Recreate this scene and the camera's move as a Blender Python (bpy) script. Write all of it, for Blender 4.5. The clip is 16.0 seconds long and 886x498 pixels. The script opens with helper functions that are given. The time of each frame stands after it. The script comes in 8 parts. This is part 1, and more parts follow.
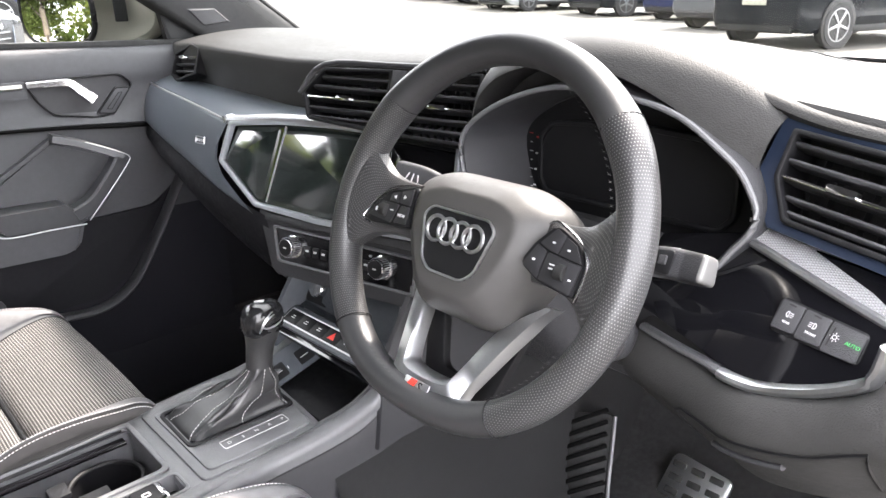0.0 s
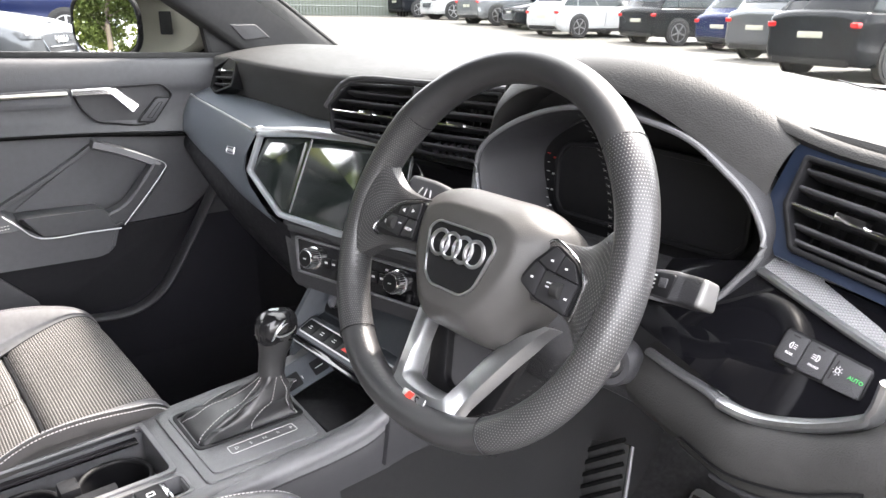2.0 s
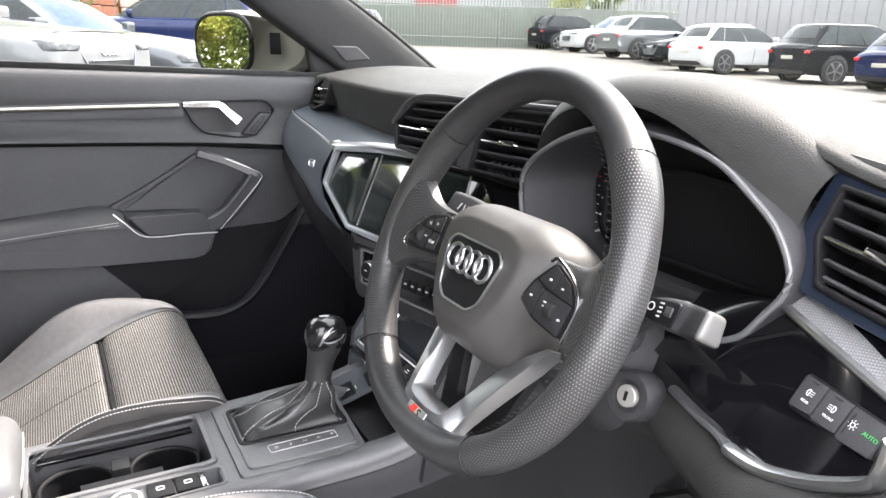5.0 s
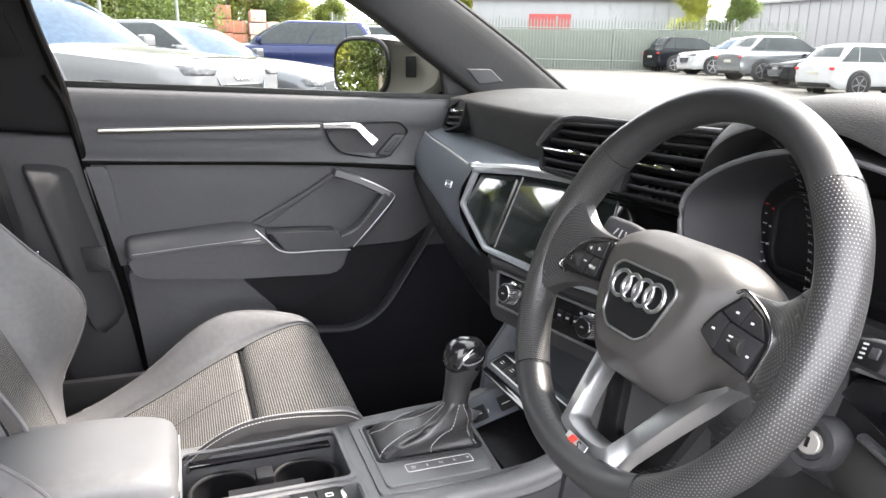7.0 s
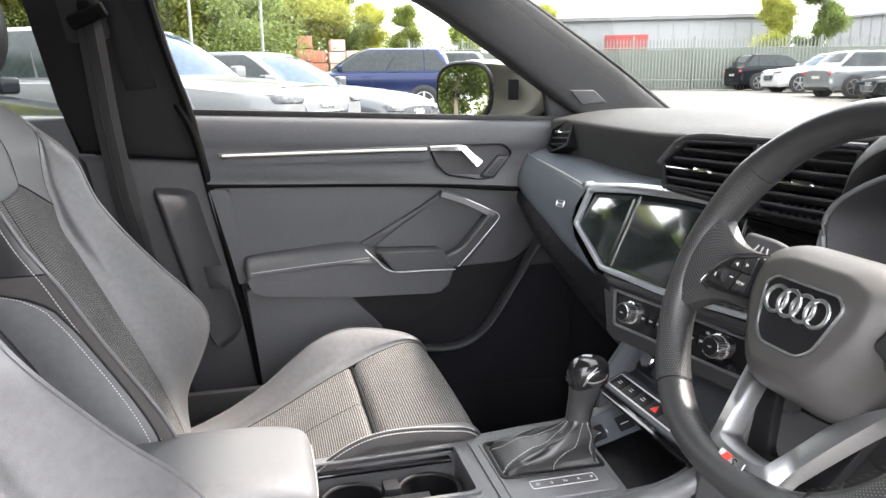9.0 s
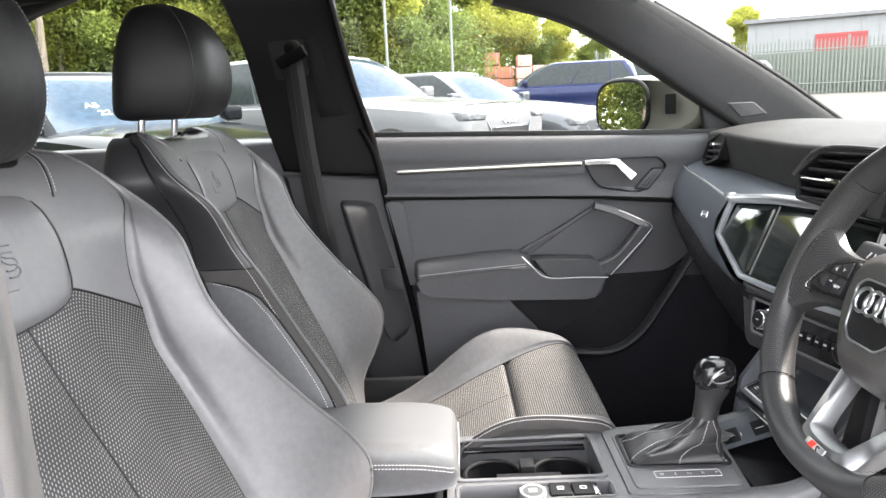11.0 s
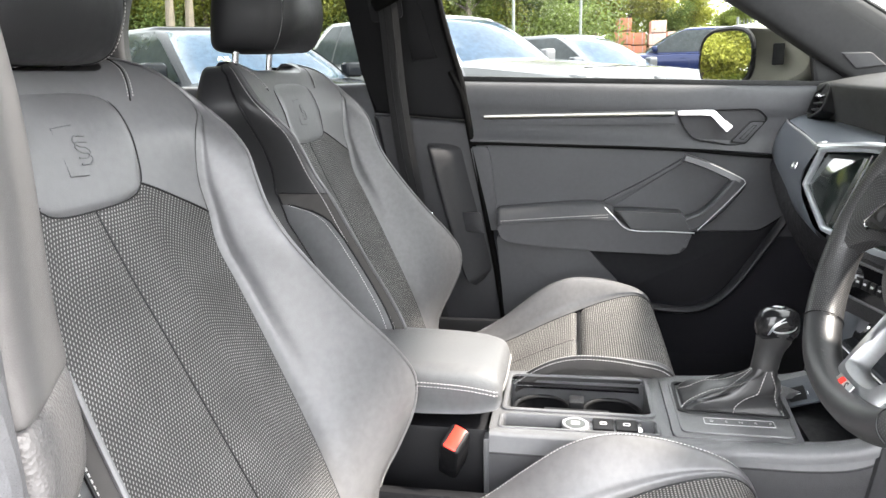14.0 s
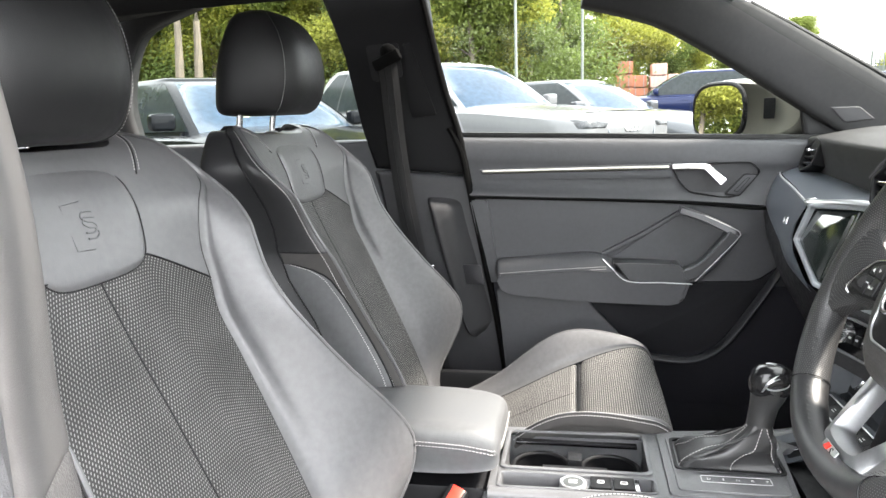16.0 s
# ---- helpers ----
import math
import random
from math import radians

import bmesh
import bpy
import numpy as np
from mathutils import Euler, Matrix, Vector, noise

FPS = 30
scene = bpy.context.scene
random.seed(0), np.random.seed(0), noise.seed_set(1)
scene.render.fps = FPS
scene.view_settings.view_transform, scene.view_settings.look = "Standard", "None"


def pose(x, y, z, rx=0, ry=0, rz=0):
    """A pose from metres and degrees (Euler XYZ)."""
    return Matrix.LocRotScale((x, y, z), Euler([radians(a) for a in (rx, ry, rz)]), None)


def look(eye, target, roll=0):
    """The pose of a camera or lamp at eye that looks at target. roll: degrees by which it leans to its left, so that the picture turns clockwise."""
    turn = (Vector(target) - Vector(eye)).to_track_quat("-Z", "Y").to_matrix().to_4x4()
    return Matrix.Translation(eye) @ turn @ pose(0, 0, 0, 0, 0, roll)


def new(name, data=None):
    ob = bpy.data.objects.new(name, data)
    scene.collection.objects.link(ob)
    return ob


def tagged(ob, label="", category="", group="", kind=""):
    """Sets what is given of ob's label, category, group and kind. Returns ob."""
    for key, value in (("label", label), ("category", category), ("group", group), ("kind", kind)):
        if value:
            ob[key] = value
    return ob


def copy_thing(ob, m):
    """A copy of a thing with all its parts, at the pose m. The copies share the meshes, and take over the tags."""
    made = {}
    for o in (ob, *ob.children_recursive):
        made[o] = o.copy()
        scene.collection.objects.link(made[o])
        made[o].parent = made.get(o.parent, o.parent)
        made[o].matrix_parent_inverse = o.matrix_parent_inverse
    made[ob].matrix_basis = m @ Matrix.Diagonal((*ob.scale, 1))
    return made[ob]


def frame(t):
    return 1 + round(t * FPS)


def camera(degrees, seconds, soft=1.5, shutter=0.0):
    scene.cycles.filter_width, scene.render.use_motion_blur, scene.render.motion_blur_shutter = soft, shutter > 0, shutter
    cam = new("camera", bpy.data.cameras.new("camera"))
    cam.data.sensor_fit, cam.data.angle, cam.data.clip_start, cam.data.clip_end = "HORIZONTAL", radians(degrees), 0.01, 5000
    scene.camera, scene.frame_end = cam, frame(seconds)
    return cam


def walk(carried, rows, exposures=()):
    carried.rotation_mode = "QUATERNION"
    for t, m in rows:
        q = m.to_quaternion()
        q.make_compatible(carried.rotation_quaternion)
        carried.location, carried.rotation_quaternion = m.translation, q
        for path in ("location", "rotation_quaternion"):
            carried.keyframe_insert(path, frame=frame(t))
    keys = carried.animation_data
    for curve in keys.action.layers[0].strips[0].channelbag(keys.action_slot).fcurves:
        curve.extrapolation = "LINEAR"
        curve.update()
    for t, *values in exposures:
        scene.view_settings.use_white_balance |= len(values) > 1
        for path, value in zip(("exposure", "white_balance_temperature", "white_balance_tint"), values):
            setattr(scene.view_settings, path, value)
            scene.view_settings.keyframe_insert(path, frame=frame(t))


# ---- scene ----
from mathutils.bvhtree import BVHTree

cam = camera(63.5, 16.0)
PATH = [
    (0, (0.829, -0.471, 1.144), (-0.545, 0.808, 0.453), -1.0),
    (0.5, (0.83, -0.472, 1.144), (-0.552, 0.807, 0.472), -0.5),
    (1, (0.833, -0.469, 1.139), (-0.57, 0.798, 0.487), -0.1),
    (1.5, (0.842, -0.46, 1.139), (-0.59, 0.78, 0.498), 0.2),
    (2, (0.855, -0.446, 1.137), (-0.61, 0.76, 0.505), 0.4),
    (2.5, (0.869, -0.431, 1.137), (-0.631, 0.737, 0.517), 0.6),
    (3, (0.881, -0.421, 1.132), (-0.653, 0.708, 0.522), 0.7),
    (5.3, (0.913, -0.357, 1.122), (-0.792, 0.531, 0.572), 1.4),
    (5.5, (0.911, -0.357, 1.125), (-0.811, 0.502, 0.58), 1.4),
    (6, (0.908, -0.357, 1.127), (-0.853, 0.429, 0.595), 1.2),
    (6.5, (0.893, -0.379, 1.12), (-0.898, 0.343, 0.601), 1.1),
    (7, (0.879, -0.403, 1.119), (-0.937, 0.266, 0.614), 0.9),
    (7.5, (0.865, -0.435, 1.117), (-0.969, 0.194, 0.627), 0.8),
    (8, (0.846, -0.476, 1.112), (-1.004, 0.119, 0.639), 0.6),
    (8.2, (0.844, -0.481, 1.113), (-1.012, 0.099, 0.646), 0.4),
    (10.3, (0.985, -0.45, 1.125), (-0.965, -0.28, 0.717), -1.7),
    (10.5, (0.998, -0.444, 1.128), (-0.958, -0.334, 0.724), -1.9),
    (11, (1.02, -0.429, 1.13), (-0.941, -0.457, 0.736), -2.6),
    (11.5, (1.024, -0.4, 1.133), (-0.932, -0.546, 0.742), -2.9),
    (12, (1.019, -0.371, 1.129), (-0.925, -0.612, 0.726), -2.9),
    (12.5, (1.017, -0.354, 1.119), (-0.913, -0.657, 0.691), -2.4),
    (13, (1.021, -0.345, 1.097), (-0.896, -0.681, 0.636), -1.8),
    (13.5, (1.029, -0.344, 1.074), (-0.881, -0.693, 0.595), -1.4),
    (14, (1.046, -0.339, 1.075), (-0.866, -0.692, 0.604), -1.3),
    (14.5, (1.062, -0.324, 1.092), (-0.856, -0.684, 0.651), -1.6),
    (15, (1.066, -0.321, 1.102), (-0.858, -0.686, 0.7), -1.9),
    (15.5, (1.064, -0.326, 1.105), (-0.866, -0.695, 0.732), -2.0),
    (16, (1.061, -0.321, 1.108), (-0.871, -0.692, 0.75), -1.9),
]
EXPOSURE = ((0.0, 3.44, 6500, 14), (3.0, 3.33, 6500, 13.5), (5.5, 3.15, 6500, 13), (10.5, 3.16, 6500, 12), (16.0, 3.13, 6500, 9))
walk(cam, exposures=EXPOSURE, rows=[(t, look(eye, target, roll)) for t, eye, target, roll in PATH])

# ---------------------------------------------------------------- light
SUN_TO = Vector((-0.06, 0.66, 0.80)).normalized()      # from the car towards the sun
world = bpy.data.worlds.new("sky")
scene.world = world
world.use_nodes = True
wn = world.node_tree.nodes
sky = wn.new("ShaderNodeTexSky")
sky.sky_type = "NISHITA"
sky.sun_disc = False
sky.sun_elevation = math.asin(SUN_TO.z)
sky.sun_rotation = math.atan2(SUN_TO.x, SUN_TO.y)
sky.air_density, sky.dust_density, sky.ozone_density = 1.0, 3.0, 1.0
haze = wn.new("ShaderNodeMixRGB")                      # thin white cloud over the blue
haze.inputs[0].default_value = 0.72
haze.inputs[2].default_value = (17.0, 17.0, 17.2, 1)
world.node_tree.links.new(sky.outputs[0], haze.inputs[1])
world.node_tree.links.new(haze.outputs[0], wn["Background"].inputs[0])
wn["Background"].inputs[1].default_value = 0.10
sun_data = bpy.data.lights.new("sun", "SUN")
sun_data.energy, sun_data.angle, sun_data.color = 2.2, radians(5), (1.0, 0.93, 0.84)
sun = new("sun", sun_data)
sun.matrix_world = look((0, 0, 30), Vector((0, 0, 30)) - SUN_TO)


# ---------------------------------------------------------------- materials
def mat(name, color, rough=0.5, metal=0.0, bump=0.0, scale=300.0, vary=0.12, detail=2.0, kind="noise", coat=0.0, spec=0.5, big=6.0):
    """A surface with grain (bump at scale), and colour that varies at two sizes."""
    m = bpy.data.materials.new(name)
    m.use_nodes = True
    nt = m.node_tree
    b = nt.nodes["Principled BSDF"]
    tc = nt.nodes.new("ShaderNodeTexCoord")
    b.inputs["Roughness"].default_value, b.inputs["Metallic"].default_value = rough, metal
    b.inputs["Coat Weight"].default_value, b.inputs["Specular IOR Level"].default_value = coat, spec
    if vary:
        n1, n2 = nt.nodes.new("ShaderNodeTexNoise"), nt.nodes.new("ShaderNodeTexNoise")
        n1.inputs["Scale"].default_value, n2.inputs["Scale"].default_value = big, big * 17
        n1.inputs["Detail"].default_value = 4
        add = nt.nodes.new("ShaderNodeMath")
        add.operation = "ADD"
        mr = nt.nodes.new("ShaderNodeMapRange")
        mr.inputs[1].default_value, mr.inputs[2].default_value = 0.7, 1.3
        mr.inputs[3].default_value, mr.inputs[4].default_value = 1 - vary, 1 + vary
        mul = nt.nodes.new("ShaderNodeVectorMath")
        mul.operation = "SCALE"
        mul.inputs[0].default_value = color
        for n in (n1, n2):
            nt.links.new(tc.outputs["Object"], n.inputs["Vector"])
        nt.links.new(n1.outputs[0], add.inputs[0])
        nt.links.new(n2.outputs[0], add.inputs[1])
        nt.links.new(add.outputs[0], mr.inputs[0])
        nt.links.new(mr.outputs[0], mul.inputs["Scale"])
        nt.links.new(mul.outputs[0], b.inputs["Base Color"])
        rr = nt.nodes.new("ShaderNodeMapRange")
        rr.inputs[1].default_value, rr.inputs[2].default_value = 0.7, 1.3
        rr.inputs[3].default_value, rr.inputs[4].default_value = max(0.02, rough * (1 - vary)), min(1, rough * (1 + vary))
        nt.links.new(add.outputs[0], rr.inputs[0])
        nt.links.new(rr.outputs[0], b.inputs["Roughness"])
    else:
        b.inputs["Base Color"].default_value = (*color, 1)
    if bump:
        t = nt.nodes.new("ShaderNodeTexVoronoi" if kind == "voronoi" else "ShaderNodeTexNoise")
        t.inputs["Scale"].default_value = scale
        if kind == "noise":
            t.inputs["Detail"].default_value = detail
        bp = nt.nodes.new("ShaderNodeBump")
        bp.inputs["Strength"].default_value, bp.inputs["Distance"].default_value = bump * 2.0, 0.0006
        nt.links.new(tc.outputs["Object"], t.inputs["Vector"])
        nt.links.new(t.outputs[0], bp.inputs["Height"])
        nt.links.new(bp.outputs[0], b.inputs["Normal"])
    return m


def dots(name, color, dot, su, sv, radius, rough=0.6, depth=0.0006, slant=False, vary=0.25, raised=True):
    """Rows of dots or of slanted flecks, staggered, laid out in metres along the surface (UV)."""
    m = bpy.data.materials.new(name)
    m.use_nodes = True
    nt = m.node_tree
    b = nt.nodes["Principled BSDF"]
    b.inputs["Roughness"].default_value = rough
    uv = nt.nodes.new("ShaderNodeUVMap")
    sep = nt.nodes.new("ShaderNodeSeparateXYZ")
    nt.links.new(uv.outputs[0], sep.inputs[0])

    def op(kind, a, c=None, d=None):
        n = nt.nodes.new("ShaderNodeMath")
        n.operation = kind
        for i, v in enumerate((a, c, d)):
            if v is None:
                continue
            if isinstance(v, (int, float)):
                n.inputs[i].default_value = v
            else:
                nt.links.new(v, n.inputs[i])
        return n.outputs[0]
    v = op("MULTIPLY", sep.outputs[1], 1 / sv)
    row = op("FLOOR", v)
    u = op("ADD", op("MULTIPLY", sep.outputs[0], 1 / su), op("MULTIPLY", row, 0.5))
    fu, fv = op("SUBTRACT", op("FRACT", u), 0.5), op("SUBTRACT", op("FRACT", v), 0.5)
    if slant:
        fu = op("ADD", fu, op("MULTIPLY", fv, 0.35))
        fv = op("MULTIPLY", fv, 0.62)
    dist = op("SQRT", op("ADD", op("MULTIPLY", fu, fu), op("MULTIPLY", fv, fv)))
    mr = nt.nodes.new("ShaderNodeMapRange")
    mr.inputs[1].default_value, mr.inputs[2].default_value = radius * 1.35, radius * 0.7
    nt.links.new(dist, mr.inputs[0])
    ns = nt.nodes.new("ShaderNodeTexNoise")
    ns.inputs["Scale"].default_value = 9.0
    ns.inputs["Detail"].default_value = 5
    tc = nt.nodes.new("ShaderNodeTexCoord")
    nt.links.new(tc.outputs["Object"], ns.inputs["Vector"])
    mix = nt.nodes.new("ShaderNodeMixRGB")
    mix.inputs[1].default_value, mix.inputs[2].default_value = (*color, 1), (*dot, 1)
    nt.links.new(mr.outputs[0], mix.inputs[0])
    mv = nt.nodes.new("ShaderNodeMapRange")
    mv.inputs[1].default_value, mv.inputs[2].default_value = 0.3, 0.7
    mv.inputs[3].default_value, mv.inputs[4].default_value = 1 - vary, 1 + vary
    nt.links.new(ns.outputs[0], mv.inputs[0])
    sc = nt.nodes.new("ShaderNodeVectorMath")
    sc.operation = "SCALE"
    nt.links.new(mix.outputs[0], sc.inputs[0])
    nt.links.new(mv.outputs[0], sc.inputs["Scale"])
    nt.links.new(sc.outputs[0], b.inputs["Base Color"])
    bp = nt.nodes.new("ShaderNodeBump")
    bp.invert = not raised
    bp.inputs["Strength"].default_value, bp.inputs["Distance"].default_value = 0.8, depth
    nt.links.new(mr.outputs[0], bp.inputs["Height"])
    nt.links.new(bp.outputs[0], b.inputs["Normal"])
    return m


def glass_pane(name, tint=(0.9, 0.95, 0.93), gloss=0.08):
    m = bpy.data.materials.new(name)
    m.use_nodes = True
    nt = m.node_tree
    nt.nodes.remove(nt.nodes["Principled BSDF"])
    tr, gl, mx = nt.nodes.new("ShaderNodeBsdfTransparent"), nt.nodes.new("ShaderNodeBsdfGlossy"), nt.nodes.new("ShaderNodeMixShader")
    lw = nt.nodes.new("ShaderNodeLayerWeight")
    lw.inputs[0].default_value = 0.5
    pw = nt.nodes.new("ShaderNodeMath")
    pw.operation = "POWER"
    pw.inputs[1].default_value = 4.0
    fr = nt.nodes.new("ShaderNodeMapRange")
    fr.inputs[3].default_value, fr.inputs[4].default_value = gloss * 0.3, 0.03
    nt.links.new(lw.outputs["Facing"], pw.inputs[0])
    nt.links.new(pw.outputs[0], fr.inputs[0])
    tr.inputs[0].default_value = (*tint, 1)
    gl.inputs["Roughness"].default_value = 0.01
    nt.links.new(fr.outputs[0], mx.inputs[0])
    nt.links.new(tr.outputs[0], mx.inputs[1])
    nt.links.new(gl.outputs[0], mx.inputs[2])
    nt.links.new(mx.outputs[0], nt.nodes["Material Output"].inputs[0])
    return m


# Seat leather in two copies: lightened for lit bolsters, darkened for shaded sides.
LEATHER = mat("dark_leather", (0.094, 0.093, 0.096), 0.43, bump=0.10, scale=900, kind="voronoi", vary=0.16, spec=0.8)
LEATHER_SHADED = mat("smooth_leather", (0.022, 0.022, 0.023), 0.42, bump=0.08, scale=950, kind="voronoi", vary=0.12, spec=0.55)
LEATHER_PAD = mat("pad_leather", (0.090, 0.091, 0.094), 0.52, bump=0.10, scale=900, kind="voronoi", vary=0.14, spec=0.65)
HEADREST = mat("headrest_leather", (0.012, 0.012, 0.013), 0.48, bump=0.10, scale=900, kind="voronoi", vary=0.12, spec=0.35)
SUEDE = mat("dark_suede", (0.054, 0.051, 0.049), 0.9, bump=0.2, scale=2500, vary=0.2)
CLOTH = dots("woven_cloth", (0.036, 0.0352, 0.035), (0.25, 0.246, 0.242), 0.0042, 0.0040, 0.18, 0.85, 0.0005, slant=True)
CLOTH_FINE = dots("ribbed_cloth", (0.040, 0.038, 0.037), (0.33, 0.315, 0.30), 0.0044, 0.0042, 0.25, 0.9, 0.0006, vary=0.15)
WHEEL_LEATHER = mat("wheel_leather", (0.026, 0.026, 0.027), 0.40, bump=0.06, scale=950, kind="voronoi", vary=0.15, spec=0.7)
PERFORATED = dots("perforated_leather", (0.026, 0.026, 0.027), (0.13, 0.13, 0.127), 0.0025, 0.0025, 0.18, 0.34, 0.0002, vary=0.15)
DASH = mat("dash_foam", (0.036, 0.0355, 0.035), 0.62, bump=0.22, scale=650, kind="voronoi", vary=0.10, spec=0.2)
DASH_DARK = mat("dash_plastic", (0.034, 0.034, 0.037), 0.50, bump=0.3, scale=900, kind="voronoi", vary=0.12)
DOOR_PLASTIC = mat("door_plastic", (0.060, 0.061, 0.066), 0.56, bump=0.22, scale=700, kind="voronoi", vary=0.12)
DOOR_SOFT = mat("door_soft", (0.058, 0.059, 0.064), 0.56, bump=0.25, scale=900, kind="voronoi", vary=0.1)
SPEAKER_DARK = mat("speaker_dark", (0.009, 0.009, 0.011), 0.65, bump=0.3, scale=900, vary=0.2, spec=0.2)
BLACK = mat("black_plastic", (0.006, 0.006, 0.007), 0.5, bump=0.15, scale=800, vary=0.2, spec=0.3)
GLOSS = mat("gloss_black", (0.004, 0.004, 0.005), 0.06, vary=0.0, coat=0.3)
SCREEN = mat("dark_screen", (0.010, 0.016, 0.014), 0.16, vary=0.0, coat=1.0, spec=1.0)
SCREEN.node_tree.nodes["Principled BSDF"].inputs["Coat Roughness"].default_value = 0.10
SCREEN.node_tree.nodes["Principled BSDF"].inputs["Coat IOR"].default_value = 1.9
# Trim plastic with the passenger footwell's shade put into its colour.
FOOTWELL_SHADE = mat("deep_black_felt", (0.015, 0.015, 0.019), 0.75, bump=0.3, scale=700, vary=0.25, spec=0.2)
KNOB_METAL = mat("knob_metal", (0.58, 0.58, 0.59), 0.36, 0.85, vary=0.05, big=25)
SILVER = mat("grey_trim_paint", (0.115, 0.130, 0.150), 0.33, 0.40, bump=0.1, scale=1500, vary=0.05)
ALU = mat("satin_aluminium", (0.58, 0.59, 0.60), 0.34, 1.0, vary=0.06, big=20)
SATIN = mat("satin_spoke", (0.50, 0.51, 0.52), 0.42, 1.0, vary=0.05, big=25)
CHROME = mat("chrome", (0.66, 0.66, 0.67), 0.16, 1.0, vary=0.04, big=20)
TRIM_TEX = dots("knurled_trim", (0.20, 0.20, 0.21), (0.30, 0.30, 0.31), 0.0024, 0.0024, 0.3, 0.38, 0.0006, vary=0.06)
CONSOLE = mat("console_plastic", (0.115, 0.116, 0.121), 0.32, bump=0.2, scale=1200, kind="voronoi", vary=0.08, spec=0.8)
CARPET = mat("carpet", (0.045, 0.045, 0.047), 0.95, bump=0.8, scale=600, vary=0.3, spec=0.1)
HEADLINER = mat("headliner", (0.019, 0.019, 0.020), 0.85, bump=0.3, scale=900, vary=0.1)
THREAD = mat("pale_thread", (0.50, 0.49, 0.48), 0.7, vary=0.1)
RUBBER = mat("rubber", (0.010, 0.010, 0.010), 0.7, vary=0.2)
SEAL = mat("seal_black", (0.003, 0.003, 0.003), 0.8, vary=0.1, spec=0.08)
RED = mat("red_plastic", (0.75, 0.035, 0.02), 0.35, vary=0.08)
INK = mat("pale_print", (0.62, 0.62, 0.62), 0.6, vary=0.0)
INK_RED = mat("red_print", (0.6, 0.03, 0.02), 0.6, vary=0.0)
INK_GREEN = mat("green_print", (0.05, 0.42, 0.10), 0.6, vary=0.0)
WEBBING = mat("belt_webbing", (0.024, 0.024, 0.025), 0.55, bump=0.5, scale=1500, vary=0.15)
WINDOW = glass_pane("window_glass", (0.62, 0.64, 0.625), 0.02)
MIRROR = mat("mirror_glass", (0.9, 0.9, 0.9), 0.01, 1.0, vary=0.0)
BEIGE_PAINT = mat("bronze_silver_paint", (0.46, 0.44, 0.38), 0.34, 0.45, vary=0.03, coat=0.6)
BLUE_TRIM = mat("blue_grey_trim", (0.022, 0.032, 0.058), 0.30, 0.2, vary=0.06)


# ---------------------------------------------------------------- mesh helpers
def mesh_ob(name, bm, material, smooth=True, angle=35):
    me = bpy.data.meshes.new(name)
    bm.normal_update()
    bm.to_mesh(me)
    bm.free()
    if material:
        me.materials.append(material)
    if smooth:
        me.shade_smooth()
        me.set_sharp_from_angle(angle=radians(angle))
    return new(name, me)


def part(name, bm, material, parent, label="", m=None, angle=35):
    ob = mesh_ob(name, bm, material, angle=angle)
    ob.parent = parent
    if m is not None:
        ob.matrix_local = m
    if label:
        ob["label"] = label
    return ob


def thing(name, label, category, m=Matrix(), group="", kind=""):
    ob = new(name)
    ob.empty_display_size = 0.05
    ob.matrix_world = m
    return tagged(ob, label, category, group, kind)


def solo(name, bm, material, label, category, m=None, group="", kind="", angle=35):
    ob = mesh_ob(name, bm, material, angle=angle)
    if m is not None:
        ob.matrix_world = m
    return tagged(ob, label, category, group, kind)


def box(sx, sy, sz, bevel=0.0, m=Matrix(), seg=2):
    bm = bmesh.new()
    bmesh.ops.create_cube(bm, size=1, matrix=m @ Matrix.Diagonal((sx, sy, sz, 1)))
    if bevel:
        bmesh.ops.bevel(bm, geom=bm.edges[:], offset=bevel, segments=seg, affect="EDGES", profile=0.6)
    return bm


def at(x, y, z):
    return Matrix.Translation((x, y, z))


def prism(poly, depth, m=Matrix(), bevel=0.0, seg=2, hole=None):
    """A plate: polygon in local xy, from z=0 up to z=depth. hole: an inner polygon with as many corners, to leave a frame."""
    bm = bmesh.new()
    if hole is None:
        top = [bm.verts.new((x, y, depth)) for x, y in poly]
        bot = [bm.verts.new((x, y, 0)) for x, y in poly]
        tf = bm.faces.new(top)
        bm.faces.new(bot[::-1])
        n = len(poly)
        for i in range(n):
            bm.faces.new((top[i - 1], bot[i - 1], bot[i], top[i]))
        if bevel:
            bmesh.ops.bevel(bm, geom=list(tf.edges), offset=bevel, segments=seg, affect="EDGES", profile=0.5)
    else:
        n = len(poly)
        r = [[bm.verts.new((x, y, z)) for x, y in p] for p, z in ((poly, 0), (poly, depth), (hole, depth), (hole, 0))]
        for a, b in ((0, 1), (1, 2), (2, 3), (3, 0)):
            for i in range(n):
                bm.faces.new((r[a][i - 1], r[a][i], r[b][i], r[b][i - 1]))
        if bevel:
            es = [e for e in bm.edges if all(abs(v.co.z - depth) < 1e-9 for v in e.verts) and len(set(v in r[1] for v in e.verts)) == 1]
            bmesh.ops.bevel(bm, geom=es, offset=bevel, segments=seg, affect="EDGES", profile=0.5)
    bmesh.ops.recalc_face_normals(bm, faces=bm.faces[:])
    bm.transform(m)
    return bm


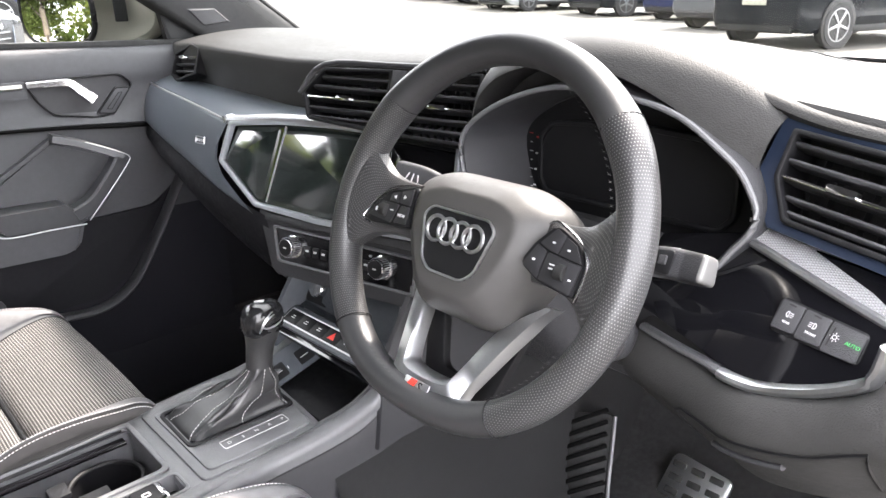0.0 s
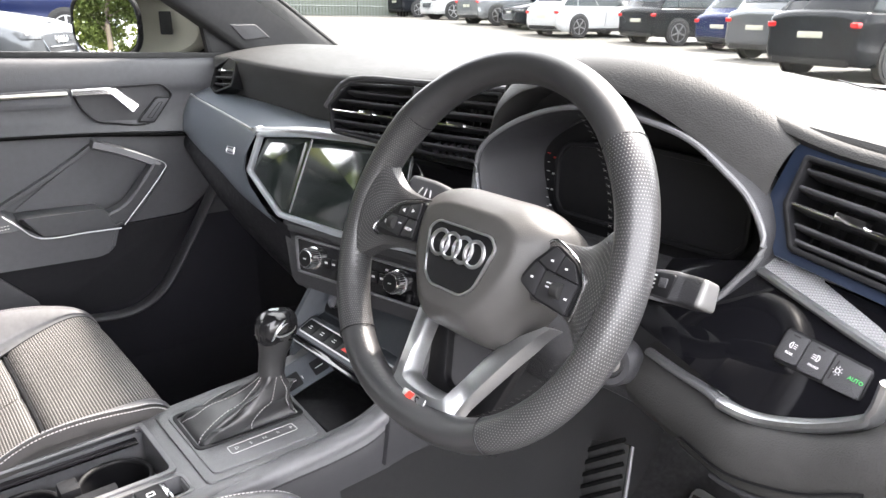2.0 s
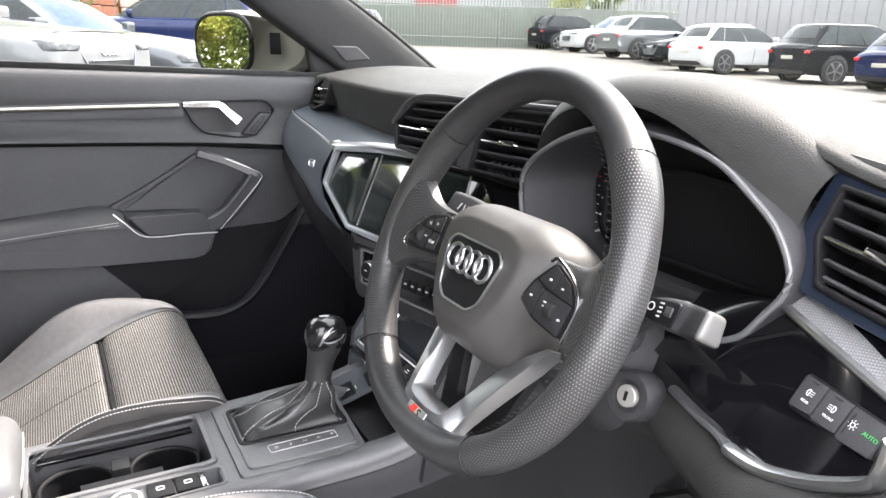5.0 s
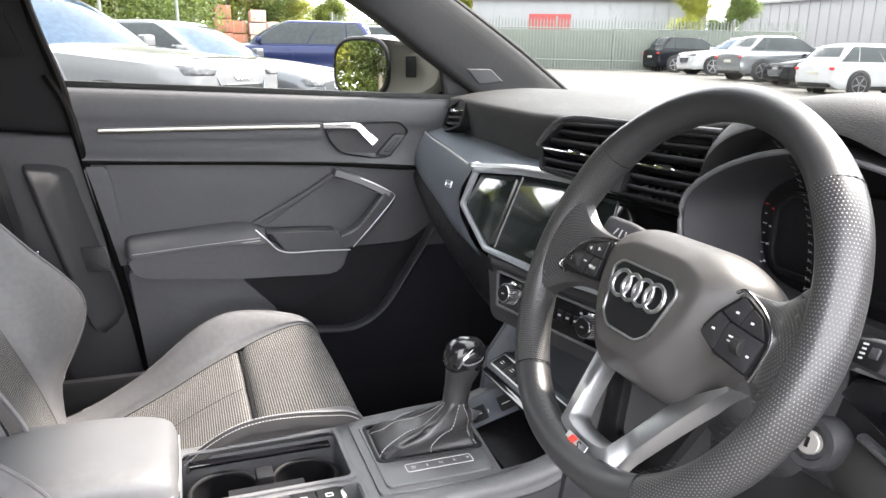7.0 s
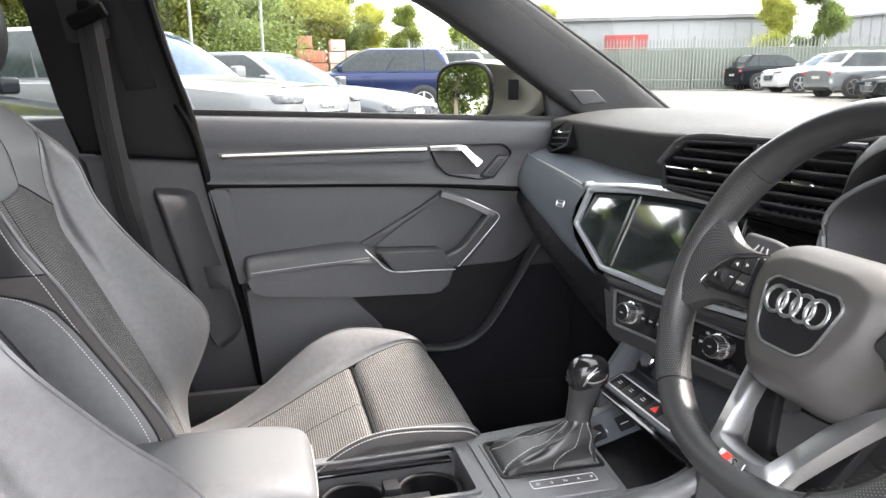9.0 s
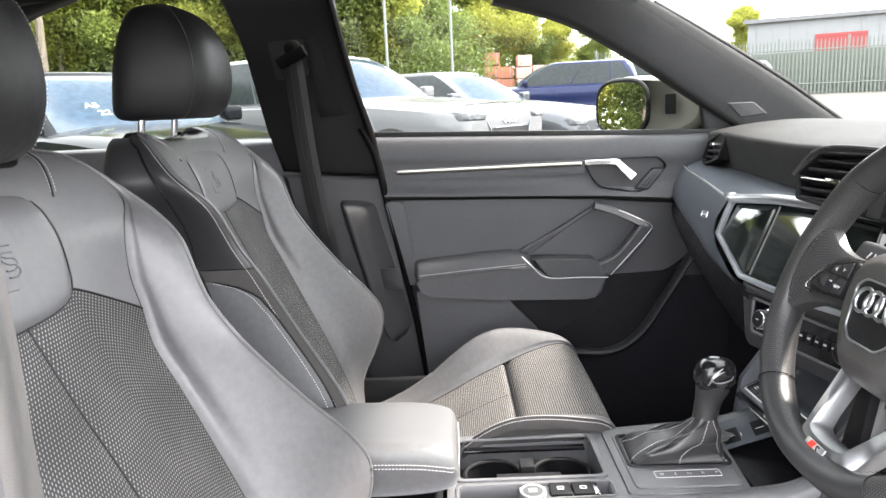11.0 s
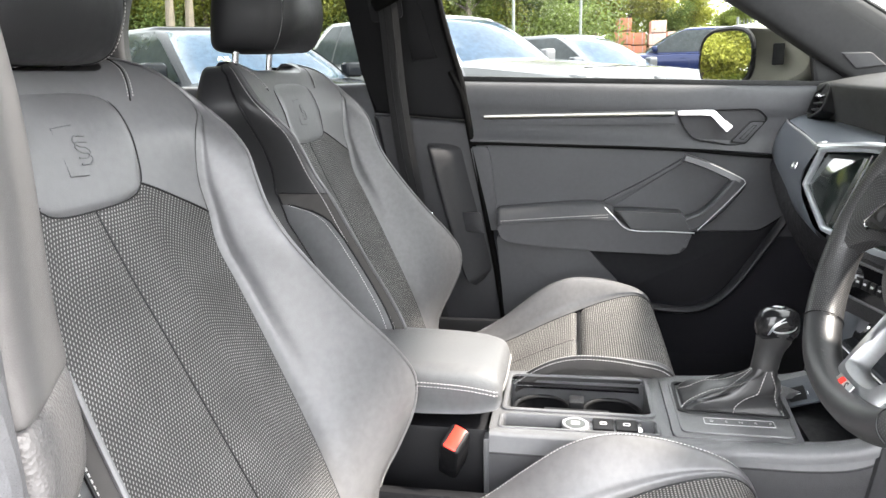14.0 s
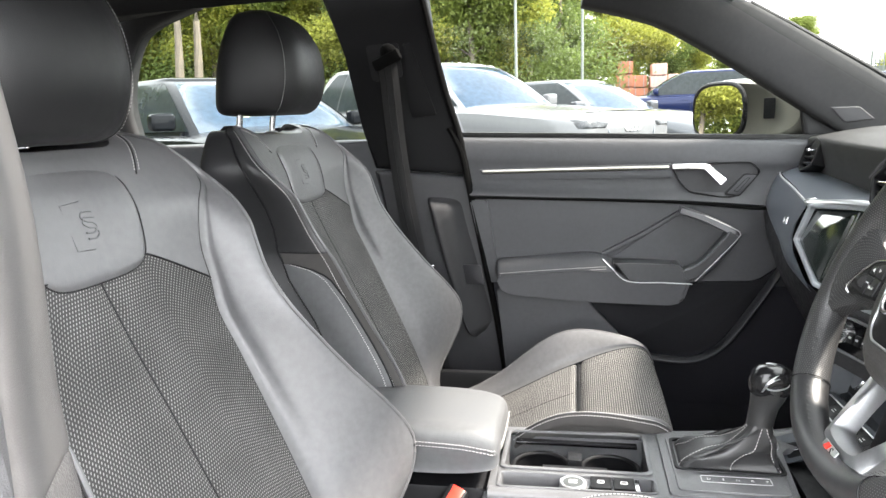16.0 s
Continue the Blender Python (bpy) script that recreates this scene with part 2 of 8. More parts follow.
def round_poly(poly, r, seg=5):
    """The polygon with its corners rounded."""
    out = []
    n = len(poly)
    for i in range(n):
        a, b, c = (Vector(poly[(i + k) % n]) for k in (-1, 0, 1))
        k = min(r, (a - b).length * 0.45, (c - b).length * 0.45)
        p, q = b + (a - b).normalized() * k, b + (c - b).normalized() * k
        for j in range(seg + 1):
            t = j / seg
            out.append(tuple((1 - t) ** 2 * p + 2 * t * (1 - t) * b + t * t * q))
    return out


def inset(poly, d):
    c = sum((Vector(p) for p in poly), Vector((0, 0))) / len(poly)
    n = len(poly)
    out = []
    area = sum(poly[i - 1][0] * poly[i][1] - poly[i][0] * poly[i - 1][1] for i in range(n))
    s = 1 if area > 0 else -1
    for i in range(n):
        a, b, e = (Vector(poly[(i + k) % n]) for k in (-1, 0, 1))
        t1, t2 = (b - a).normalized(), (e - b).normalized()
        n1, n2 = Vector((-t1.y, t1.x)) * s, Vector((-t2.y, t2.x)) * s
        k = n1 + n2
        k = k / max(0.3, k.length_squared) * 2 if k.length > 1e-6 else n1
        out.append(tuple(b + k * d))
    return out


def crom(P, f, closed=False):
    """Catmull-Rom through the rows of P, f steps between each two."""
    P = np.asarray(P, float)
    n = len(P)
    idx = lambda i: i % n if closed else min(max(i, 0), n - 1)
    out = []
    for i in range(n if closed else n - 1):
        a, b, c, d = P[idx(i - 1)], P[idx(i)], P[idx(i + 1)], P[idx(i + 2)]
        for j in range(f):
            t = j / f
            out.append(0.5 * (2 * b + (c - a) * t + (2 * a - 5 * b + 4 * c - d) * t * t + (3 * b - a - 3 * c + d) * t ** 3))
    if not closed:
        out.append(P[-1])
    return np.array(out)


def smooth_grid(P, fr, fc, closed=False):
    P = crom(P, fr) if fr > 1 else np.asarray(P, float)
    if fc > 1:
        P = np.swapaxes(crom(np.swapaxes(P, 0, 1), fc, closed), 0, 1)
    return P


def grid(P, closed=False, caps=False, thick=0.0, uv=None):
    """A sheet, or with closed a tube, through rows of points. uv: True lays out metres along rows and columns."""
    P = np.asarray(P, float)
    R, C = P.shape[:2]
    bm = bmesh.new()
    V = [[bm.verts.new(P[i, j]) for j in range(C)] for i in range(R)]
    faces = {}
    for i in range(R - 1):
        for j in range(C if closed else C - 1):
            k = (j + 1) % C
            try:
                faces[bm.faces.new((V[i][j], V[i][k], V[i + 1][k], V[i + 1][j]))] = (i, j)
            except ValueError:
                pass
    if uv:
        lay = bm.loops.layers.uv.new("UVMap")
        mid = P[R // 2]
        ulen = np.concatenate([[0], np.cumsum(np.linalg.norm(np.diff(mid, axis=0, append=mid[:1]), axis=1))])
        col = P[:, C // 2]
        vlen = np.concatenate([[0], np.cumsum(np.linalg.norm(np.diff(col, axis=0), axis=1))])
        for f, (i, j) in faces.items():
            for lp, (a, b) in zip(f.loops, ((i, j), (i, j + 1), (i + 1, j + 1), (i + 1, j))):
                lp[lay].uv = (ulen[b], vlen[a])
    if caps:
        bm.faces.new(V[0][::-1])
        bm.faces.new(V[-1])
    if closed or caps:
        bmesh.ops.recalc_face_normals(bm, faces=bm.faces[:])
    if thick:
        bmesh.ops.solidify(bm, geom=bm.faces[:], thickness=thick)
    return bm


def tube(path, r, n=8, closed=False, flat=1.0):
    """A rod along a path. r: one radius, or one for each point."""
    P = np.asarray(path, float)
    m = len(P)
    rows = []
    for i in range(m):
        a, b = (P[i - 1], P[(i + 1) % m]) if closed else (P[max(i - 1, 0)], P[min(i + 1, m - 1)])
        t = Vector(b - a).normalized()
        s = t.cross(Vector((0, 0, 1)))
        s = s.normalized() if s.length > 1e-4 else Vector((1, 0, 0))
        w = t.cross(s)
        k = r[i] if isinstance(r, (list, tuple, np.ndarray)) else r
        rows.append([Vector(P[i]) + s * (k * math.cos(2 * math.pi * j / n)) + w * (k * flat * math.sin(2 * math.pi * j / n)) for j in range(n)])
    if closed:
        rows.append(rows[0])
        return grid(rows, closed=True)
    return grid(rows, closed=True, caps=True)


def stitches(path, length=0.006, gap=0.003, r=0.0006, lift=Vector((0, 0, 0))):
    """Short threads along a path, in one mesh."""
    P = [Vector(p) + lift for p in path]
    bm = bmesh.new()
    length, gap, r = length * 0.62, gap * 0.6, r * 0.62
    pts = []
    step = 0.0006
    for a, b in zip(P, P[1:]):
        L = (b - a).length
        k = max(1, int(L / step))
        pts += [a + (b - a) * (i / k) for i in range(k)]
    if len(pts) < 4:
        return bm
    d = max(1, round((length + gap) / step))
    l = max(1, round(length / step))
    for i in range(0, len(pts) - l, d):
        a, b = pts[i], pts[i + l]
        t = (b - a).normalized()
        s = t.cross(Vector((0.31, 0.2, 0.93))).normalized() * r
        w = t.cross(s).normalized() * r
        ring = [[bm.verts.new(p + q) for q in (s, w, -s, -w)] for p in (a, (a + b) / 2 + (s + w) * 0.2, b)]
        for u in range(2):
            for j in range(4):
                bm.faces.new((ring[u][j - 1], ring[u][j], ring[u + 1][j], ring[u + 1][j - 1]))
    return bm


def drape(target, rows, towards, lift):
    """A thin sheet laid on a mesh: each point is dropped along a direction and stops just above the surface."""
    tree = BVHTree.FromBMesh(target)
    d = Vector(towards).normalized()
    out = []
    for r, row in enumerate(rows):
        line = []
        for c, p in enumerate(row):
            hit = tree.ray_cast(Vector(p), d)[0] or Vector(p) + d
            rim = r in (0, len(rows) - 1) or c in (0, len(row) - 1)
            line.append(hit - d * (lift if not rim else -0.002))
        out.append(line)
    return grid(out)


def patch(corners, nu, nv):
    """Rows of points over a quadrilateral given by its corners in turn."""
    a, b, c, d = (Vector(p) for p in corners)
    return [[a.lerp(b, u).lerp(d.lerp(c, u), v) for u in np.linspace(0, 1, nu)] for v in np.linspace(0, 1, nv)]


def lathe(profile, n=24, m=Matrix()):
    """Turned about local z: (radius, z) pairs."""
    rows = [[(r * math.cos(2 * math.pi * j / n), r * math.sin(2 * math.pi * j / n), z) for j in range(n)] for r, z in profile]
    bm = grid(rows, closed=True, caps=True)
    bm.transform(m)
    return bm


def frame_m(o, xdir, ydir):
    """A pose with its origin at o, x along xdir and z square to xdir and ydir."""
    x = Vector(xdir).normalized()
    z = x.cross(Vector(ydir)).normalized()
    y = z.cross(x)
    return Matrix.Translation(o) @ Matrix((x, y, z)).transposed().to_4x4()


def words(text, size, material, parent, m, name="lettering", label=""):
    cu = bpy.data.curves.new(name, "FONT")
    cu.body, cu.size, cu.extrude, cu.align_x, cu.align_y, cu.resolution_u = text, size, 0.0002, "CENTER", "CENTER", 2
    tmp = bpy.data.objects.new(name, cu)
    me = bpy.data.meshes.new_from_object(tmp)
    me.materials.clear()
    me.materials.append(material)
    bpy.data.objects.remove(tmp)
    ob = new(name, me)
    ob.parent = parent
    ob.matrix_local = m
    if label:
        ob["label"] = label
    return ob


# ---------------------------------------------------------------- steering wheel
WHEEL = Matrix.Translation((0.378, -0.02, 0.928)) @ Matrix(((1, 0, 0), (0, 0.402, -0.9157), (0, 0.9157, 0.402))).to_4x4()


def rim_part(a0, a1, material, name, parent, label, fat=1.0):
    rows = []
    steps = max(6, int(abs(a1 - a0) / 2.5))
    for i in range(steps + 1):
        a = radians(a0 + (a1 - a0) * i / steps)
        deg = math.degrees(a) % 360
        grip = sum(math.exp(-((deg - c + 180) % 360 - 180) ** 2 / 160.0) for c in (38, 142)) * 0.10
        flat = 1 - 0.035 * math.exp(-((deg - 270 + 180) % 360 - 180) ** 2 / 500.0)
        ring = []
        for j in range(18):
            b = 2 * math.pi * j / 18
            rr = 0.0172 * fat * (1 + grip)
            R = (0.1752 + rr * 0.93 * math.cos(b)) * flat
            ring.append((R * math.cos(a), R * math.sin(a), rr * 1.12 * math.sin(b)))
        rows.append(ring)
    return part(name, grid(rows, closed=True, caps=True, uv=True), material, parent, label)


sw = thing("steering_wheel", "black leather steering wheel with perforated grips and metal spoke", "steering wheel", WHEEL)
rim_part(42, 141, WHEEL_LEATHER, "rim_top", sw, "smooth black leather rim section")
rim_part(-57, 42, PERFORATED, "rim_grip", sw, "perforated leather grip", 1.012)
rim_part(141, 227, PERFORATED, "rim_grip", sw, "perforated leather grip", 1.012)
rim_part(227, 303, WHEEL_LEATHER, "rim_bottom", sw, "smooth black leather rim section")
for a in (42, 141, 227, -57):
    a = radians(a)
    c = [((0.1752 + 0.0176 * math.cos(b)) * math.cos(a), (0.1752 + 0.0176 * math.cos(b)) * math.sin(a), 0.0202 * math.sin(b)) for b in np.linspace(0, 2 * math.pi, 25)[:-1]]
    part("seam", tube(c, 0.0007, 6, closed=True), BLACK, sw)
# cross stitching round the inner side of the rim
bm = bmesh.new()
for i in range(150):
    a = 2 * math.pi * i / 150
    for s in (-1, 1):
        da = 0.012 * s
        p = [((0.1752 - 0.0162) * math.cos(a + da * k), (0.1752 - 0.0162) * math.sin(a + da * k), 0.0105 - 0.0045 * k) for k in (-0.6, 0.6)]
        q = Vector(p[1]) - Vector(p[0])
        sd = q.cross(Vector((math.cos(a), math.sin(a), 0))).normalized() * 0.00028
        o = Vector((-math.cos(a), -math.sin(a), 0.5)) * 0.0010
        bm.faces.new([bm.verts.new(Vector(v) + o + e) for v, e in ((p[0], sd), (p[1], sd), (p[1], -sd), (p[0], -sd))])
part("stitching", bm, mat("grey_thread", (0.065, 0.065, 0.064), 0.7, vary=0.1), sw, "grey cross stitching")


HUB = round_poly([(-0.052, 0.052), (0.052, 0.052), (0.090, 0.034), (0.086, -0.016), (0.056, -0.070), (0.040, -0.083), (-0.040, -0.083), (-0.056, -0.070), (-0.086, -0.016), (-0.090, 0.034)], 0.022, 5)
rows = [[(x * k, (y + 0.012) * k - 0.012, z) for x, y in HUB] for k, z in ((0.97, -0.066), (1.04, -0.046), (1.05, -0.034), (1.03, -0.021), (0.98, -0.010), (0.90, -0.001), (0.81, 0.0055), (0.745, 0.0096), (0.715, 0.0110), (0.66, 0.0120), (0.4, 0.0130), (0.05, 0.0132))]
part("airbag_pad", grid(smooth_grid(rows, 2, 1), closed=True, caps=True), mat("airbag_grain", (0.052, 0.050, 0.048), 0.46, bump=0.16, scale=1500, kind="voronoi", vary=0.08), sw, "grained black airbag cover")
SHIELD = round_poly([(-0.037, 0.017), (0.037, 0.017), (0.047, 0.007), (0.035, -0.035), (0.022, -0.045), (-0.022, -0.045), (-0.035, -0.035), (-0.047, 0.007)], 0.006, 4)
part("emblem_plate", prism(SHIELD, 0.0020, at(0, -0.002, 0.0120), 0.0006), BLACK, sw, "black emblem plate")
part("emblem_frame", prism(SHIELD, 0.0034, at(0, -0.002, 0.0122), 0.0008, hole=inset(SHIELD, 0.0022)), ALU, sw, "chrome frame of the emblem")
for i in range(4):
    c = [((i - 1.5) * 0.0163 + 0.0118 * math.cos(t), -0.006 + 0.0118 * math.sin(t), 0.0158 + 0.0005 * (i % 2)) for t in np.linspace(0, 2 * math.pi, 33)[:-1]]
    part("emblem_ring", tube(c, 0.0019, 8, closed=True), ALU, sw, "small chrome ring")
# V-shaped metal lower spoke
VO = [(-0.090, -0.046), (-0.077, -0.064), (-0.051, -0.143), (-0.042, -0.168), (0.040, -0.168), (0.048, -0.143), (0.077, -0.072), (0.096, -0.046)]
VI = [(-0.080, -0.048), (-0.055, -0.072), (-0.035, -0.126), (-0.022, -0.140), (0.020, -0.140), (0.031, -0.127), (0.050, -0.078), (0.088, -0.046)]


def vz(y, lift):
    return lift - 0.036 * max(0.0, min(1.0, (y + 0.166) / 0.095)) ** 1.1


bm = bmesh.new()
VOs, VIs = crom(VO, 5), crom(VI, 5)
rows = []
for o, i in zip(VOs, VIs):
    m = (o + i) / 2
    rows.append([(o[0], o[1], vz(o[1], -0.014)), (o[0] * 0.985, o[1] * 0.995, vz(o[1], 0.0)), (o[0] * 0.9 + i[0] * 0.1, o[1] * 0.9 + i[1] * 0.1, vz(m[1], 0.0048)), (i[0] * 0.85 + o[0] * 0.15, i[1] * 0.85 + o[1] * 0.15, vz(m[1], 0.0058)), (i[0], i[1], vz(i[1], 0.003)), (i[0], i[1], vz(i[1], -0.012))])
part("lower_spoke", grid(rows, closed=True, caps=True), SATIN, sw, "satin metal V-shaped lower spoke", angle=50)
part("spoke_back", prism(round_poly([(-0.07, -0.07), (-0.044, -0.162), (0.044, -0.162), (0.07, -0.07)], 0.012), 0.010, at(0, 0, -0.058), 0.002, hole=round_poly([(-0.044, -0.078), (-0.022, -0.142), (0.022, -0.142), (0.044, -0.078)], 0.012)), BLACK, sw)
SB = frame_m((0, -0.1555, 0.0072), (1, 0, 0), (0, 1, -0.22))
badge = part("spoke_badge", prism([(-0.0165, -0.0065), (0.0165, -0.0065), (0.0165, 0.0065), (-0.0165, 0.0065)], 0.0012, SB, 0.0004), ALU, sw, "small red and silver badge")
part("badge_red", prism([(-0.0140, -0.006), (-0.004, -0.006), (0.000, 0.006), (-0.0080, 0.006)], 0.0018, SB), RED, badge)
words("S", 0.014, BLACK, badge, SB @ at(0.005, 0, 0.0014), label="dark badge letter")
# side spokes with their switches
for s in (-1, 1):
    rows = []
    for x, hz, y0, y1, z in ((0.055, 0.012, -0.030, 0.034, -0.022), (0.095, 0.010, -0.027, 0.030, -0.014), (0.128, 0.011, -0.032, 0.034, -0.009), (0.150, 0.013, -0.048, 0.050, -0.002), (0.172, 0.016, -0.070, 0.072, 0.0)):
        rows.append([(s * x, y0, z), (s * x, y0 + 0.006, z + hz * 0.8), (s * x, (y0 + y1) / 2, z + hz), (s * x, y1 - 0.006, z + hz * 0.8), (s * x, y1, z), (s * x, y1 - 0.006, z - hz), (s * x, y0 + 0.006, z - hz)])
    part("side_spoke", grid(smooth_grid(rows, 4, 2, True), closed=True, caps=True, uv=True), PERFORATED, sw, "perforated leather side spoke")
    if s > 0:
        outline = [(0.077, -0.012), (0.100, -0.023), (0.136, -0.028), (0.140, 0.000), (0.129, 0.016), (0.104, 0.027), (0.086, 0.007)]
    else:
        outline = [(-0.140, -0.016), (-0.127, -0.021), (-0.070, -0.016), (-0.070, 0.026), (-0.108, 0.016)]
    tilt = frame_m((0, 0, 0.0005 if s > 0 else 0.0), (1, 0, -0.03 * s), (0, 1, 0))
    o = round_poly(outline, 0.005)
    blk = part("switch_panel", prism(o, 0.014, tilt @ at(0, 0, -0.003), 0.0015), BLACK, sw, "black multifunction switch panel")
    if s > 0:
        path = [(0.096, 0.0255, 0.008), (0.105, 0.0290, 0.0085), (0.1305, 0.0175, 0.0085), (0.1420, 0.000, 0.0075), (0.1385, -0.0295, 0.006)]
    else:
        path = [(-0.066, 0.028, 0.006), (-0.108, 0.018, 0.008), (-0.1415, -0.0155, 0.008), (-0.127, -0.0225, 0.008)]
    part("switch_trim", tube(crom(path, 6), 0.0014, 8), CHROME, sw, "chrome switch trim")
    keys = ([[(0.080, -0.0125), (0.0985, -0.0205), (0.1015, 0.0035), (0.0905, 0.0075)], [(0.0925, 0.0090), (0.1035, 0.0048), (0.1120, 0.0038), (0.1160, 0.0195), (0.1055, 0.0240)], [(0.1130, 0.0036), (0.1365, 0.0010), (0.1275, 0.0145), (0.1170, 0.0190)],
             [(0.1000, -0.0210), (0.1335, -0.0258), (0.1370, -0.0005), (0.1030, 0.0030)]] if s > 0 else
            [[(-0.106, 0.006), (-0.092, 0.006), (-0.092, 0.017), (-0.104, 0.014)], [(-0.090, 0.006), (-0.073, 0.006), (-0.073, 0.023), (-0.090, 0.018)],
             [(-0.134, -0.014), (-0.096, -0.016), (-0.090, 0.004), (-0.116, 0.004)], [(-0.092, -0.015), (-0.073, -0.013), (-0.073, 0.004), (-0.086, 0.004)]])
    for k in keys:
        key = part("key", prism(round_poly(k, 0.0015), 0.0018, tilt @ at(0, 0, 0.0108), 0.0006), mat("key_black", (0.02, 0.02, 0.022), 0.45, vary=0.1) if "key_black" not in bpy.data.materials else bpy.data.materials["key_black"], blk)
    for mk in ([(0.122, 0.009, "dot"), (0.106, 0.012, "dot"), (0.091, -0.006, "dot"), (0.110, -0.006, "bar"), (0.110, -0.0095, "bar"), (0.130, -0.014, "dot")] if s > 0 else [(-0.098, 0.011, "tri"), (-0.083, 0.013, "tri2"), (-0.121, -0.006, "sq"), (-0.098, -0.003, "bar")]):
        x, y, kd = mk
        P = {"bar": [(-0.0025, -0.0006), (0.0025, -0.0006), (0.0025, 0.0006), (-0.0025, 0.0006)], "tri": [(-0.0025, 0), (0.0018, -0.002), (0.0018, 0.002)], "tri2": [(0.0025, 0), (-0.0018, 0.002), (-0.0018, -0.002)],
             "dot": [(-0.0014, -0.0008), (0.0014, -0.0008), (0.0014, 0.0008), (-0.0014, 0.0008)], "sq": [(-0.0028, -0.002), (0.0028, -0.002), (0.0028, 0.002), (-0.0028, 0.002)]}[kd]
        part("marking", prism(P, 0.0004, tilt @ at(x, y, 0.0126)), INK, blk)
    wx, wy = (0.120, -0.010) if s > 0 else (-0.109, -0.005)
    rl = lathe([(0.0062, -0.0045), (0.0068, -0.004), (0.0068, 0.004), (0.0062, 0.0045)], 18, tilt @ at(wx, wy, 0.0125) @ pose(0, 0, 0, 0, 90, 0))
    part("thumbwheel", rl, RUBBER, blk, "ribbed thumbwheel")
words("VIEW", 0.0048, INK, sw, at(-0.0795, -0.006, 0.0128), label="pale key lettering")
words("AIRBAG", 0.0065, BLACK, sw, frame_m((-0.022, -0.058, 0.0098), (1, -0.16, 0), (0, 1, 0.35)), label="faint moulded lettering")
# column shroud behind the wheel
shroud = []
for z, hw, hh, cy in ((-0.045, 0.055, 0.048, -0.012), (-0.075, 0.060, 0.055, -0.02), (-0.12, 0.064, 0.062, -0.03), (-0.19, 0.07, 0.075, -0.05)):
    shroud.append([(hw * math.copysign(abs(math.cos(a)) ** 0.6, math.cos(a)), cy + hh * math.copysign(abs(math.sin(a)) ** 0.6, math.sin(a)), z) for a in np.linspace(0, 2 * math.pi, 29)[:-1]])
solo("column_shroud", grid(smooth_grid(shroud, 3, 1), closed=True, caps=True), DASH_DARK, "black plastic steering column shroud", "column cover", WHEEL)


def stalk(root, start, tip, name, label, k=1.0):
    """A lever from the column with a wedge-shaped head whose dark face looks at the driver."""
    t = thing(name, label, "stalk")
    a, b = Vector(start), Vector(tip)
    P = crom([Vector(root), Vector(root).lerp(a, 0.6) + Vector((0, -0.004, -0.004)), a + (b - a) * 0.15], 6)
    part("lever", tube(P, list(np.linspace(0.015, 0.0095, len(P))), 14, flat=0.8), DASH_DARK, t)
    m = frame_m(a, b - a, (0, 0.45, 0.89))
    L = (b - a).length
    rows = []
    for u, lo, hi, d in ((-0.004, -0.006, 0.006, 0.006), (0.0, -0.009, 0.010, 0.010), (0.16, -0.0125, 0.0145, 0.0135), (0.45, -0.0150, 0.0170, 0.0150), (0.72, -0.0165, 0.0160, 0.0150), (0.92, -0.0160, 0.0145, 0.0145), (0.985, -0.0145, 0.0125, 0.0125), (1.0, -0.010, 0.008, 0.008)):
        q = round_poly([(-d, lo), (d, lo), (d * 0.8, hi), (-d * 0.8, hi)], min(d, hi - lo) * 0.35, 4)
        rows.append([(u * L, z * k, y * k) for y, z in q])
    G = smooth_grid(rows, 4, 1)
    G = [[m @ Vector(q) for q in r] for r in G]
    part("stalk_head", grid(G[:22], closed=True, caps=True), DASH_DARK, t)
    return t, m, L, G


st, m, L, G = stalk((0.466, 0.076, 0.878), (0.514, 0.058, 0.914), (0.588, 0.045, 0.927), "wiper_stalk", "black wiper stalk with a silver end cap", 0.80)
part("stalk_cap", grid(G[16:], closed=True, caps=True), mat("silver_plastic", (0.12, 0.118, 0.115), 0.42, 0.25, vary=0.05), st, "silver end cap")
face = part("stalk_face", prism(round_poly([(L * 0.03, 0.004), (L * 0.10, 0.0085), (L * 0.62, 0.0098), (L * 0.60, -0.0110), (L * 0.12, -0.0075)], 0.003), 0.0024, m @ at(0, 0, 0.0100), 0.0006), BLACK, st, "dark face with pale symbols")
part("stalk_switch", box(0.008, 0.008, 0.003, 0.001, m @ at(L * 0.49, 0.001, 0.0128)), DASH_DARK, face, "small rocker")
for k in range(4):
    part("marking", box(0.0050 - 0.001 * (k % 2), 0.0014, 0.0003, 0, m @ at(L * 0.34, 0.0065 - 0.0036 * k, 0.0125)), INK, face)
part("marking", tube([m @ Vector((L * 0.18 + 0.0042 * math.cos(a), 0.002 + 0.0032 * math.sin(a), 0.0125)) for a in np.linspace(0, 2 * math.pi, 15)[:-1]], 0.0005, 5, closed=True), INK, face)
for k in range(3):
    part("marking", box(0.007, 0.0003, 0.0012, 0, m @ at(L * 0.52 + 0.001 * k, 0.0137, -0.004 + 0.004 * k)), INK, st)
part("lever_boot", lathe([(0.020, -0.012), (0.0205, -0.002), (0.017, 0.004), (0.010, 0.006)], 24, frame_m((0.466, 0.075, 0.878), (1, 0, -0.5), (0.1, 1, 0.2))), DASH_DARK, st, "rubber boot")
st2, m, L, G = stalk((0.30, 0.070, 0.905), (0.262, 0.066, 0.926), (0.186, 0.058, 0.936), "indicator_stalk", "black indicator stalk with pale symbols")
part("stalk_end", grid(G[20:], closed=True, caps=True), DASH_DARK, st2)
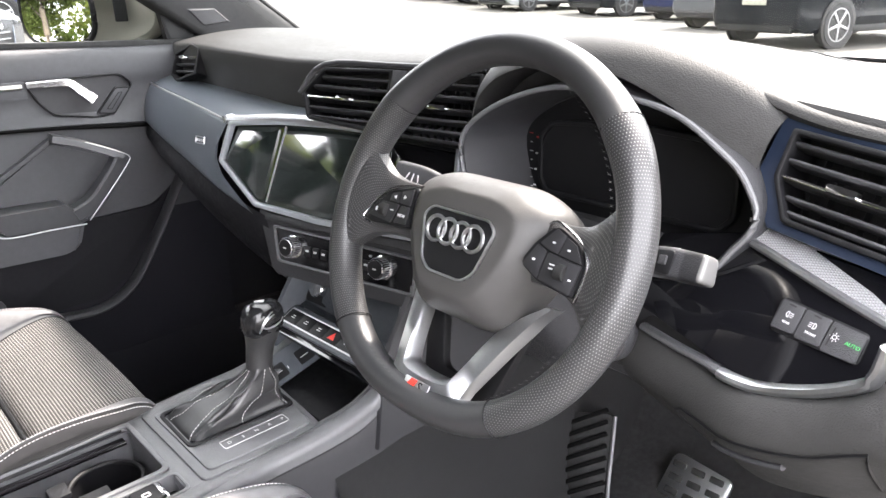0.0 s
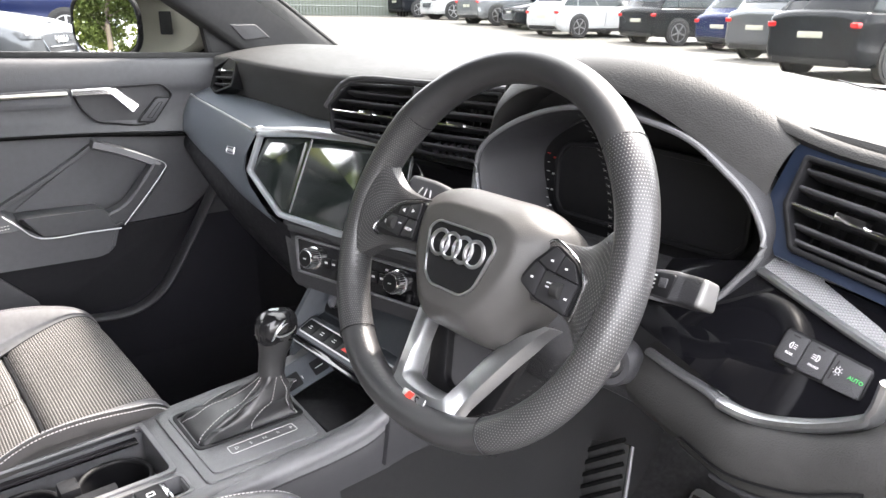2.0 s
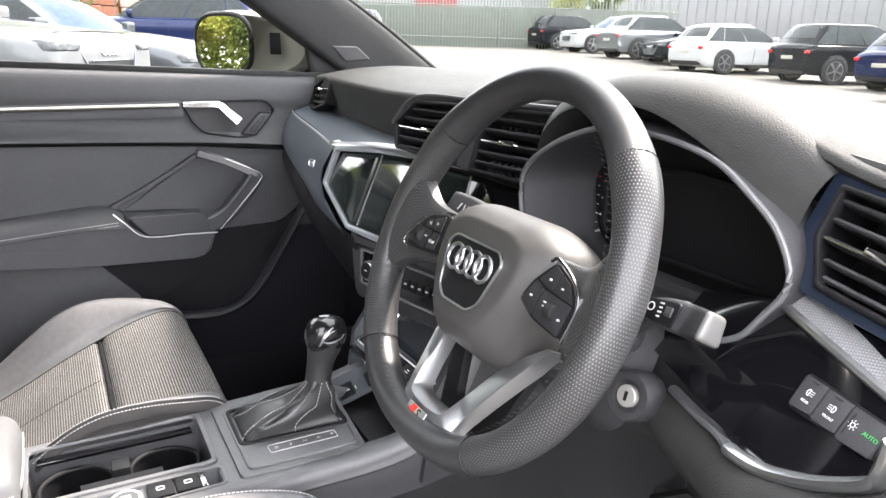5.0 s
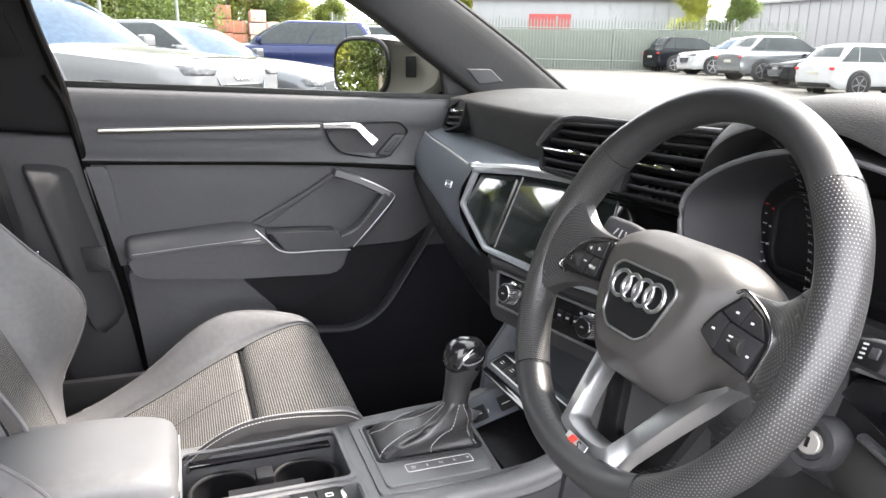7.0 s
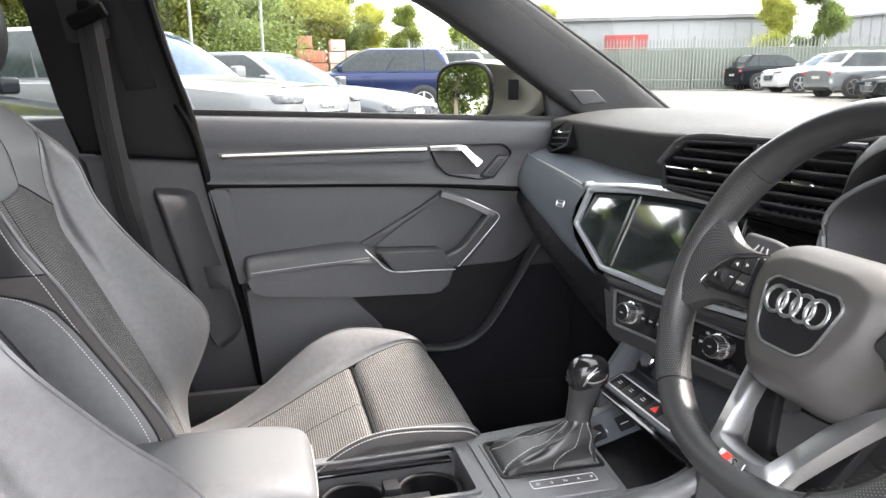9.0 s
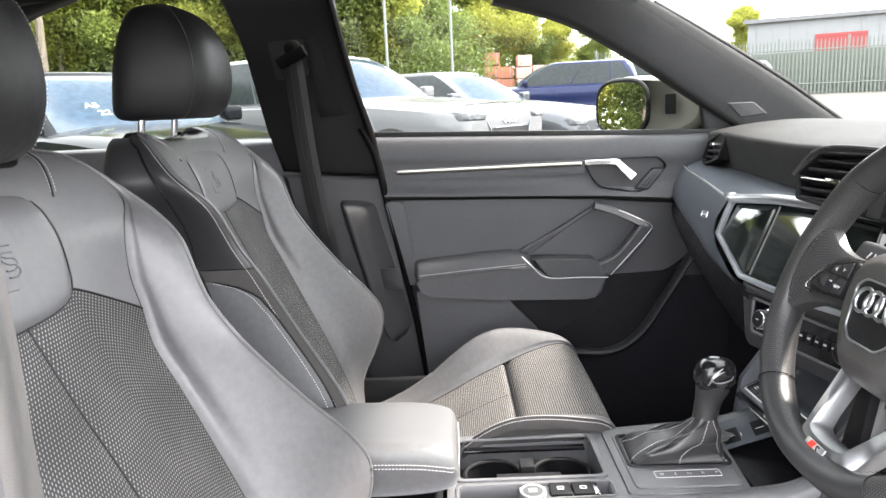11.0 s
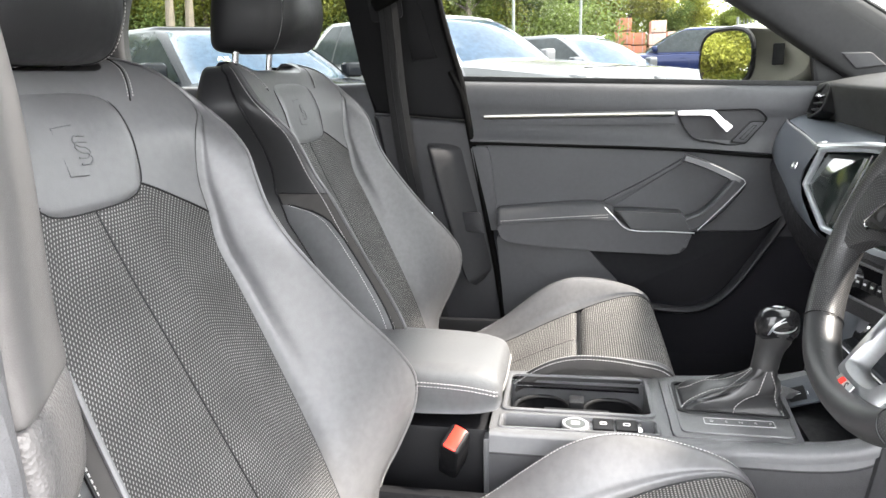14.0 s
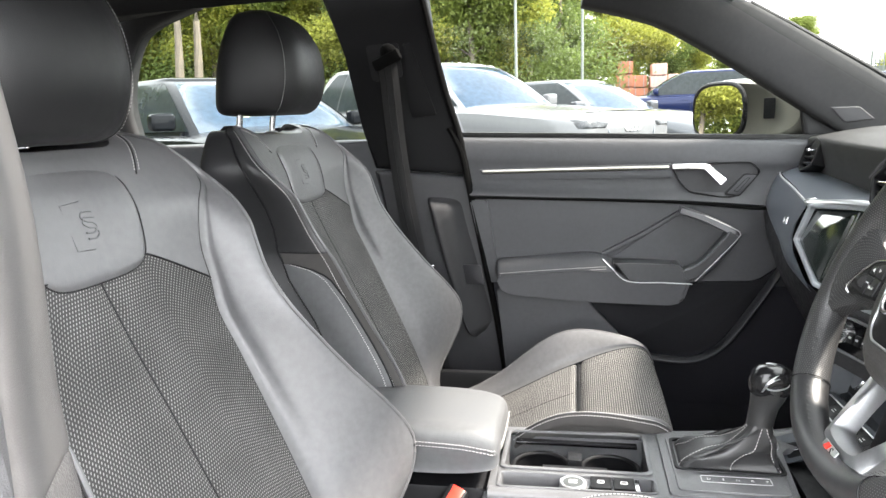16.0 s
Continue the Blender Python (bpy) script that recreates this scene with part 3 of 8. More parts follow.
for k in range(3):
    part("marking", box(0.0015, 0.009, 0.0006, 0, m @ at(L * 0.45 + 0.008 * k, 0.0, -0.0152) @ pose(0, 0, 0, 0, 0, 20 * (k - 1))), INK, st2)
ign = thing("ignition_lock", "round ignition lock with a bright key slot plate", "ignition lock", frame_m((0.468, 0.086, 0.808), (1, 0.15, 0), (0, 0.3, 1)))
part("lock_ring", lathe([(0.024, -0.03), (0.024, -0.004), (0.022, 0.0), (0.016, 0.0), (0.014, -0.004)], 32), DASH_DARK, ign)
part("lock_face", lathe([(0.0105, -0.004), (0.0105, 0.001), (0.0095, 0.002)], 28), mat("lock_nickel", (0.36, 0.35, 0.33), 0.45, 0.3, vary=0.05), ign, "bright lock face")
part("key_slot", box(0.003, 0.009, 0.002, 0.0004, at(0, 0, 0.0022)), BLACK, ign)


# ---------------------------------------------------------------- dashboard
dash = thing("dashboard", "dark grey grained dashboard spanning the car under the windscreen", "dashboard")
# soft top: rows along x, each from the lower lip over the edge and back to the windscreen
TOP = []
for x, lip, edge, mid, back in (
        (-0.775, (0.215, 0.985), (0.215, 1.036), (0.34, 1.052), (0.545, 1.046)),
        (-0.700, (0.200, 0.968), (0.190, 1.038), (0.34, 1.060), (0.555, 1.048)),
        (-0.593, (0.190, 0.966), (0.174, 1.043), (0.34, 1.066), (0.575, 1.048)),
        (-0.450, (0.176, 0.967), (0.158, 1.042), (0.34, 1.069), (0.590, 1.046)),
        (-0.300, (0.160, 0.967), (0.146, 1.041), (0.34, 1.070), (0.600, 1.044)),
        (-0.150, (0.146, 0.966), (0.139, 1.041), (0.34, 1.071), (0.605, 1.042)),
        (0.000, (0.175, 0.966), (0.148, 1.046), (0.34, 1.072), (0.605, 1.040)),
        (0.150, (0.205, 0.970), (0.168, 1.052), (0.34, 1.074), (0.600, 1.038)),
        (0.240, (0.215, 0.990), (0.180, 1.062), (0.33, 1.078), (0.595, 1.036)),
        (0.320, (0.215, 1.020), (0.175, 1.084), (0.33, 1.084), (0.590, 1.034)),
        (0.400, (0.215, 1.030), (0.170, 1.090), (0.33, 1.084), (0.585, 1.034)),
        (0.480, (0.215, 1.015), (0.168, 1.080), (0.33, 1.078), (0.575, 1.034)),
        (0.560, (0.215, 0.990), (0.166, 1.050), (0.33, 1.066), (0.565, 1.036)),
        (0.640, (0.200, 0.985), (0.150, 1.034), (0.32, 1.056), (0.550, 1.038)),
        (0.780, (0.190, 0.980), (0.130, 1.026), (0.31, 1.046), (0.520, 1.040))):
    arc = [(x, *lip), (x, lip[0] * 0.4 + edge[0] * 0.6 - 0.001, lip[1] * 0.4 + edge[1] * 0.6), (x, edge[0], edge[1] - 0.006), (x, edge[0] + 0.002, edge[1] - 0.001), (x, edge[0] + 0.007, edge[1] + 0.002)]
    for k in range(1, 5):
        q = k / 4
        arc.append((x, edge[0] + 0.007 + (mid[0] - edge[0] - 0.007) * q, edge[1] + 0.002 + (mid[1] - edge[1] - 0.002) * (1 - (1 - q) ** 1.6)))
    arc += [(x, (mid[0] + back[0]) / 2, mid[1] * 0.6 + back[1] * 0.4), (x, *back)]
    TOP.append(arc)
part("top_pad", grid(smooth_grid(TOP, 5, 1), uv=True), DASH, dash, "grained grey top pad", angle=60)
# instrument hood: from the lip over the cluster up to the crest
HL = [(0.222, 0.150, 0.985), (0.238, 0.145, 1.018), (0.272, 0.140, 1.044), (0.320, 0.136, 1.060), (0.372, 0.134, 1.066), (0.425, 0.134, 1.060), (0.482, 0.138, 1.038), (0.530, 0.142, 1.010), (0.570, 0.152, 0.986)]
HU = [(0.205, 0.180, 1.010), (0.222, 0.182, 1.045), (0.262, 0.180, 1.074), (0.315, 0.176, 1.089), (0.375, 0.174, 1.095), (0.445, 0.172, 1.090), (0.512, 0.170, 1.072), (0.556, 0.170, 1.052), (0.583, 0.170, 1.034)]
rows = []
for a, b in zip(HL, HU):
    a, b = Vector(a), Vector(b)
    rows.append([a + Vector((0, 0.05, -0.002)), a, a + (b - a) * 0.12 + Vector((0, -0.006, 0.004)), a + (b - a) * 0.55 + Vector((0, -0.008, 0.006)), b, b + Vector((0, 0.05, 0.002)), b + Vector((0, 0.14, -0.012))])
part("instrument_hood", grid(smooth_grid(rows, 5, 3), uv=True), DASH, dash, "grained instrument hood", angle=60)
part("seam", tube(crom([(0.583, 0.168, 1.034), (0.60, 0.20, 1.0445), (0.612, 0.26, 1.0535), (0.585, 0.34, 1.0605), (0.50, 0.42, 1.066)], 6), 0.0010, 6), BLACK, dash)
part("defroster_grille", box(1.30, 0.030, 0.006, 0.002, at(0.0, 0.560, 1.048)), BLACK, dash, "black defroster grille")
part("speaker_slot", prism(round_poly([(-0.034, -0.002), (-0.012, -0.014), (0.06, -0.014), (0.06, 0.014), (-0.010, 0.014)], 0.008), 0.005, frame_m((0.690, 0.176, 1.0445), (1, -0.1, -0.07), (0, 1, 0.14))), BLACK, dash, "small black speaker grille")
for k in range(4):
    part("grille_bar", box(0.070, 0.0028, 0.004, 0.001, frame_m((0.705, 0.167 + 0.006 * k, 1.0482 + 0.0009 * k), (1, -0.1, -0.07), (0, 1, 0.14))), DASH, dash)
# ledge between pad and trim, and the grey trim panel on the passenger side
rows = []
for x, a, b in ((-0.775, (0.16, 0.955), (0.225, 0.985)), (-0.66, (0.130, 0.959), (0.196, 0.969)), (-0.45, (0.100, 0.953), (0.178, 0.968)), (-0.255, (0.072, 0.947), (0.156, 0.968)), (-0.14, (0.100, 0.958), (0.146, 0.968)), (0.0, (0.133, 0.962), (0.18, 0.968)), (0.19, (0.178, 0.966), (0.23, 0.972))):
    rows.append([(x, b[0] + 0.01, b[1]), (x, (a[0] + b[0]) / 2, (a[1] + b[1]) / 2 + 0.002), (x, *a)])
part("trim_ledge", grid(smooth_grid(rows, 4, 2)), SILVER, dash, "blue-grey painted ledge", angle=60)
rows = []
for x, t, b in ((-0.778, (0.160, 0.955), (0.130, 0.893)), (-0.74, (0.145, 0.957), (0.116, 0.886)), (-0.60, (0.118, 0.958), (0.092, 0.870)), (-0.42, (0.094, 0.952), (0.066, 0.852)), (-0.285, (0.073, 0.945), (0.045, 0.838))):
    rows.append([(x, *t), (x, t[0] - 0.006, t[1] - 0.006), (x, (t[0] + b[0]) / 2 - 0.006, (t[1] + b[1]) / 2), (x, b[0], b[1]), (x, b[0] + 0.012, b[1] - 0.008)])
rows.append([(-0.252, 0.066, 0.946), (-0.253, 0.064, 0.940), (-0.278, 0.048, 0.880), (-0.200, 0.060, 0.806), (-0.195, 0.072, 0.800)])
part("trim_panel", grid(smooth_grid(rows, 4, 3)), SILVER, dash, "blue-grey painted trim panel", angle=60)
part("trim_edge", tube(crom([(-0.77, 0.152, 0.957), (-0.60, 0.112, 0.959), (-0.42, 0.088, 0.953), (-0.27, 0.066, 0.947)], 5), 0.0022, 8), ALU, dash, "thin metal edge")
plq = frame_m((-0.340, 0.0555, 0.9030), (0.97, -0.155, 0.10), (0, 0.25, 1))
part("trim_plate", prism(round_poly([(-0.026, -0.0065), (0.026, -0.0065), (0.026, 0.0065), (-0.026, 0.0065)], 0.002), 0.0016, plq, 0.0005, hole=[(x * 0.94, y * 0.74) for x, y in round_poly([(-0.026, -0.0065), (0.026, -0.0065), (0.026, 0.0065), (-0.026, 0.0065)], 0.002)]), ALU, dash, "small chrome plate with unreadable marks")
for k in range(4):
    part("marking", box(0.007, 0.0045, 0.001, 0, plq @ at(-0.0165 + 0.011 * k, 0.0, 0.0006)), KNOB_METAL, dash)
band = crom([(-0.262, 0.066, 0.9505), (-0.245, 0.071, 0.9495), (-0.14, 0.098, 0.9600), (0.0, 0.131, 0.9635), (0.11, 0.157, 0.9650), (0.195, 0.178, 0.9670)], 5)
part("metal_band", grid([[Vector(p) + Vector((0, 0.014, 0.0030)), Vector(p) + Vector((0, 0.002, 0.0022)), Vector(p) + Vector((0, -0.003, -0.003)), Vector(p) + Vector((0, -0.002, -0.010))] for p in band]), ALU, dash, "satin metal band under the centre vents", angle=50)
# lower dashboard under the trim: rolls under to the footwell
rows = []
for x, p in ((-0.778, [(0.135, 0.885), (0.125, 0.85), (0.17, 0.80), (0.24, 0.74), (0.33, 0.66)]), (-0.60, [(0.098, 0.862), (0.088, 0.83), (0.13, 0.77), (0.21, 0.70), (0.31, 0.62)]),
             (-0.42, [(0.072, 0.844), (0.066, 0.80), (0.10, 0.74), (0.19, 0.67), (0.30, 0.58)]), (-0.27, [(0.052, 0.826), (0.062, 0.775), (0.10, 0.70), (0.18, 0.62), (0.30, 0.52)]),
             (-0.165, [(0.068, 0.803), (0.078, 0.755), (0.105, 0.69), (0.16, 0.60), (0.24, 0.50)])):
    rows.append([(x, *q) for q in p])
# Colour set near black to hold the shade of the footwell.
part("lower_panel", grid(smooth_grid(rows, 4, 4)), SPEAKER_DARK, dash, "lower dash panel darkened for footwell shade", angle=60)

# centre stack plane, turned towards the driver
STACK = frame_m((-0.25, 0.060, 0.880), (0.971, 0.240, 0.0), (0, 0.20, 1))
OUT = [(0.000, 0.066), (-0.023, -0.002), (0.064, -0.066), (0.200, -0.073), (0.440, -0.068), (0.440, 0.076), (0.220, 0.080), (0.112, 0.077)]
screen = thing("touchscreen", "large dark touchscreen switched off in a metal frame", "touchscreen")
part("screen_frame", prism(round_poly(OUT, 0.006), 0.010, STACK @ at(0, 0, -0.004), 0.003, 3, hole=round_poly(inset(OUT, 0.0085), 0.005)), mat("frame_silver", (0.46, 0.49, 0.52), 0.36, 0.55, vary=0.05), screen, "satin metal frame")
SCR = STACK @ frame_m((0, 0, -0.006), (1, 0, -0.028), (0, 1, -0.105))
part("bezel", prism(round_poly(inset(OUT, 0.006), 0.005), 0.026, SCR @ at(0, 0, -0.026)), SCREEN, screen, "gloss black bezel")
part("display", prism(round_poly([(0.090, -0.052), (0.308, -0.060), (0.308, 0.068), (0.112, 0.066)], 0.004), 0.002, SCR, 0.0008), SCREEN, screen, "black glass display")
part("display_side", prism([(0.313, -0.058), (0.430, -0.058), (0.430, 0.064), (0.313, 0.066)], 0.003, SCR @ at(0, 0, 0.0), 0.001), GLOSS, screen)
PANE = SCR @ frame_m((0.05, 0, 0.001), (1, 0, -0.05), (0, 1, 0))
part("side_pane", prism(round_poly([(-0.058, 0.000), (0.014, -0.051), (0.026, -0.053), (0.046, 0.062), (-0.038, 0.056)], 0.004), 0.004, PANE, 0.0008), SCREEN, screen, "gloss black side pane")
part("display_divider", tube([tuple(SCR @ Vector(p)) for p in ((0.084, -0.056, 0.000), (0.107, 0.066, 0.000))], 0.0022, 8, flat=0.6), KNOB_METAL, screen, "bright divider beside the display")
# strip and dark band under the screen
part("stack_strip", box(0.36, 0.012, 0.010, 0.003, STACK @ at(0.265, -0.078, -0.004)), DASH_DARK, dash)
part("stack_face", prism(round_poly([(0.058, -0.064), (0.440, -0.072), (0.440, -0.170), (0.100, -0.170)], 0.01), 0.02, STACK @ at(0, 0, -0.030), 0.004), DASH_DARK, dash, "black centre stack face")

ac = thing("climate_panel", "black climate control panel with two metal rotary knobs", "climate panel")
PAN = [(0.098, -0.090), (0.378, -0.094), (0.378, -0.150), (0.112, -0.148)]
part("panel_frame", prism(round_poly(PAN, 0.006), 0.008, STACK @ at(0, 0, -0.012), 0.002, hole=round_poly(inset(PAN, 0.004), 0.004)), CONSOLE, ac, "dark grey frame")
part("panel_face", prism(round_poly(inset(PAN, 0.003), 0.004), 0.005, STACK @ at(0, 0, -0.013)), GLOSS, ac)
for s in (0.142, 0.318):
    kn = part("knob", lathe([(0.0185, -0.006), (0.0185, 0.0), (0.0155, 0.001), (0.0150, 0.016), (0.0135, 0.0185), (0.0125, 0.0185)], 32, STACK @ at(s, -0.119, -0.008)), CHROME, ac, "ribbed metal rotary knob")
    part("knob_face", lathe([(0.0125, 0.0), (0.0125, 0.0008), (0.002, 0.001)], 28, STACK @ at(s, -0.119, 0.0100)), BLACK, kn)
    for k in range(28):
        a = 2 * math.pi * k / 28
        part("rib", box(0.0010, 0.0012, 0.013, 0, STACK @ at(s, -0.119, 0.0005) @ pose(0, 0, 0, 0, 0, math.degrees(a)) @ at(0.0154, 0, 0)), ALU, kn)
    part("marking", box(0.006, 0.002, 0.0006, 0, STACK @ at(s, -0.119, 0.0112)), INK, kn)
for k in range(8):
    key = part("key", box(0.0125, 0.016, 0.004, 0.0012, STACK @ at(0.174 + 0.0165 * k, -0.121, -0.007)), BLACK, ac, "small climate key")
    part("marking", box(0.006, 0.003, 0.0006, 0, STACK @ at(0.174 + 0.0165 * k, -0.120, -0.0048)), INK, key)
for a in (-150, 150):
    part("marking", box(0.005, 0.003, 0.0006, 0, STACK @ at(0.318 + 0.026 * math.cos(radians(a)), -0.119 + 0.026 * math.sin(radians(a)), -0.0075)), INK, ac)
# storage recess, round switch and key row lower down
lower = thing("storage_recess", "dark storage recess with a row of switches below", "storage")
RECESS = mat("recess_plastic", (0.050, 0.057, 0.067), 0.38, bump=0.2, scale=1200, kind="voronoi", vary=0.1)
part("recess_side", prism([(0.105, 0.0), (0.30, -0.10), (0.30, -0.22), (0.03, -0.22), (0.05, -0.08)], 0.010, frame_m((-0.137, 0.0, 0.735), (0, 1, 0), (0, 0, 1)), 0.003), RECESS, lower)
part("recess_side", prism([(0.12, 0.0), (0.30, -0.10), (0.30, -0.22), (0.05, -0.22), (0.07, -0.08)], 0.010, frame_m((0.116, 0.0, 0.735), (0, 1, 0), (0, 0, 1)), 0.003), DASH_DARK, lower)
back = [[(x, y, z) for x in (-0.132, -0.07, 0.0, 0.06, 0.122)] for y, z in ((0.150, 0.745), (0.128, 0.700), (0.108, 0.664), (0.104, 0.655), (0.092, 0.651))]
part("recess_back", grid(smooth_grid(back, 2, 1), thick=0.006), RECESS, lower, "blue-grey sloping back of the recess")
part("recess_floor", box(0.25, 0.20, 0.010, 0.003, at(0.0, 0.17, 0.545)), BLACK, lower)
ROWM = frame_m((-0.002, 0.068, 0.6455), (1, 0.03, 0), (0, 0.90, 0.43))
bar_poly = round_poly([(-0.128, -0.020), (0.122, -0.020), (0.122, 0.022), (-0.128, 0.022)], 0.008)
part("switch_bar", prism(bar_poly, 0.018, ROWM @ at(0, 0, -0.018), 0.003), RECESS, lower)
part("bar_rim", prism(round_poly([(-0.120, -0.014), (0.115, -0.014), (0.115, 0.016), (-0.120, 0.016)], 0.005), 0.0016, ROWM @ at(0, 0, -0.0004), 0.0005, hole=round_poly([(-0.1175, -0.0115), (0.1125, -0.0115), (0.1125, 0.0135), (-0.1175, 0.0135)], 0.004)), KNOB_METAL, lower, "thin satin rim")
part("bar_lip", prism(round_poly([(-0.127, -0.020), (0.121, -0.020), (0.121, -0.032), (-0.127, -0.030)], 0.003), 0.010, ROWM @ at(0, 0, -0.016), 0.002), GLOSS, lower, "gloss black lip")
for k in range(6):
    x = -0.101 + 0.0345 * k
    part("switch_key", prism(round_poly([(x - 0.0165, -0.0110), (x + 0.0165, -0.0110), (x + 0.0165, 0.0130), (x - 0.0165, 0.0130)], 0.002), 0.0014, ROWM @ at(0, 0, -0.0002), 0.0005), BLACK, lower)
    if k != 3:
        for d in (-0.002, 0.002):
            part("marking", box(0.009 - 0.002 * (d > 0), 0.0014, 0.0003, 0, ROWM @ at(x, d + 0.001, 0.0014)), INK, lower)
part("hazard_mark", prism([(-0.0075, -0.005), (0.0075, -0.005), (0, 0.008)], 0.0006, ROWM @ at(0.0025, 0.0, 0.0013)), RED, lower, "red hazard triangle")
rsm = frame_m((-0.098, 0.1165, 0.682), (1, 0.05, 0), (0, 0.5, 0.87))
part("switch_recess", prism(round_poly([(-0.028, -0.026), (0.030, -0.026), (0.030, 0.024), (-0.028, 0.024)], 0.006), 0.002, rsm @ at(0, 0, -0.003), 0.0008), BLACK, lower)
rsw = part("round_switch", lathe([(0.0165, -0.004), (0.0165, 0.009), (0.0145, 0.0115), (0.0125, 0.0115)], 32, rsm), CHROME, lower, "round metal-rimmed switch")
part("switch_face", lathe([(0.0125, 0.010), (0.0120, 0.0108), (0.002, 0.0110)], 28, rsm), BLACK, rsw)
part("lower_tray", box(0.20, 0.13, 0.012, 0.004, at(-0.01, 0.085, 0.543) @ pose(0, 0, 0, 8, 0, 0)), BLACK, lower, "black tray with sockets")
USB = frame_m((-0.078, 0.036, 0.581), (0.86, 0.05, -0.50), (0.10, 0.90, 0.42))
part("socket_panel", prism(round_poly([(-0.030, -0.058), (0.020, -0.062), (0.020, 0.066), (-0.030, 0.066)], 0.004), 0.004, USB @ at(0, 0, -0.004), 0.001), RECESS, lower, "sloping panel with two sockets")
for d in (-0.018, 0.030):
    part("usb_socket", prism(round_poly([(-0.013, d - 0.016), (0.013, d - 0.016), (0.013, d + 0.010), (-0.013, d + 0.010)], 0.003), 0.0008, USB, 0.0003), BLACK, lower, "socket flap")
    part("marking", box(0.0012, 0.014, 0.0003, 0, USB @ at(0.001, d - 0.004, 0.0010)), INK, lower)
    part("marking", box(0.006, 0.0012, 0.0003, 0, USB @ at(0.002, d + 0.013, 0.0004)), INK, lower)


# ---------------------------------------------------------------- air vents
def vent(name, label, m, outline, slats, tab=None, depth=0.05, frame_mat=None, ribs=9, slat_mat=None):
    v = thing(name, label, "air vent")
    o = round_poly(outline, 0.004)
    part("frame", prism(o, 0.010, m @ at(0, 0, -0.006), 0.002, hole=round_poly(inset(outline, 0.005), 0.003)), frame_mat or BLACK, v, "dark vent frame")
    part("duct", prism(round_poly(inset(outline, 0.004), 0.003), 0.004, m @ at(0, 0, -depth)), BLACK, v)
    part("duct_wall", prism(o, depth, m @ at(0, 0, -depth), hole=inset(o, 0.0015)), BLACK, v)
    for x0, x1, h, bright in slats:
        bm = prism(round_poly([(0.0, -0.0016), (0.026, -0.0024), (0.029, 0.0), (0.026, 0.0024), (0.0, 0.0016)], 0.0015), x1 - x0, m @ frame_m((x1, h, -0.0295), (0, 0.10, 1), (0, 1, -0.10)))
        part("slat", bm, slat_mat or DASH_DARK, v)
        if bright:
            part("slat_strip", box(x1 - x0, 0.0024, 0.002, 0.0006, m @ at((x0 + x1) / 2, h + 0.0028, 0.0002)), CHROME, v, "chrome slat strip")
    xs0, xs1 = min(p[0] for p in outline), max(p[0] for p in outline)
    hs0, hs1 = min(p[1] for p in outline), max(p[1] for p in outline)
    for k in range(ribs):
        x = xs0 + (xs1 - xs0) * (k + 1.3) / (ribs + 1.3)
        part("rib", box(0.0018, (hs1 - hs0) * 0.80, 0.012, 0, m @ at(x, (hs0 + hs1) / 2, -depth + 0.014)), BLACK, v)
    if tab:
        part("tab", box(0.026, 0.007, 0.012, 0.002, m @ at(tab[0], tab[1] + 0.003, 0.001)), CHROME, v, "chrome adjusting tab")
    return v


CV = frame_m((-0.072, 0.098, 1.002), (0.975, 0.20, 0.0), (0, 0.35, 1))
SL = [(0.016, 0.158, 0.024, 0), (0.008, 0.158, 0.010, 0), (0.004, 0.158, -0.006, 1), (0.010, 0.158, -0.020, 0), (0.014, 0.158, -0.033, 0)]
vent("centre_vent", "black centre air vent with thin slats and chrome tab", CV, [(0.0, 0.002), (0.036, 0.038), (0.160, 0.041), (0.160, -0.044), (0.018, -0.036)], SL, (0.082, -0.006))
SR = [(0.186, 0.296, 0.026, 0), (0.186, 0.296, 0.010, 0), (0.186, 0.296, -0.006, 1), (0.186, 0.296, -0.020, 0), (0.186, 0.296, -0.034, 0)]
vent("centre_vent", "black centre air vent with thin slats and chrome tab", CV, [(0.182, -0.046), (0.182, 0.041), (0.300, 0.043), (0.300, -0.048)], SR, (0.240, -0.006))
part("vent_divider", box(0.024, 0.085, 0.02, 0.003, CV @ at(0.171, -0.002, -0.006)), DASH_DARK, dash, "dark block between the vents")
part("vent_surround", tube([tuple(CV @ Vector(p)) for p in crom([(-0.006, 0.0, 0.0), (0.034, 0.043, 0.0), (0.16, 0.047, 0.0), (0.302, 0.048, 0.0)], 4)], 0.004, 8), DASH_DARK, dash)
part("vent_backing", prism([(-0.004, -0.002), (0.034, 0.043), (0.302, 0.048), (0.302, -0.054), (0.01, -0.042)], 0.004, CV @ at(0, 0, -0.056)), BLACK, dash)
PV = frame_m((-0.660, 0.178, 1.010), (0.97, -0.10, 0.06), (0, 0.25, 1))
vent("side_vent", "small black side air vent with slats by the door", PV, [(-0.036, -0.034), (-0.018, 0.012), (0.070, 0.030), (0.120, 0.022), (0.108, -0.030), (0.0, -0.046)],
     [(0.0, 0.112, 0.014, 0), (-0.020, 0.112, 0.001, 1), (-0.028, 0.108, -0.013, 0), (-0.020, 0.104, -0.027, 0)], (0.03, 0.0), ribs=6)
RV = frame_m((0.588, 0.150, 1.000), (0.975, -0.20, -0.09), (0, 0.42, 1))
RVO = [(0.0, 0.028), (0.002, -0.016), (0.026, -0.050), (0.185, -0.050), (0.185, 0.028)]
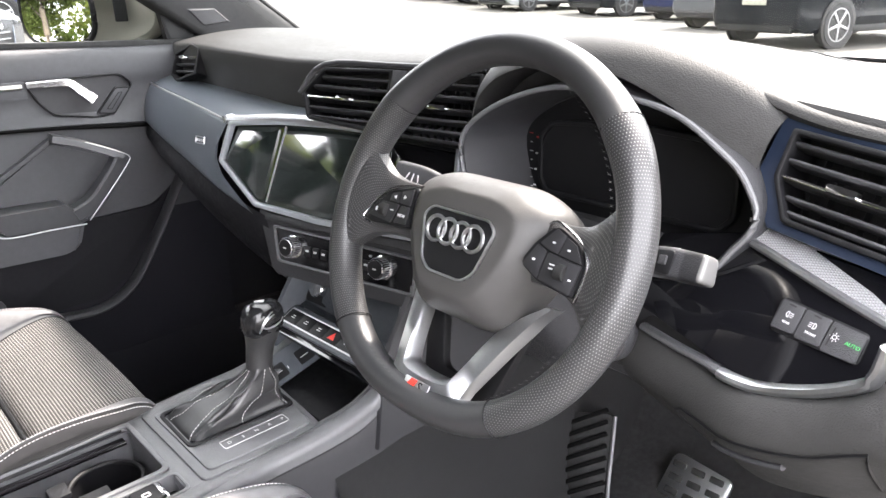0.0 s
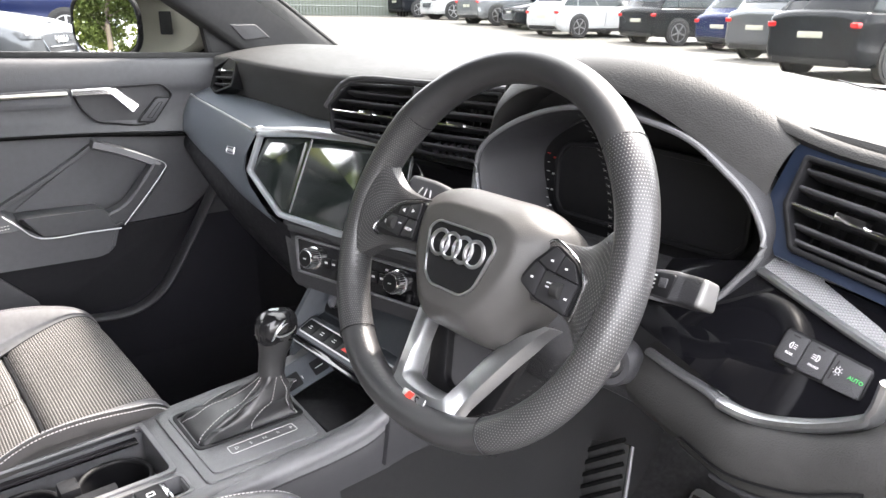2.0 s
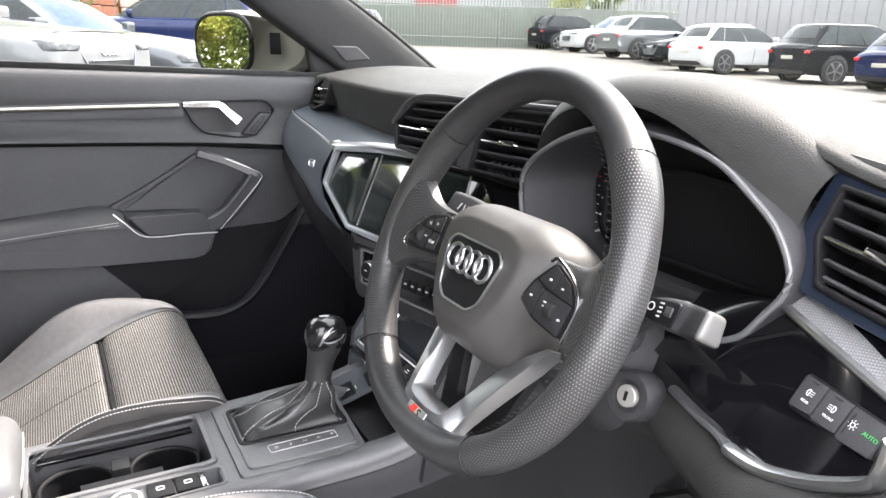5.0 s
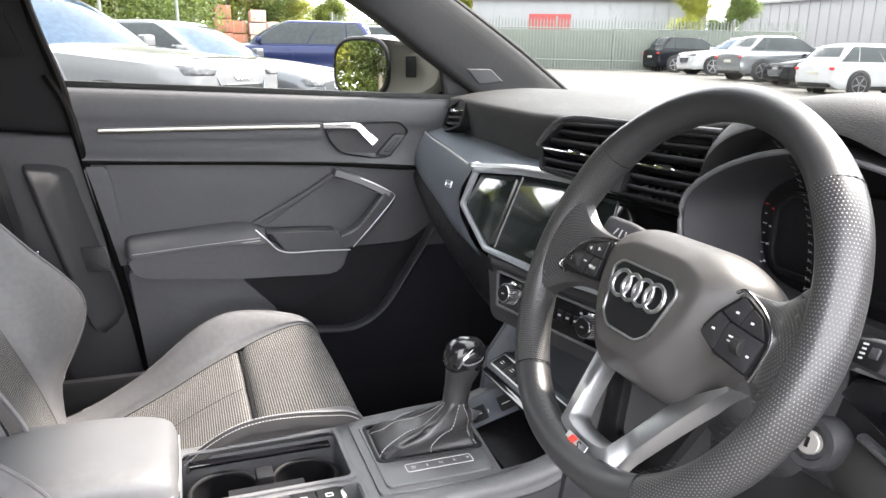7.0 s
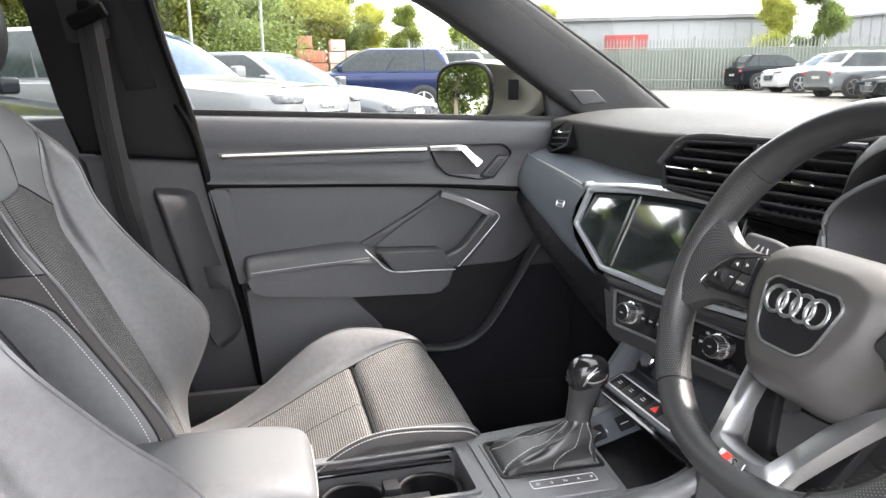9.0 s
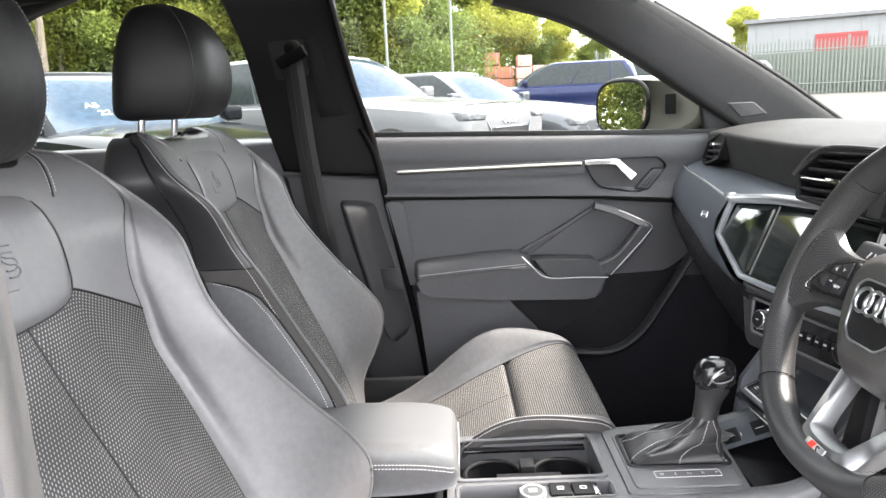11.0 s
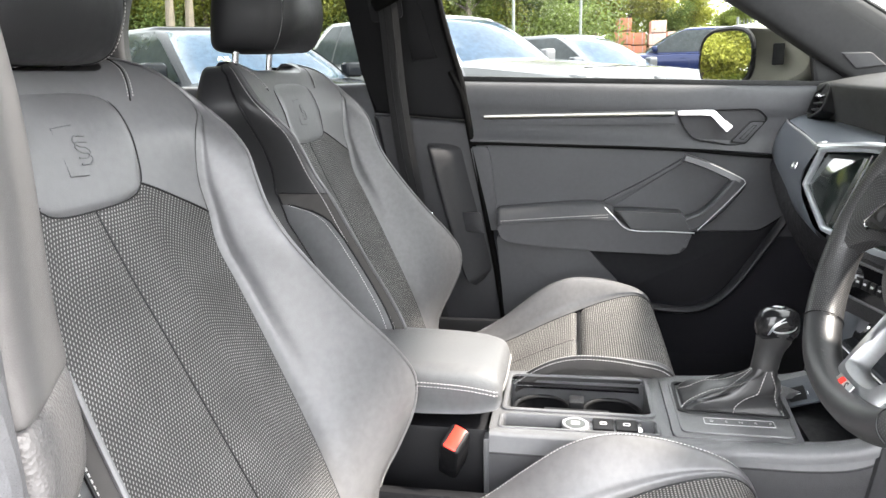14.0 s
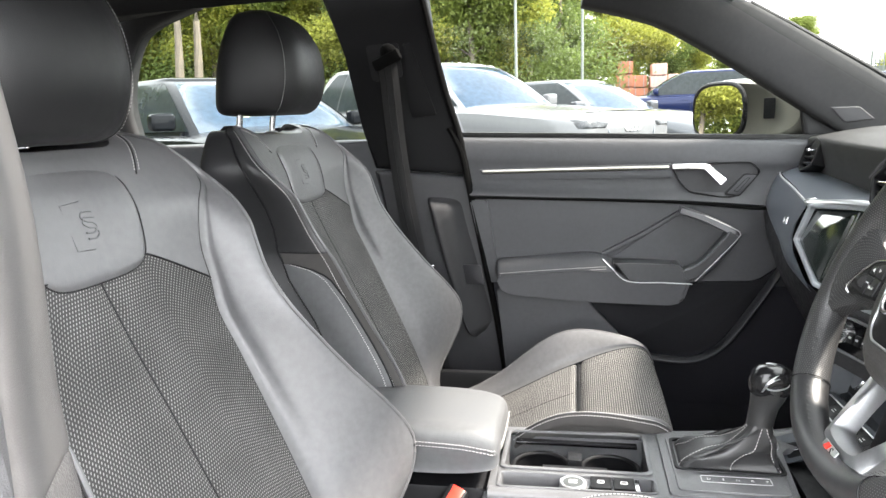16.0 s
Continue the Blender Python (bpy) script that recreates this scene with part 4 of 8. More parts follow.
vent("driver_vent", "wide black air vent with slats in a blue-grey surround", RV, RVO,
     [(0.004, 0.182, 0.014, 0), (0.004, 0.182, -0.001, 0), (0.008, 0.182, -0.016, 1), (0.018, 0.182, -0.031, 0), (0.024, 0.182, -0.043, 0)], (0.062, -0.014), frame_mat=BLACK, ribs=10)
RO = [(-0.016, 0.041), (-0.018, -0.020), (0.012, -0.058), (0.195, -0.060), (0.195, 0.041)]
part("vent_bezel", prism(RO, 0.010, RV @ at(0, 0, -0.014), 0.002, hole=RVO), BLUE_TRIM, dash, "blue-grey vent surround")
part("vent_lip", box(0.21, 0.012, 0.02, 0.005, RV @ at(0.09, 0.046, -0.012)), DASH, dash)
part("vent_backing", prism(RO, 0.004, RV @ at(0, 0, -0.060)), BLACK, dash)

# ---------------------------------------------------------------- instrument cluster
CL = crom([(0.224, 0.975), (0.230, 0.925), (0.258, 0.884), (0.330, 0.872), (0.450, 0.872), (0.535, 0.884), (0.567, 0.918), (0.583, 0.950), (0.566, 0.984), (0.538, 1.006), (0.500, 1.028), (0.455, 1.039), (0.400, 1.044), (0.340, 1.039), (0.270, 1.013)], 4, closed=True)
cc = CL.mean(axis=0)
cl = thing("instrument_cluster", "dark digital instrument display switched off in a grey surround", "instrument cluster")


def cl_ring(k, y, lean=0.06):
    return [(cc[0] + (x - cc[0]) * k, y + lean * (z - cc[1]), cc[1] + (z - cc[1]) * k) for x, z in CL]


part("surround", grid([cl_ring(1.06, 0.175), cl_ring(1.045, 0.140), cl_ring(1.02, 0.128), cl_ring(0.985, 0.130), cl_ring(0.97, 0.135), cl_ring(0.93, 0.18), cl_ring(0.88, 0.225)], closed=True), DASH_DARK, cl, "dark grey cowl")
part("surround_rim", tube(cl_ring(1.005, 0.1275), 0.0030, 8, closed=True), CONSOLE, cl, "thin light grey rim")
part("cluster_face", grid([cl_ring(0.93, 0.222), cl_ring(0.5, 0.222), cl_ring(0.02, 0.222)], closed=True), BLACK, cl)
SCL = [(0.290, 0.902), (0.278, 0.920), (0.276, 0.972), (0.292, 0.992), (0.40, 1.002), (0.49, 0.998), (0.530, 0.965), (0.532, 0.920), (0.515, 0.902)]
CM = frame_m((0, 0.156, 0), (1, 0, 0), (0, 0.06, 1))
part("display", prism(round_poly(SCL, 0.008), 0.004, CM @ at(0, 0, 0.0), 0.001), BLACK, cl, "black glass display")
part("display_frame", prism(round_poly(SCL, 0.008), 0.008, CM @ at(0, 0, 0.0), 0.002, hole=round_poly(inset(SCL, 0.006), 0.006)), BLACK, cl)
for k in range(7):
    part("scale_mark", box(0.003 if k % 2 else 0.005, 0.0009, 0.0006, 0, CM @ at(0.258 + 0.0008 * k, 0.972 - 0.011 * k, 0.0012) @ at(0, 0, -0.002)), INK_RED if k == 0 else INK, cl)
for k in range(4):
    part("scale_mark", box(0.0035, 0.0022, 0.0006, 0, CM @ at(0.268, 0.968 - 0.020 * k, -0.0008)), INK_RED if k == 0 else INK, cl)
for k in range(2):
    part("scale_mark", box(0.008, 0.004, 0.0006, 0, CM @ at(0.547, 0.935 - 0.012 * k, -0.0005)), INK, cl)

# ---------------------------------------------------------------- driver's lower side
strip = [(0.575, 0.150, 0.930), (0.62, 0.135, 0.921), (0.68, 0.118, 0.908), (0.78, 0.092, 0.888)]
rows = [[Vector(p) + Vector((0, 0.02, 0.022)), Vector(p) + Vector((0, -0.004, 0.010)), Vector(p) + Vector((0, -0.012, 0.0))] for p in strip]
part("knurled_strip", grid(smooth_grid(rows, 5, 3), uv=True), TRIM_TEX, dash, "pale knurled trim strip", angle=60)
part("strip_edge", tube(crom([Vector(p) + Vector((0, -0.012, -0.003)) for p in strip], 5), 0.0052, 8, flat=0.8), ALU, dash, "satin metal strip edge")
SWP = frame_m((0.623, 0.108, 0.892), (0.96, -0.24, -0.05), (0, 0.56, 0.83))
part("switch_surround", prism([(-0.145, 0.012), (-0.045, 0.050), (0.17, 0.052), (0.17, -0.060), (0.085, -0.078), (0.0, -0.078), (-0.035, -0.070), (-0.150, -0.060)], 0.012, SWP @ at(0, 0, -0.013), 0.002), GLOSS, dash, "gloss black panel")
SWK = SWP @ at(0, 0, -0.0050)
lsw = thing("light_switch", "row of dark grey light switches with pale symbols", "light switch")
part("switch_body", prism(round_poly([(-0.001, 0.004), (0.074, 0.004), (0.077, -0.022), (0.002, -0.026)], 0.004), 0.008, SWK @ at(0, 0, -0.002), 0.002), BLACK, lsw)
for k, (a, b, tx) in enumerate(((0.002, 0.022, "REAR"), (0.0235, 0.045, "FRONT"), (0.0465, 0.074, "AUTO"))):
    key = part("switch_key", prism(round_poly([(a, 0.002), (b, 0.002), (b + 0.0015, -0.0215), (a + 0.0015, -0.0235)], 0.0015), 0.005, SWK @ at(0, 0, 0.003), 0.001), DASH_DARK, lsw)
    words(tx, 0.0029 if k < 2 else 0.0043, INK if k < 2 else INK_GREEN, key, SWK @ at((a + b) / 2 + (0.0015 if k < 2 else 0.008), -0.0155 if k < 2 else -0.010, 0.0083), label="small key lettering")
    cx = (a + b) / 2 + (0.0005 if k < 2 else -0.007)
    if k < 2:
        arc = [(0.0022 * (1 if k else -1) * math.cos(q), 0.0026 * math.sin(q)) for q in np.linspace(-math.pi / 2, math.pi / 2, 9)]
        part("marking", tube([SWK @ Vector((cx + x, -0.0085 + y, 0.0082)) for x, y in arc], 0.00032, 5, closed=True), INK, key)
        for d in (-0.0016, 0.0, 0.0016):
            part("marking", box(0.0030, 0.0005, 0.0004, 0, SWK @ at(cx + (-0.0026 if k else 0.0026), -0.0085 + d, 0.0082)), INK, key)
        part("indicator", box(0.006, 0.0010, 0.0004, 0, SWK @ at((a + b) / 2, -0.0005, 0.0082)), RUBBER, key)
    else:
        part("marking", tube([SWK @ Vector((cx + 0.0017 * math.cos(q), -0.0095 + 0.0017 * math.sin(q), 0.0082)) for q in np.linspace(0, 2 * math.pi, 13)[:-1]], 0.00032, 5, closed=True), INK, key)
        for q in range(8):
            part("marking", box(0.0013, 0.0004, 0.0004, 0, SWK @ at(cx, -0.0095, 0.0082) @ pose(0, 0, 0, 0, 0, 45 * q) @ at(0.0032, 0, 0)), INK, key)
        part("key_groove", box(0.0008, 0.016, 0.0006, 0, SWK @ at(a + 0.004, -0.010, 0.0082)), RUBBER, key)
LOWP = [(0.487, 0.125, 0.815), (0.530, 0.106, 0.818), (0.575, 0.085, 0.824), (0.602, 0.066, 0.829), (0.632, 0.064, 0.831), (0.673, 0.060, 0.847), (0.707, 0.055, 0.869), (0.714, 0.052, 0.882), (0.718, 0.050, 0.905)]
LOWC = crom(LOWP, 5)
part("lower_trim", tube(LOWC[14:], 0.0068, 10, flat=0.8), ALU, dash, "satin metal lower trim")
part("lower_trim_edge", tube(LOWC[:16], 0.0055, 10, flat=0.8), CONSOLE, dash, "grey lower trim")
rows = []
for p in ((0.478, 0.128, 0.806), (0.545, 0.100, 0.809), (0.585, 0.078, 0.815), (0.625, 0.060, 0.820), (0.68, 0.052, 0.838), (0.725, 0.046, 0.866), (0.80, 0.042, 0.90)):
    p = Vector(p)
    rows.append([p + Vector((0, 0.03, 0.01)), p + Vector((0, -0.004, 0.004)), p + Vector((0, -0.020, -0.014)), p + Vector((0, -0.018, -0.040)), p + Vector((0, 0.03, -0.085)), p + Vector((0, 0.10, -0.14)), p + Vector((0, 0.25, -0.20))])
KP = smooth_grid(rows, 4, 4)
part("knee_panel", grid(KP), DASH, dash, "grained knee panel", angle=60)
out = lambda p: Vector(p) + Vector((0, -0.0012, 0.0004))
part("panel_seam", tube([out(KP[5, c]) for c in range(17, 11, -1)] + [out(p) for p in KP[6:20, 11]] + [out(KP[20, c]) for c in range(11, 18)], 0.0013, 6), BLACK, dash)
part("panel_slot", tube([out(p) for p in KP[10:16, 13]], 0.0045, 10, flat=0.7), DASH_DARK, dash, "finger slot in the knee panel")
part("column_panel", box(0.22, 0.10, 0.16, 0.02, at(0.40, 0.20, 0.80) @ pose(0, 0, 0, -30, 0, 0), 3), DASH_DARK, dash)
part("dash_core", box(1.50, 0.22, 0.28, 0.01, at(0, 0.40, 0.90)), BLACK, dash)
pedal = thing("brake_pedal", "metal-faced brake pedal with dark rubber studs", "pedal", frame_m((0.348, 0.590, 0.262), (1, 0.0, 0.02), (0, 0.55, 0.83)))
part("pedal_plate", prism(round_poly([(-0.065, -0.05), (0.055, -0.055), (0.065, 0.05), (-0.05, 0.06)], 0.015), 0.008, Matrix(), 0.002), ALU, pedal, "brushed metal plate")
for i in range(3):
    for j in range(4):
        part("stud", box(0.026, 0.012, 0.006, 0.003, at(-0.035 + 0.036 * i, -0.036 + 0.025 * j, 0.009)), RUBBER, pedal)
part("pedal_arm", box(0.014, 0.30, 0.03, 0.004, at(0.03, 0.14, -0.06) @ pose(0, 0, 0, 25, 0, 0)), BLACK, pedal)


# ---------------------------------------------------------------- centre console
con = thing("centre_console", "dark grey centre console with cup holders between the seats", "console")


# top deck with its openings: strips round the cup box, the tray and the selector
DECK_L = [(-0.118, -0.450), (-0.122, -0.330), (-0.128, -0.200), (-0.138, -0.100), (-0.142, -0.020), (-0.140, 0.040), (-0.136, 0.085), (-0.134, 0.112), (-0.132, 0.132)]
DECK_R = [(0.112, -0.450), (0.112, -0.330), (0.108, -0.200), (0.106, -0.100), (0.108, -0.020), (0.111, 0.040), (0.115, 0.085), (0.118, 0.112), (0.121, 0.132)]


def zdeck(y):
    """Height of the console's upper edge, which sweeps up to the dash."""
    return float(np.interp(y, (-0.5, -0.05, 0.0, 0.04, 0.085, 0.112, 0.132), (0.574, 0.574, 0.577, 0.586, 0.616, 0.662, 0.735)))


for side, s in ((DECK_L, -1), (DECK_R, 1)):
    rows = []
    for x, y in side:
        z = zdeck(y)
        w = 0.022 if y < -0.19 else (0.030 if s < 0 else 0.026)
        rows.append([(x - s * w, y, z), (x - s * 0.006, y, z + 0.001), (x - s * 0.001, y, z - 0.003), (x, y, z - 0.010), (x + s * 0.003, y, z - 0.028)])
    part("deck_side", grid(smooth_grid(rows, 4, 2)), CONSOLE, con, "dark grey console side", angle=60)
    rows = [[(x + s * 0.002, y, zdeck(y) - 0.029), (x + s * 0.005, y, zdeck(y) - 0.035), (x + s * 0.007, y + 0.02 * (y > 0), zdeck(y) - 0.10), (x + s * 0.010, y + 0.05 * (y > 0), 0.235)] for x, y in side]
    part("side_panel", grid(smooth_grid(rows, 4, 2)), DASH_DARK, con, "dark grained console flank", angle=60)
    part("side_seam", tube(crom([(x + s * 0.0035, y, zdeck(y) - 0.030) for x, y in side], 4), 0.0010, 6), BLACK, con)
part("deck_rear", box(0.20, 0.018, 0.014, 0.003, at(-0.004, -0.444, 0.567)), CONSOLE, con)
part("deck_mid", box(0.20, 0.022, 0.014, 0.003, at(-0.008, -0.203, 0.5675)), CONSOLE, con)
part("deck_rib", box(0.012, 0.232, 0.014, 0.003, at(0.042, -0.324, 0.5672)), CONSOLE, con)
part("rear_face", box(0.215, 0.010, 0.26, 0.004, at(-0.004, -0.455, 0.43)), CONSOLE, con)
# cup box
part("cup_box", prism(round_poly([(-0.100, -0.438), (0.036, -0.438), (0.036, -0.212), (-0.104, -0.212)], 0.010), 0.006, at(0, 0, 0.490)), BLACK, con, "black cup holder well")
part("well_wall", prism(round_poly([(-0.101, -0.439), (0.037, -0.439), (0.037, -0.211), (-0.105, -0.211)], 0.010), 0.075, at(0, 0, 0.490), hole=round_poly([(-0.098, -0.436), (0.034, -0.436), (0.034, -0.214), (-0.102, -0.214)], 0.010)), CONSOLE, con)
part("well_rim", prism(round_poly([(-0.102, -0.440), (0.038, -0.440), (0.038, -0.210), (-0.106, -0.210)], 0.012), 0.004, at(0, 0, 0.5735), 0.001, hole=round_poly([(-0.095, -0.433), (0.031, -0.433), (0.031, -0.217), (-0.099, -0.217)], 0.010)), CONSOLE, con, "dark grey rim")
part("well_slide", box(0.016, 0.200, 0.004, 0.001, at(-0.086, -0.325, 0.562)), GLOSS, con)
for cy in (-0.380, -0.270):
    part("cup_ring", tube([(-0.035 + 0.045 * math.cos(a), cy + 0.045 * math.sin(a), 0.545) for a in np.linspace(0, 2 * math.pi, 41)[:-1]], 0.0035, 8, closed=True), BLACK, con, "round cup opening")
    rows = [[(-0.035 + 0.045 * math.cos(a), cy + 0.045 * math.sin(a), z) for a in np.linspace(0, 2 * math.pi, 41)[:-1]] for z in (0.545, 0.50)]
    part("cup_wall", grid(rows, closed=True), BLACK, con)
    part("cup_finger", box(0.008, 0.012, 0.034, 0.002, at(0.000, cy + 0.028, 0.535) @ pose(0, 0, 0, -20, 0, 20)), CHROME, con, "small sprung cup finger")
part("cup_divider", box(0.030, 0.024, 0.060, 0.004, at(-0.030, -0.326, 0.538)), BLACK, con, "cup divider")
part("divider_wing", prism([(-0.05, 0.0), (0.05, 0.0), (0.015, -0.030), (-0.015, -0.030)], 0.05, frame_m((-0.010, -0.326, 0.560), (0, 1, 0), (0, 0, 1)), 0.002), BLACK, con)
# right-hand tray with start button and two keys
part("tray_floor", prism(round_poly([(0.050, -0.436), (0.090, -0.436), (0.086, -0.212), (0.050, -0.212)], 0.008), 0.004, at(0, 0, 0.548)), BLACK, con)
part("tray_rim", prism(round_poly([(0.046, -0.440), (0.095, -0.440), (0.091, -0.208), (0.046, -0.208)], 0.010), 0.026, at(0, 0, 0.5505), 0.001, hole=round_poly([(0.050, -0.436), (0.091, -0.436), (0.087, -0.212), (0.050, -0.212)], 0.008)), CONSOLE, con, "dark grey tray rim")
part("tray_island", box(0.036, 0.100, 0.018, 0.002, at(0.069, -0.298, 0.563)), CONSOLE, con)
sb = part("start_button", lathe([(0.0195, 0), (0.0195, 0.0035), (0.0185, 0.0045), (0.0150, 0.0040)], 36, at(0.069, -0.328, 0.5715)), KNOB_METAL, con, "round start button with bright ring")
part("button_face", lathe([(0.0150, 0), (0.0148, 0.001), (0.002, 0.0015)], 32, at(0.069, -0.328, 0.5748)), mat("pale_grey", (0.06, 0.065, 0.065), 0.5, vary=0.05), sb)
for k in range(2):
    part("marking", box(0.003, 0.012, 0.0005, 0, at(0.066 + 0.006 * k, -0.328, 0.5765)), INK, sb)
for k in range(2):
    key = part("brake_key", box(0.034, 0.030, 0.010, 0.002, at(0.069, -0.288 + 0.033 * k, 0.573)), BLACK, con, "square black key")
    part("marking", prism(round_poly([(-0.004, -0.005), (0.004, -0.005), (0.004, 0.005), (-0.004, 0.005)], 0.002), 0.0006, at(0.069, -0.288 + 0.033 * k, 0.5781), hole=round_poly([(-0.0025, -0.0035), (0.0025, -0.0035), (0.0025, 0.0035), (-0.0025, 0.0035)], 0.0015)), INK, key)
part("brake_key_lip", box(0.034, 0.006, 0.012, 0.001, at(0.069, -0.236, 0.570)), CHROME, con, "bright key lip")
# selector plate
PLATE = [(-0.092, -0.180), (-0.096, -0.010), (-0.060, -0.012), (0.080, -0.028), (0.080, -0.180)]
part("plate_bezel", prism(round_poly([(-0.112, -0.192), (-0.122, 0.030), (-0.088, 0.034), (-0.070, -0.006), (0.092, -0.020), (0.092, -0.192)], 0.010), 0.010, at(0, 0, 0.5670), 0.003, 3), CONSOLE, con, "grey selector bezel")
part("selector_plate", prism(round_poly(PLATE, 0.010), 0.003, at(0, 0, 0.5772), 0.001, hole=round_poly([(-0.082, -0.172), (-0.084, -0.022), (-0.050, -0.020), (0.024, -0.024), (0.018, -0.174)], 0.010)), CONSOLE, con, "dark grey selector plate")
IND = [(0.036, -0.145), (0.036, -0.048), (0.056, -0.048), (0.056, -0.145)]
part("indicator_line", prism(round_poly(IND, 0.004), 0.0006, at(0, 0, 0.5805), hole=round_poly(inset(IND, 0.0010), 0.003)), INK, con)
for k, ch in enumerate("DSNRP"):
    words(ch, 0.0080, INK, con, at(0.046, -0.134 + 0.0200 * k, 0.5808) @ pose(0, 0, 0, 0, 0, 90), label="pale gear letter")
part("front_deck", box(0.21, 0.14, 0.012, 0.004, at(-0.01, 0.075, 0.545)), BLACK, con, "black tray before the selector")

for s in (-1, 1):
    path = crom([(s * 0.110 - 0.010, -0.22, 0.564), (s * 0.113 - 0.010, -0.10, 0.573), (s * 0.114 - 0.010, -0.02, 0.577), (s * 0.116 - 0.010, 0.05, 0.592), (s * 0.118 - 0.009, 0.095, 0.630), (s * 0.121 - 0.007, 0.122, 0.685), (s * 0.124 - 0.006, 0.135, 0.745)], 5)
    rows = []
    for i, p in enumerate(path):
        p, t = Vector(p), Vector(path[min(i + 1, len(path) - 1)] - path[max(i - 1, 0)]).normalized()
        u = Vector((1, 0, 0))
        n = t.cross(u).normalized() * -1
        if n.z < 0:
            n = -n
        rows.append([p + u * a + n * b for a, b in ((-0.016, -0.014), (-0.015, -0.002), (-0.009, 0.003), (0.0, 0.004), (0.009, 0.003), (0.015, -0.002), (0.016, -0.014))])
    part("console_rail", grid(smooth_grid(rows, 1, 2), closed=True, caps=True), CONSOLE, con, "dark grey rail rising to the dash", angle=60)

# ---------------------------------------------------------------- gear selector
gs = thing("gear_selector", "leather gear selector with stitched gaiter and chrome knob insert", "gear selector")
rows = []
for i, (z, x0, x1, y0, y1, w) in enumerate(((0.572, -0.080, 0.018, -0.170, -0.024, 0.0), (0.583, -0.076, 0.015, -0.166, -0.027, 0.002), (0.592, -0.068, 0.013, -0.154, -0.031, 0.004), (0.603, -0.055, 0.013, -0.130, -0.033, 0.004), (0.616, -0.040, 0.015, -0.108, -0.034, 0.004), (0.630, -0.025, 0.018, -0.090, -0.037, 0.003), (0.643, -0.015, 0.020, -0.078, -0.041, 0.0015), (0.654, -0.010, 0.019, -0.073, -0.043, 0.0), (0.658, -0.006, 0.015, -0.068, -0.047, 0.0))):
    base = round_poly([(x0, y0), (x0, y1), (x1, y1), (x1, y0)], min(0.014, (y1 - y0) * 0.42), 5)
    rows.append([(x + w * math.sin(j * 1.7 + i * 0.9), y + w * math.sin(j * 2.3 + i * 1.4), z + w * 0.8 * math.cos(j * 1.1 + i * 2.1)) for j, (x, y) in enumerate(base)])
R = smooth_grid(rows, 4, 2, True)
part("gaiter", grid(R, closed=True, caps=True), WHEEL_LEATHER, gs, "folded black leather gaiter", angle=80)
n = R.shape[1]
for c in (int(n * 0.96), int(n * 0.70), int(n * 0.22), int(n * 0.46)):
    for d in (0, 2):
        pth = [Vector(R[i, (c + d) % n]) + (Vector(R[i, (c + d) % n]) - Vector((-0.01, -0.075, R[i, 0, 2] - 0.01))).normalized() * 0.0012 for i in range(3, len(R) - 4)]
        part("stitching", stitches(pth, 0.0046, 0.0030, 0.0009), THREAD, gs, "pale stitching")
part("gaiter_frame", prism(round_poly([(-0.086, -0.176), (-0.088, -0.018), (0.026, -0.020), (0.022, -0.178)], 0.012), 0.0035, at(0, 0, 0.5790), 0.0012, hole=round_poly([(-0.081, -0.171), (-0.083, -0.023), (0.021, -0.025), (0.017, -0.173)], 0.012)), BLACK, gs)
neck = [[(0.004 + r * 1.0 * math.cos(a), cy + r * 1.15 * math.sin(a), z) for a in np.linspace(0, 2 * math.pi, 25)[:-1]] for r, cy, z in ((0.0165, -0.058, 0.650), (0.0168, -0.056, 0.664), (0.0178, -0.053, 0.678), (0.0205, -0.049, 0.690), (0.0225, -0.047, 0.704))]
part("neck", grid(smooth_grid(neck, 3, 1), closed=True, caps=True), WHEEL_LEATHER, gs, "black leather neck")
knob = []
for k, z, dy in ((0.85, 0.698, 0), (0.98, 0.704, 0), (1.04, 0.714, 0.001), (1.02, 0.724, 0.002), (0.90, 0.734, 0.003), (0.62, 0.7405, 0.003), (0.10, 0.7425, 0.003)):
    knob.append([(0.004 + 0.0225 * k * math.copysign(abs(math.cos(a)) ** 0.8, math.cos(a)), -0.047 + dy + 0.0285 * k * math.copysign(abs(math.sin(a)) ** 0.85, math.sin(a)), z) for a in np.linspace(0, 2 * math.pi, 33)[:-1]])
part("knob", grid(smooth_grid(knob, 4, 1), closed=True, caps=True), mat("knob_gloss", (0.012, 0.012, 0.013), 0.16, vary=0.05), gs, "gloss black knob")
KC, KR = Vector((0.004, -0.045, 0.716)), Vector((0.0232, 0.0292, 0.0270))


def on_knob(p, lift=1.0):
    q = Vector(((p[0] - KC.x) / KR.x, (p[1] - KC.y) / KR.y, (p[2] - KC.z) / KR.z)).normalized() * lift
    return KC + Vector((q.x * KR.x, q.y * KR.y, q.z * KR.z))


# chrome arch round the black face, and the slot-like loop beside it
arch = crom([on_knob(p) for p in ((-0.018, -0.058, 0.722), (-0.009, -0.072, 0.712), (0.002, -0.076, 0.705), (0.0125, -0.069, 0.704), (0.0225, -0.060, 0.709), (0.0245, -0.055, 0.722), (0.021, -0.042, 0.732), (0.012, -0.030, 0.738), (0.002, -0.026, 0.740))], 6)
part("knob_arch", tube(arch, 0.0030, 8, flat=0.55), KNOB_METAL, gs, "chrome arch round the knob")
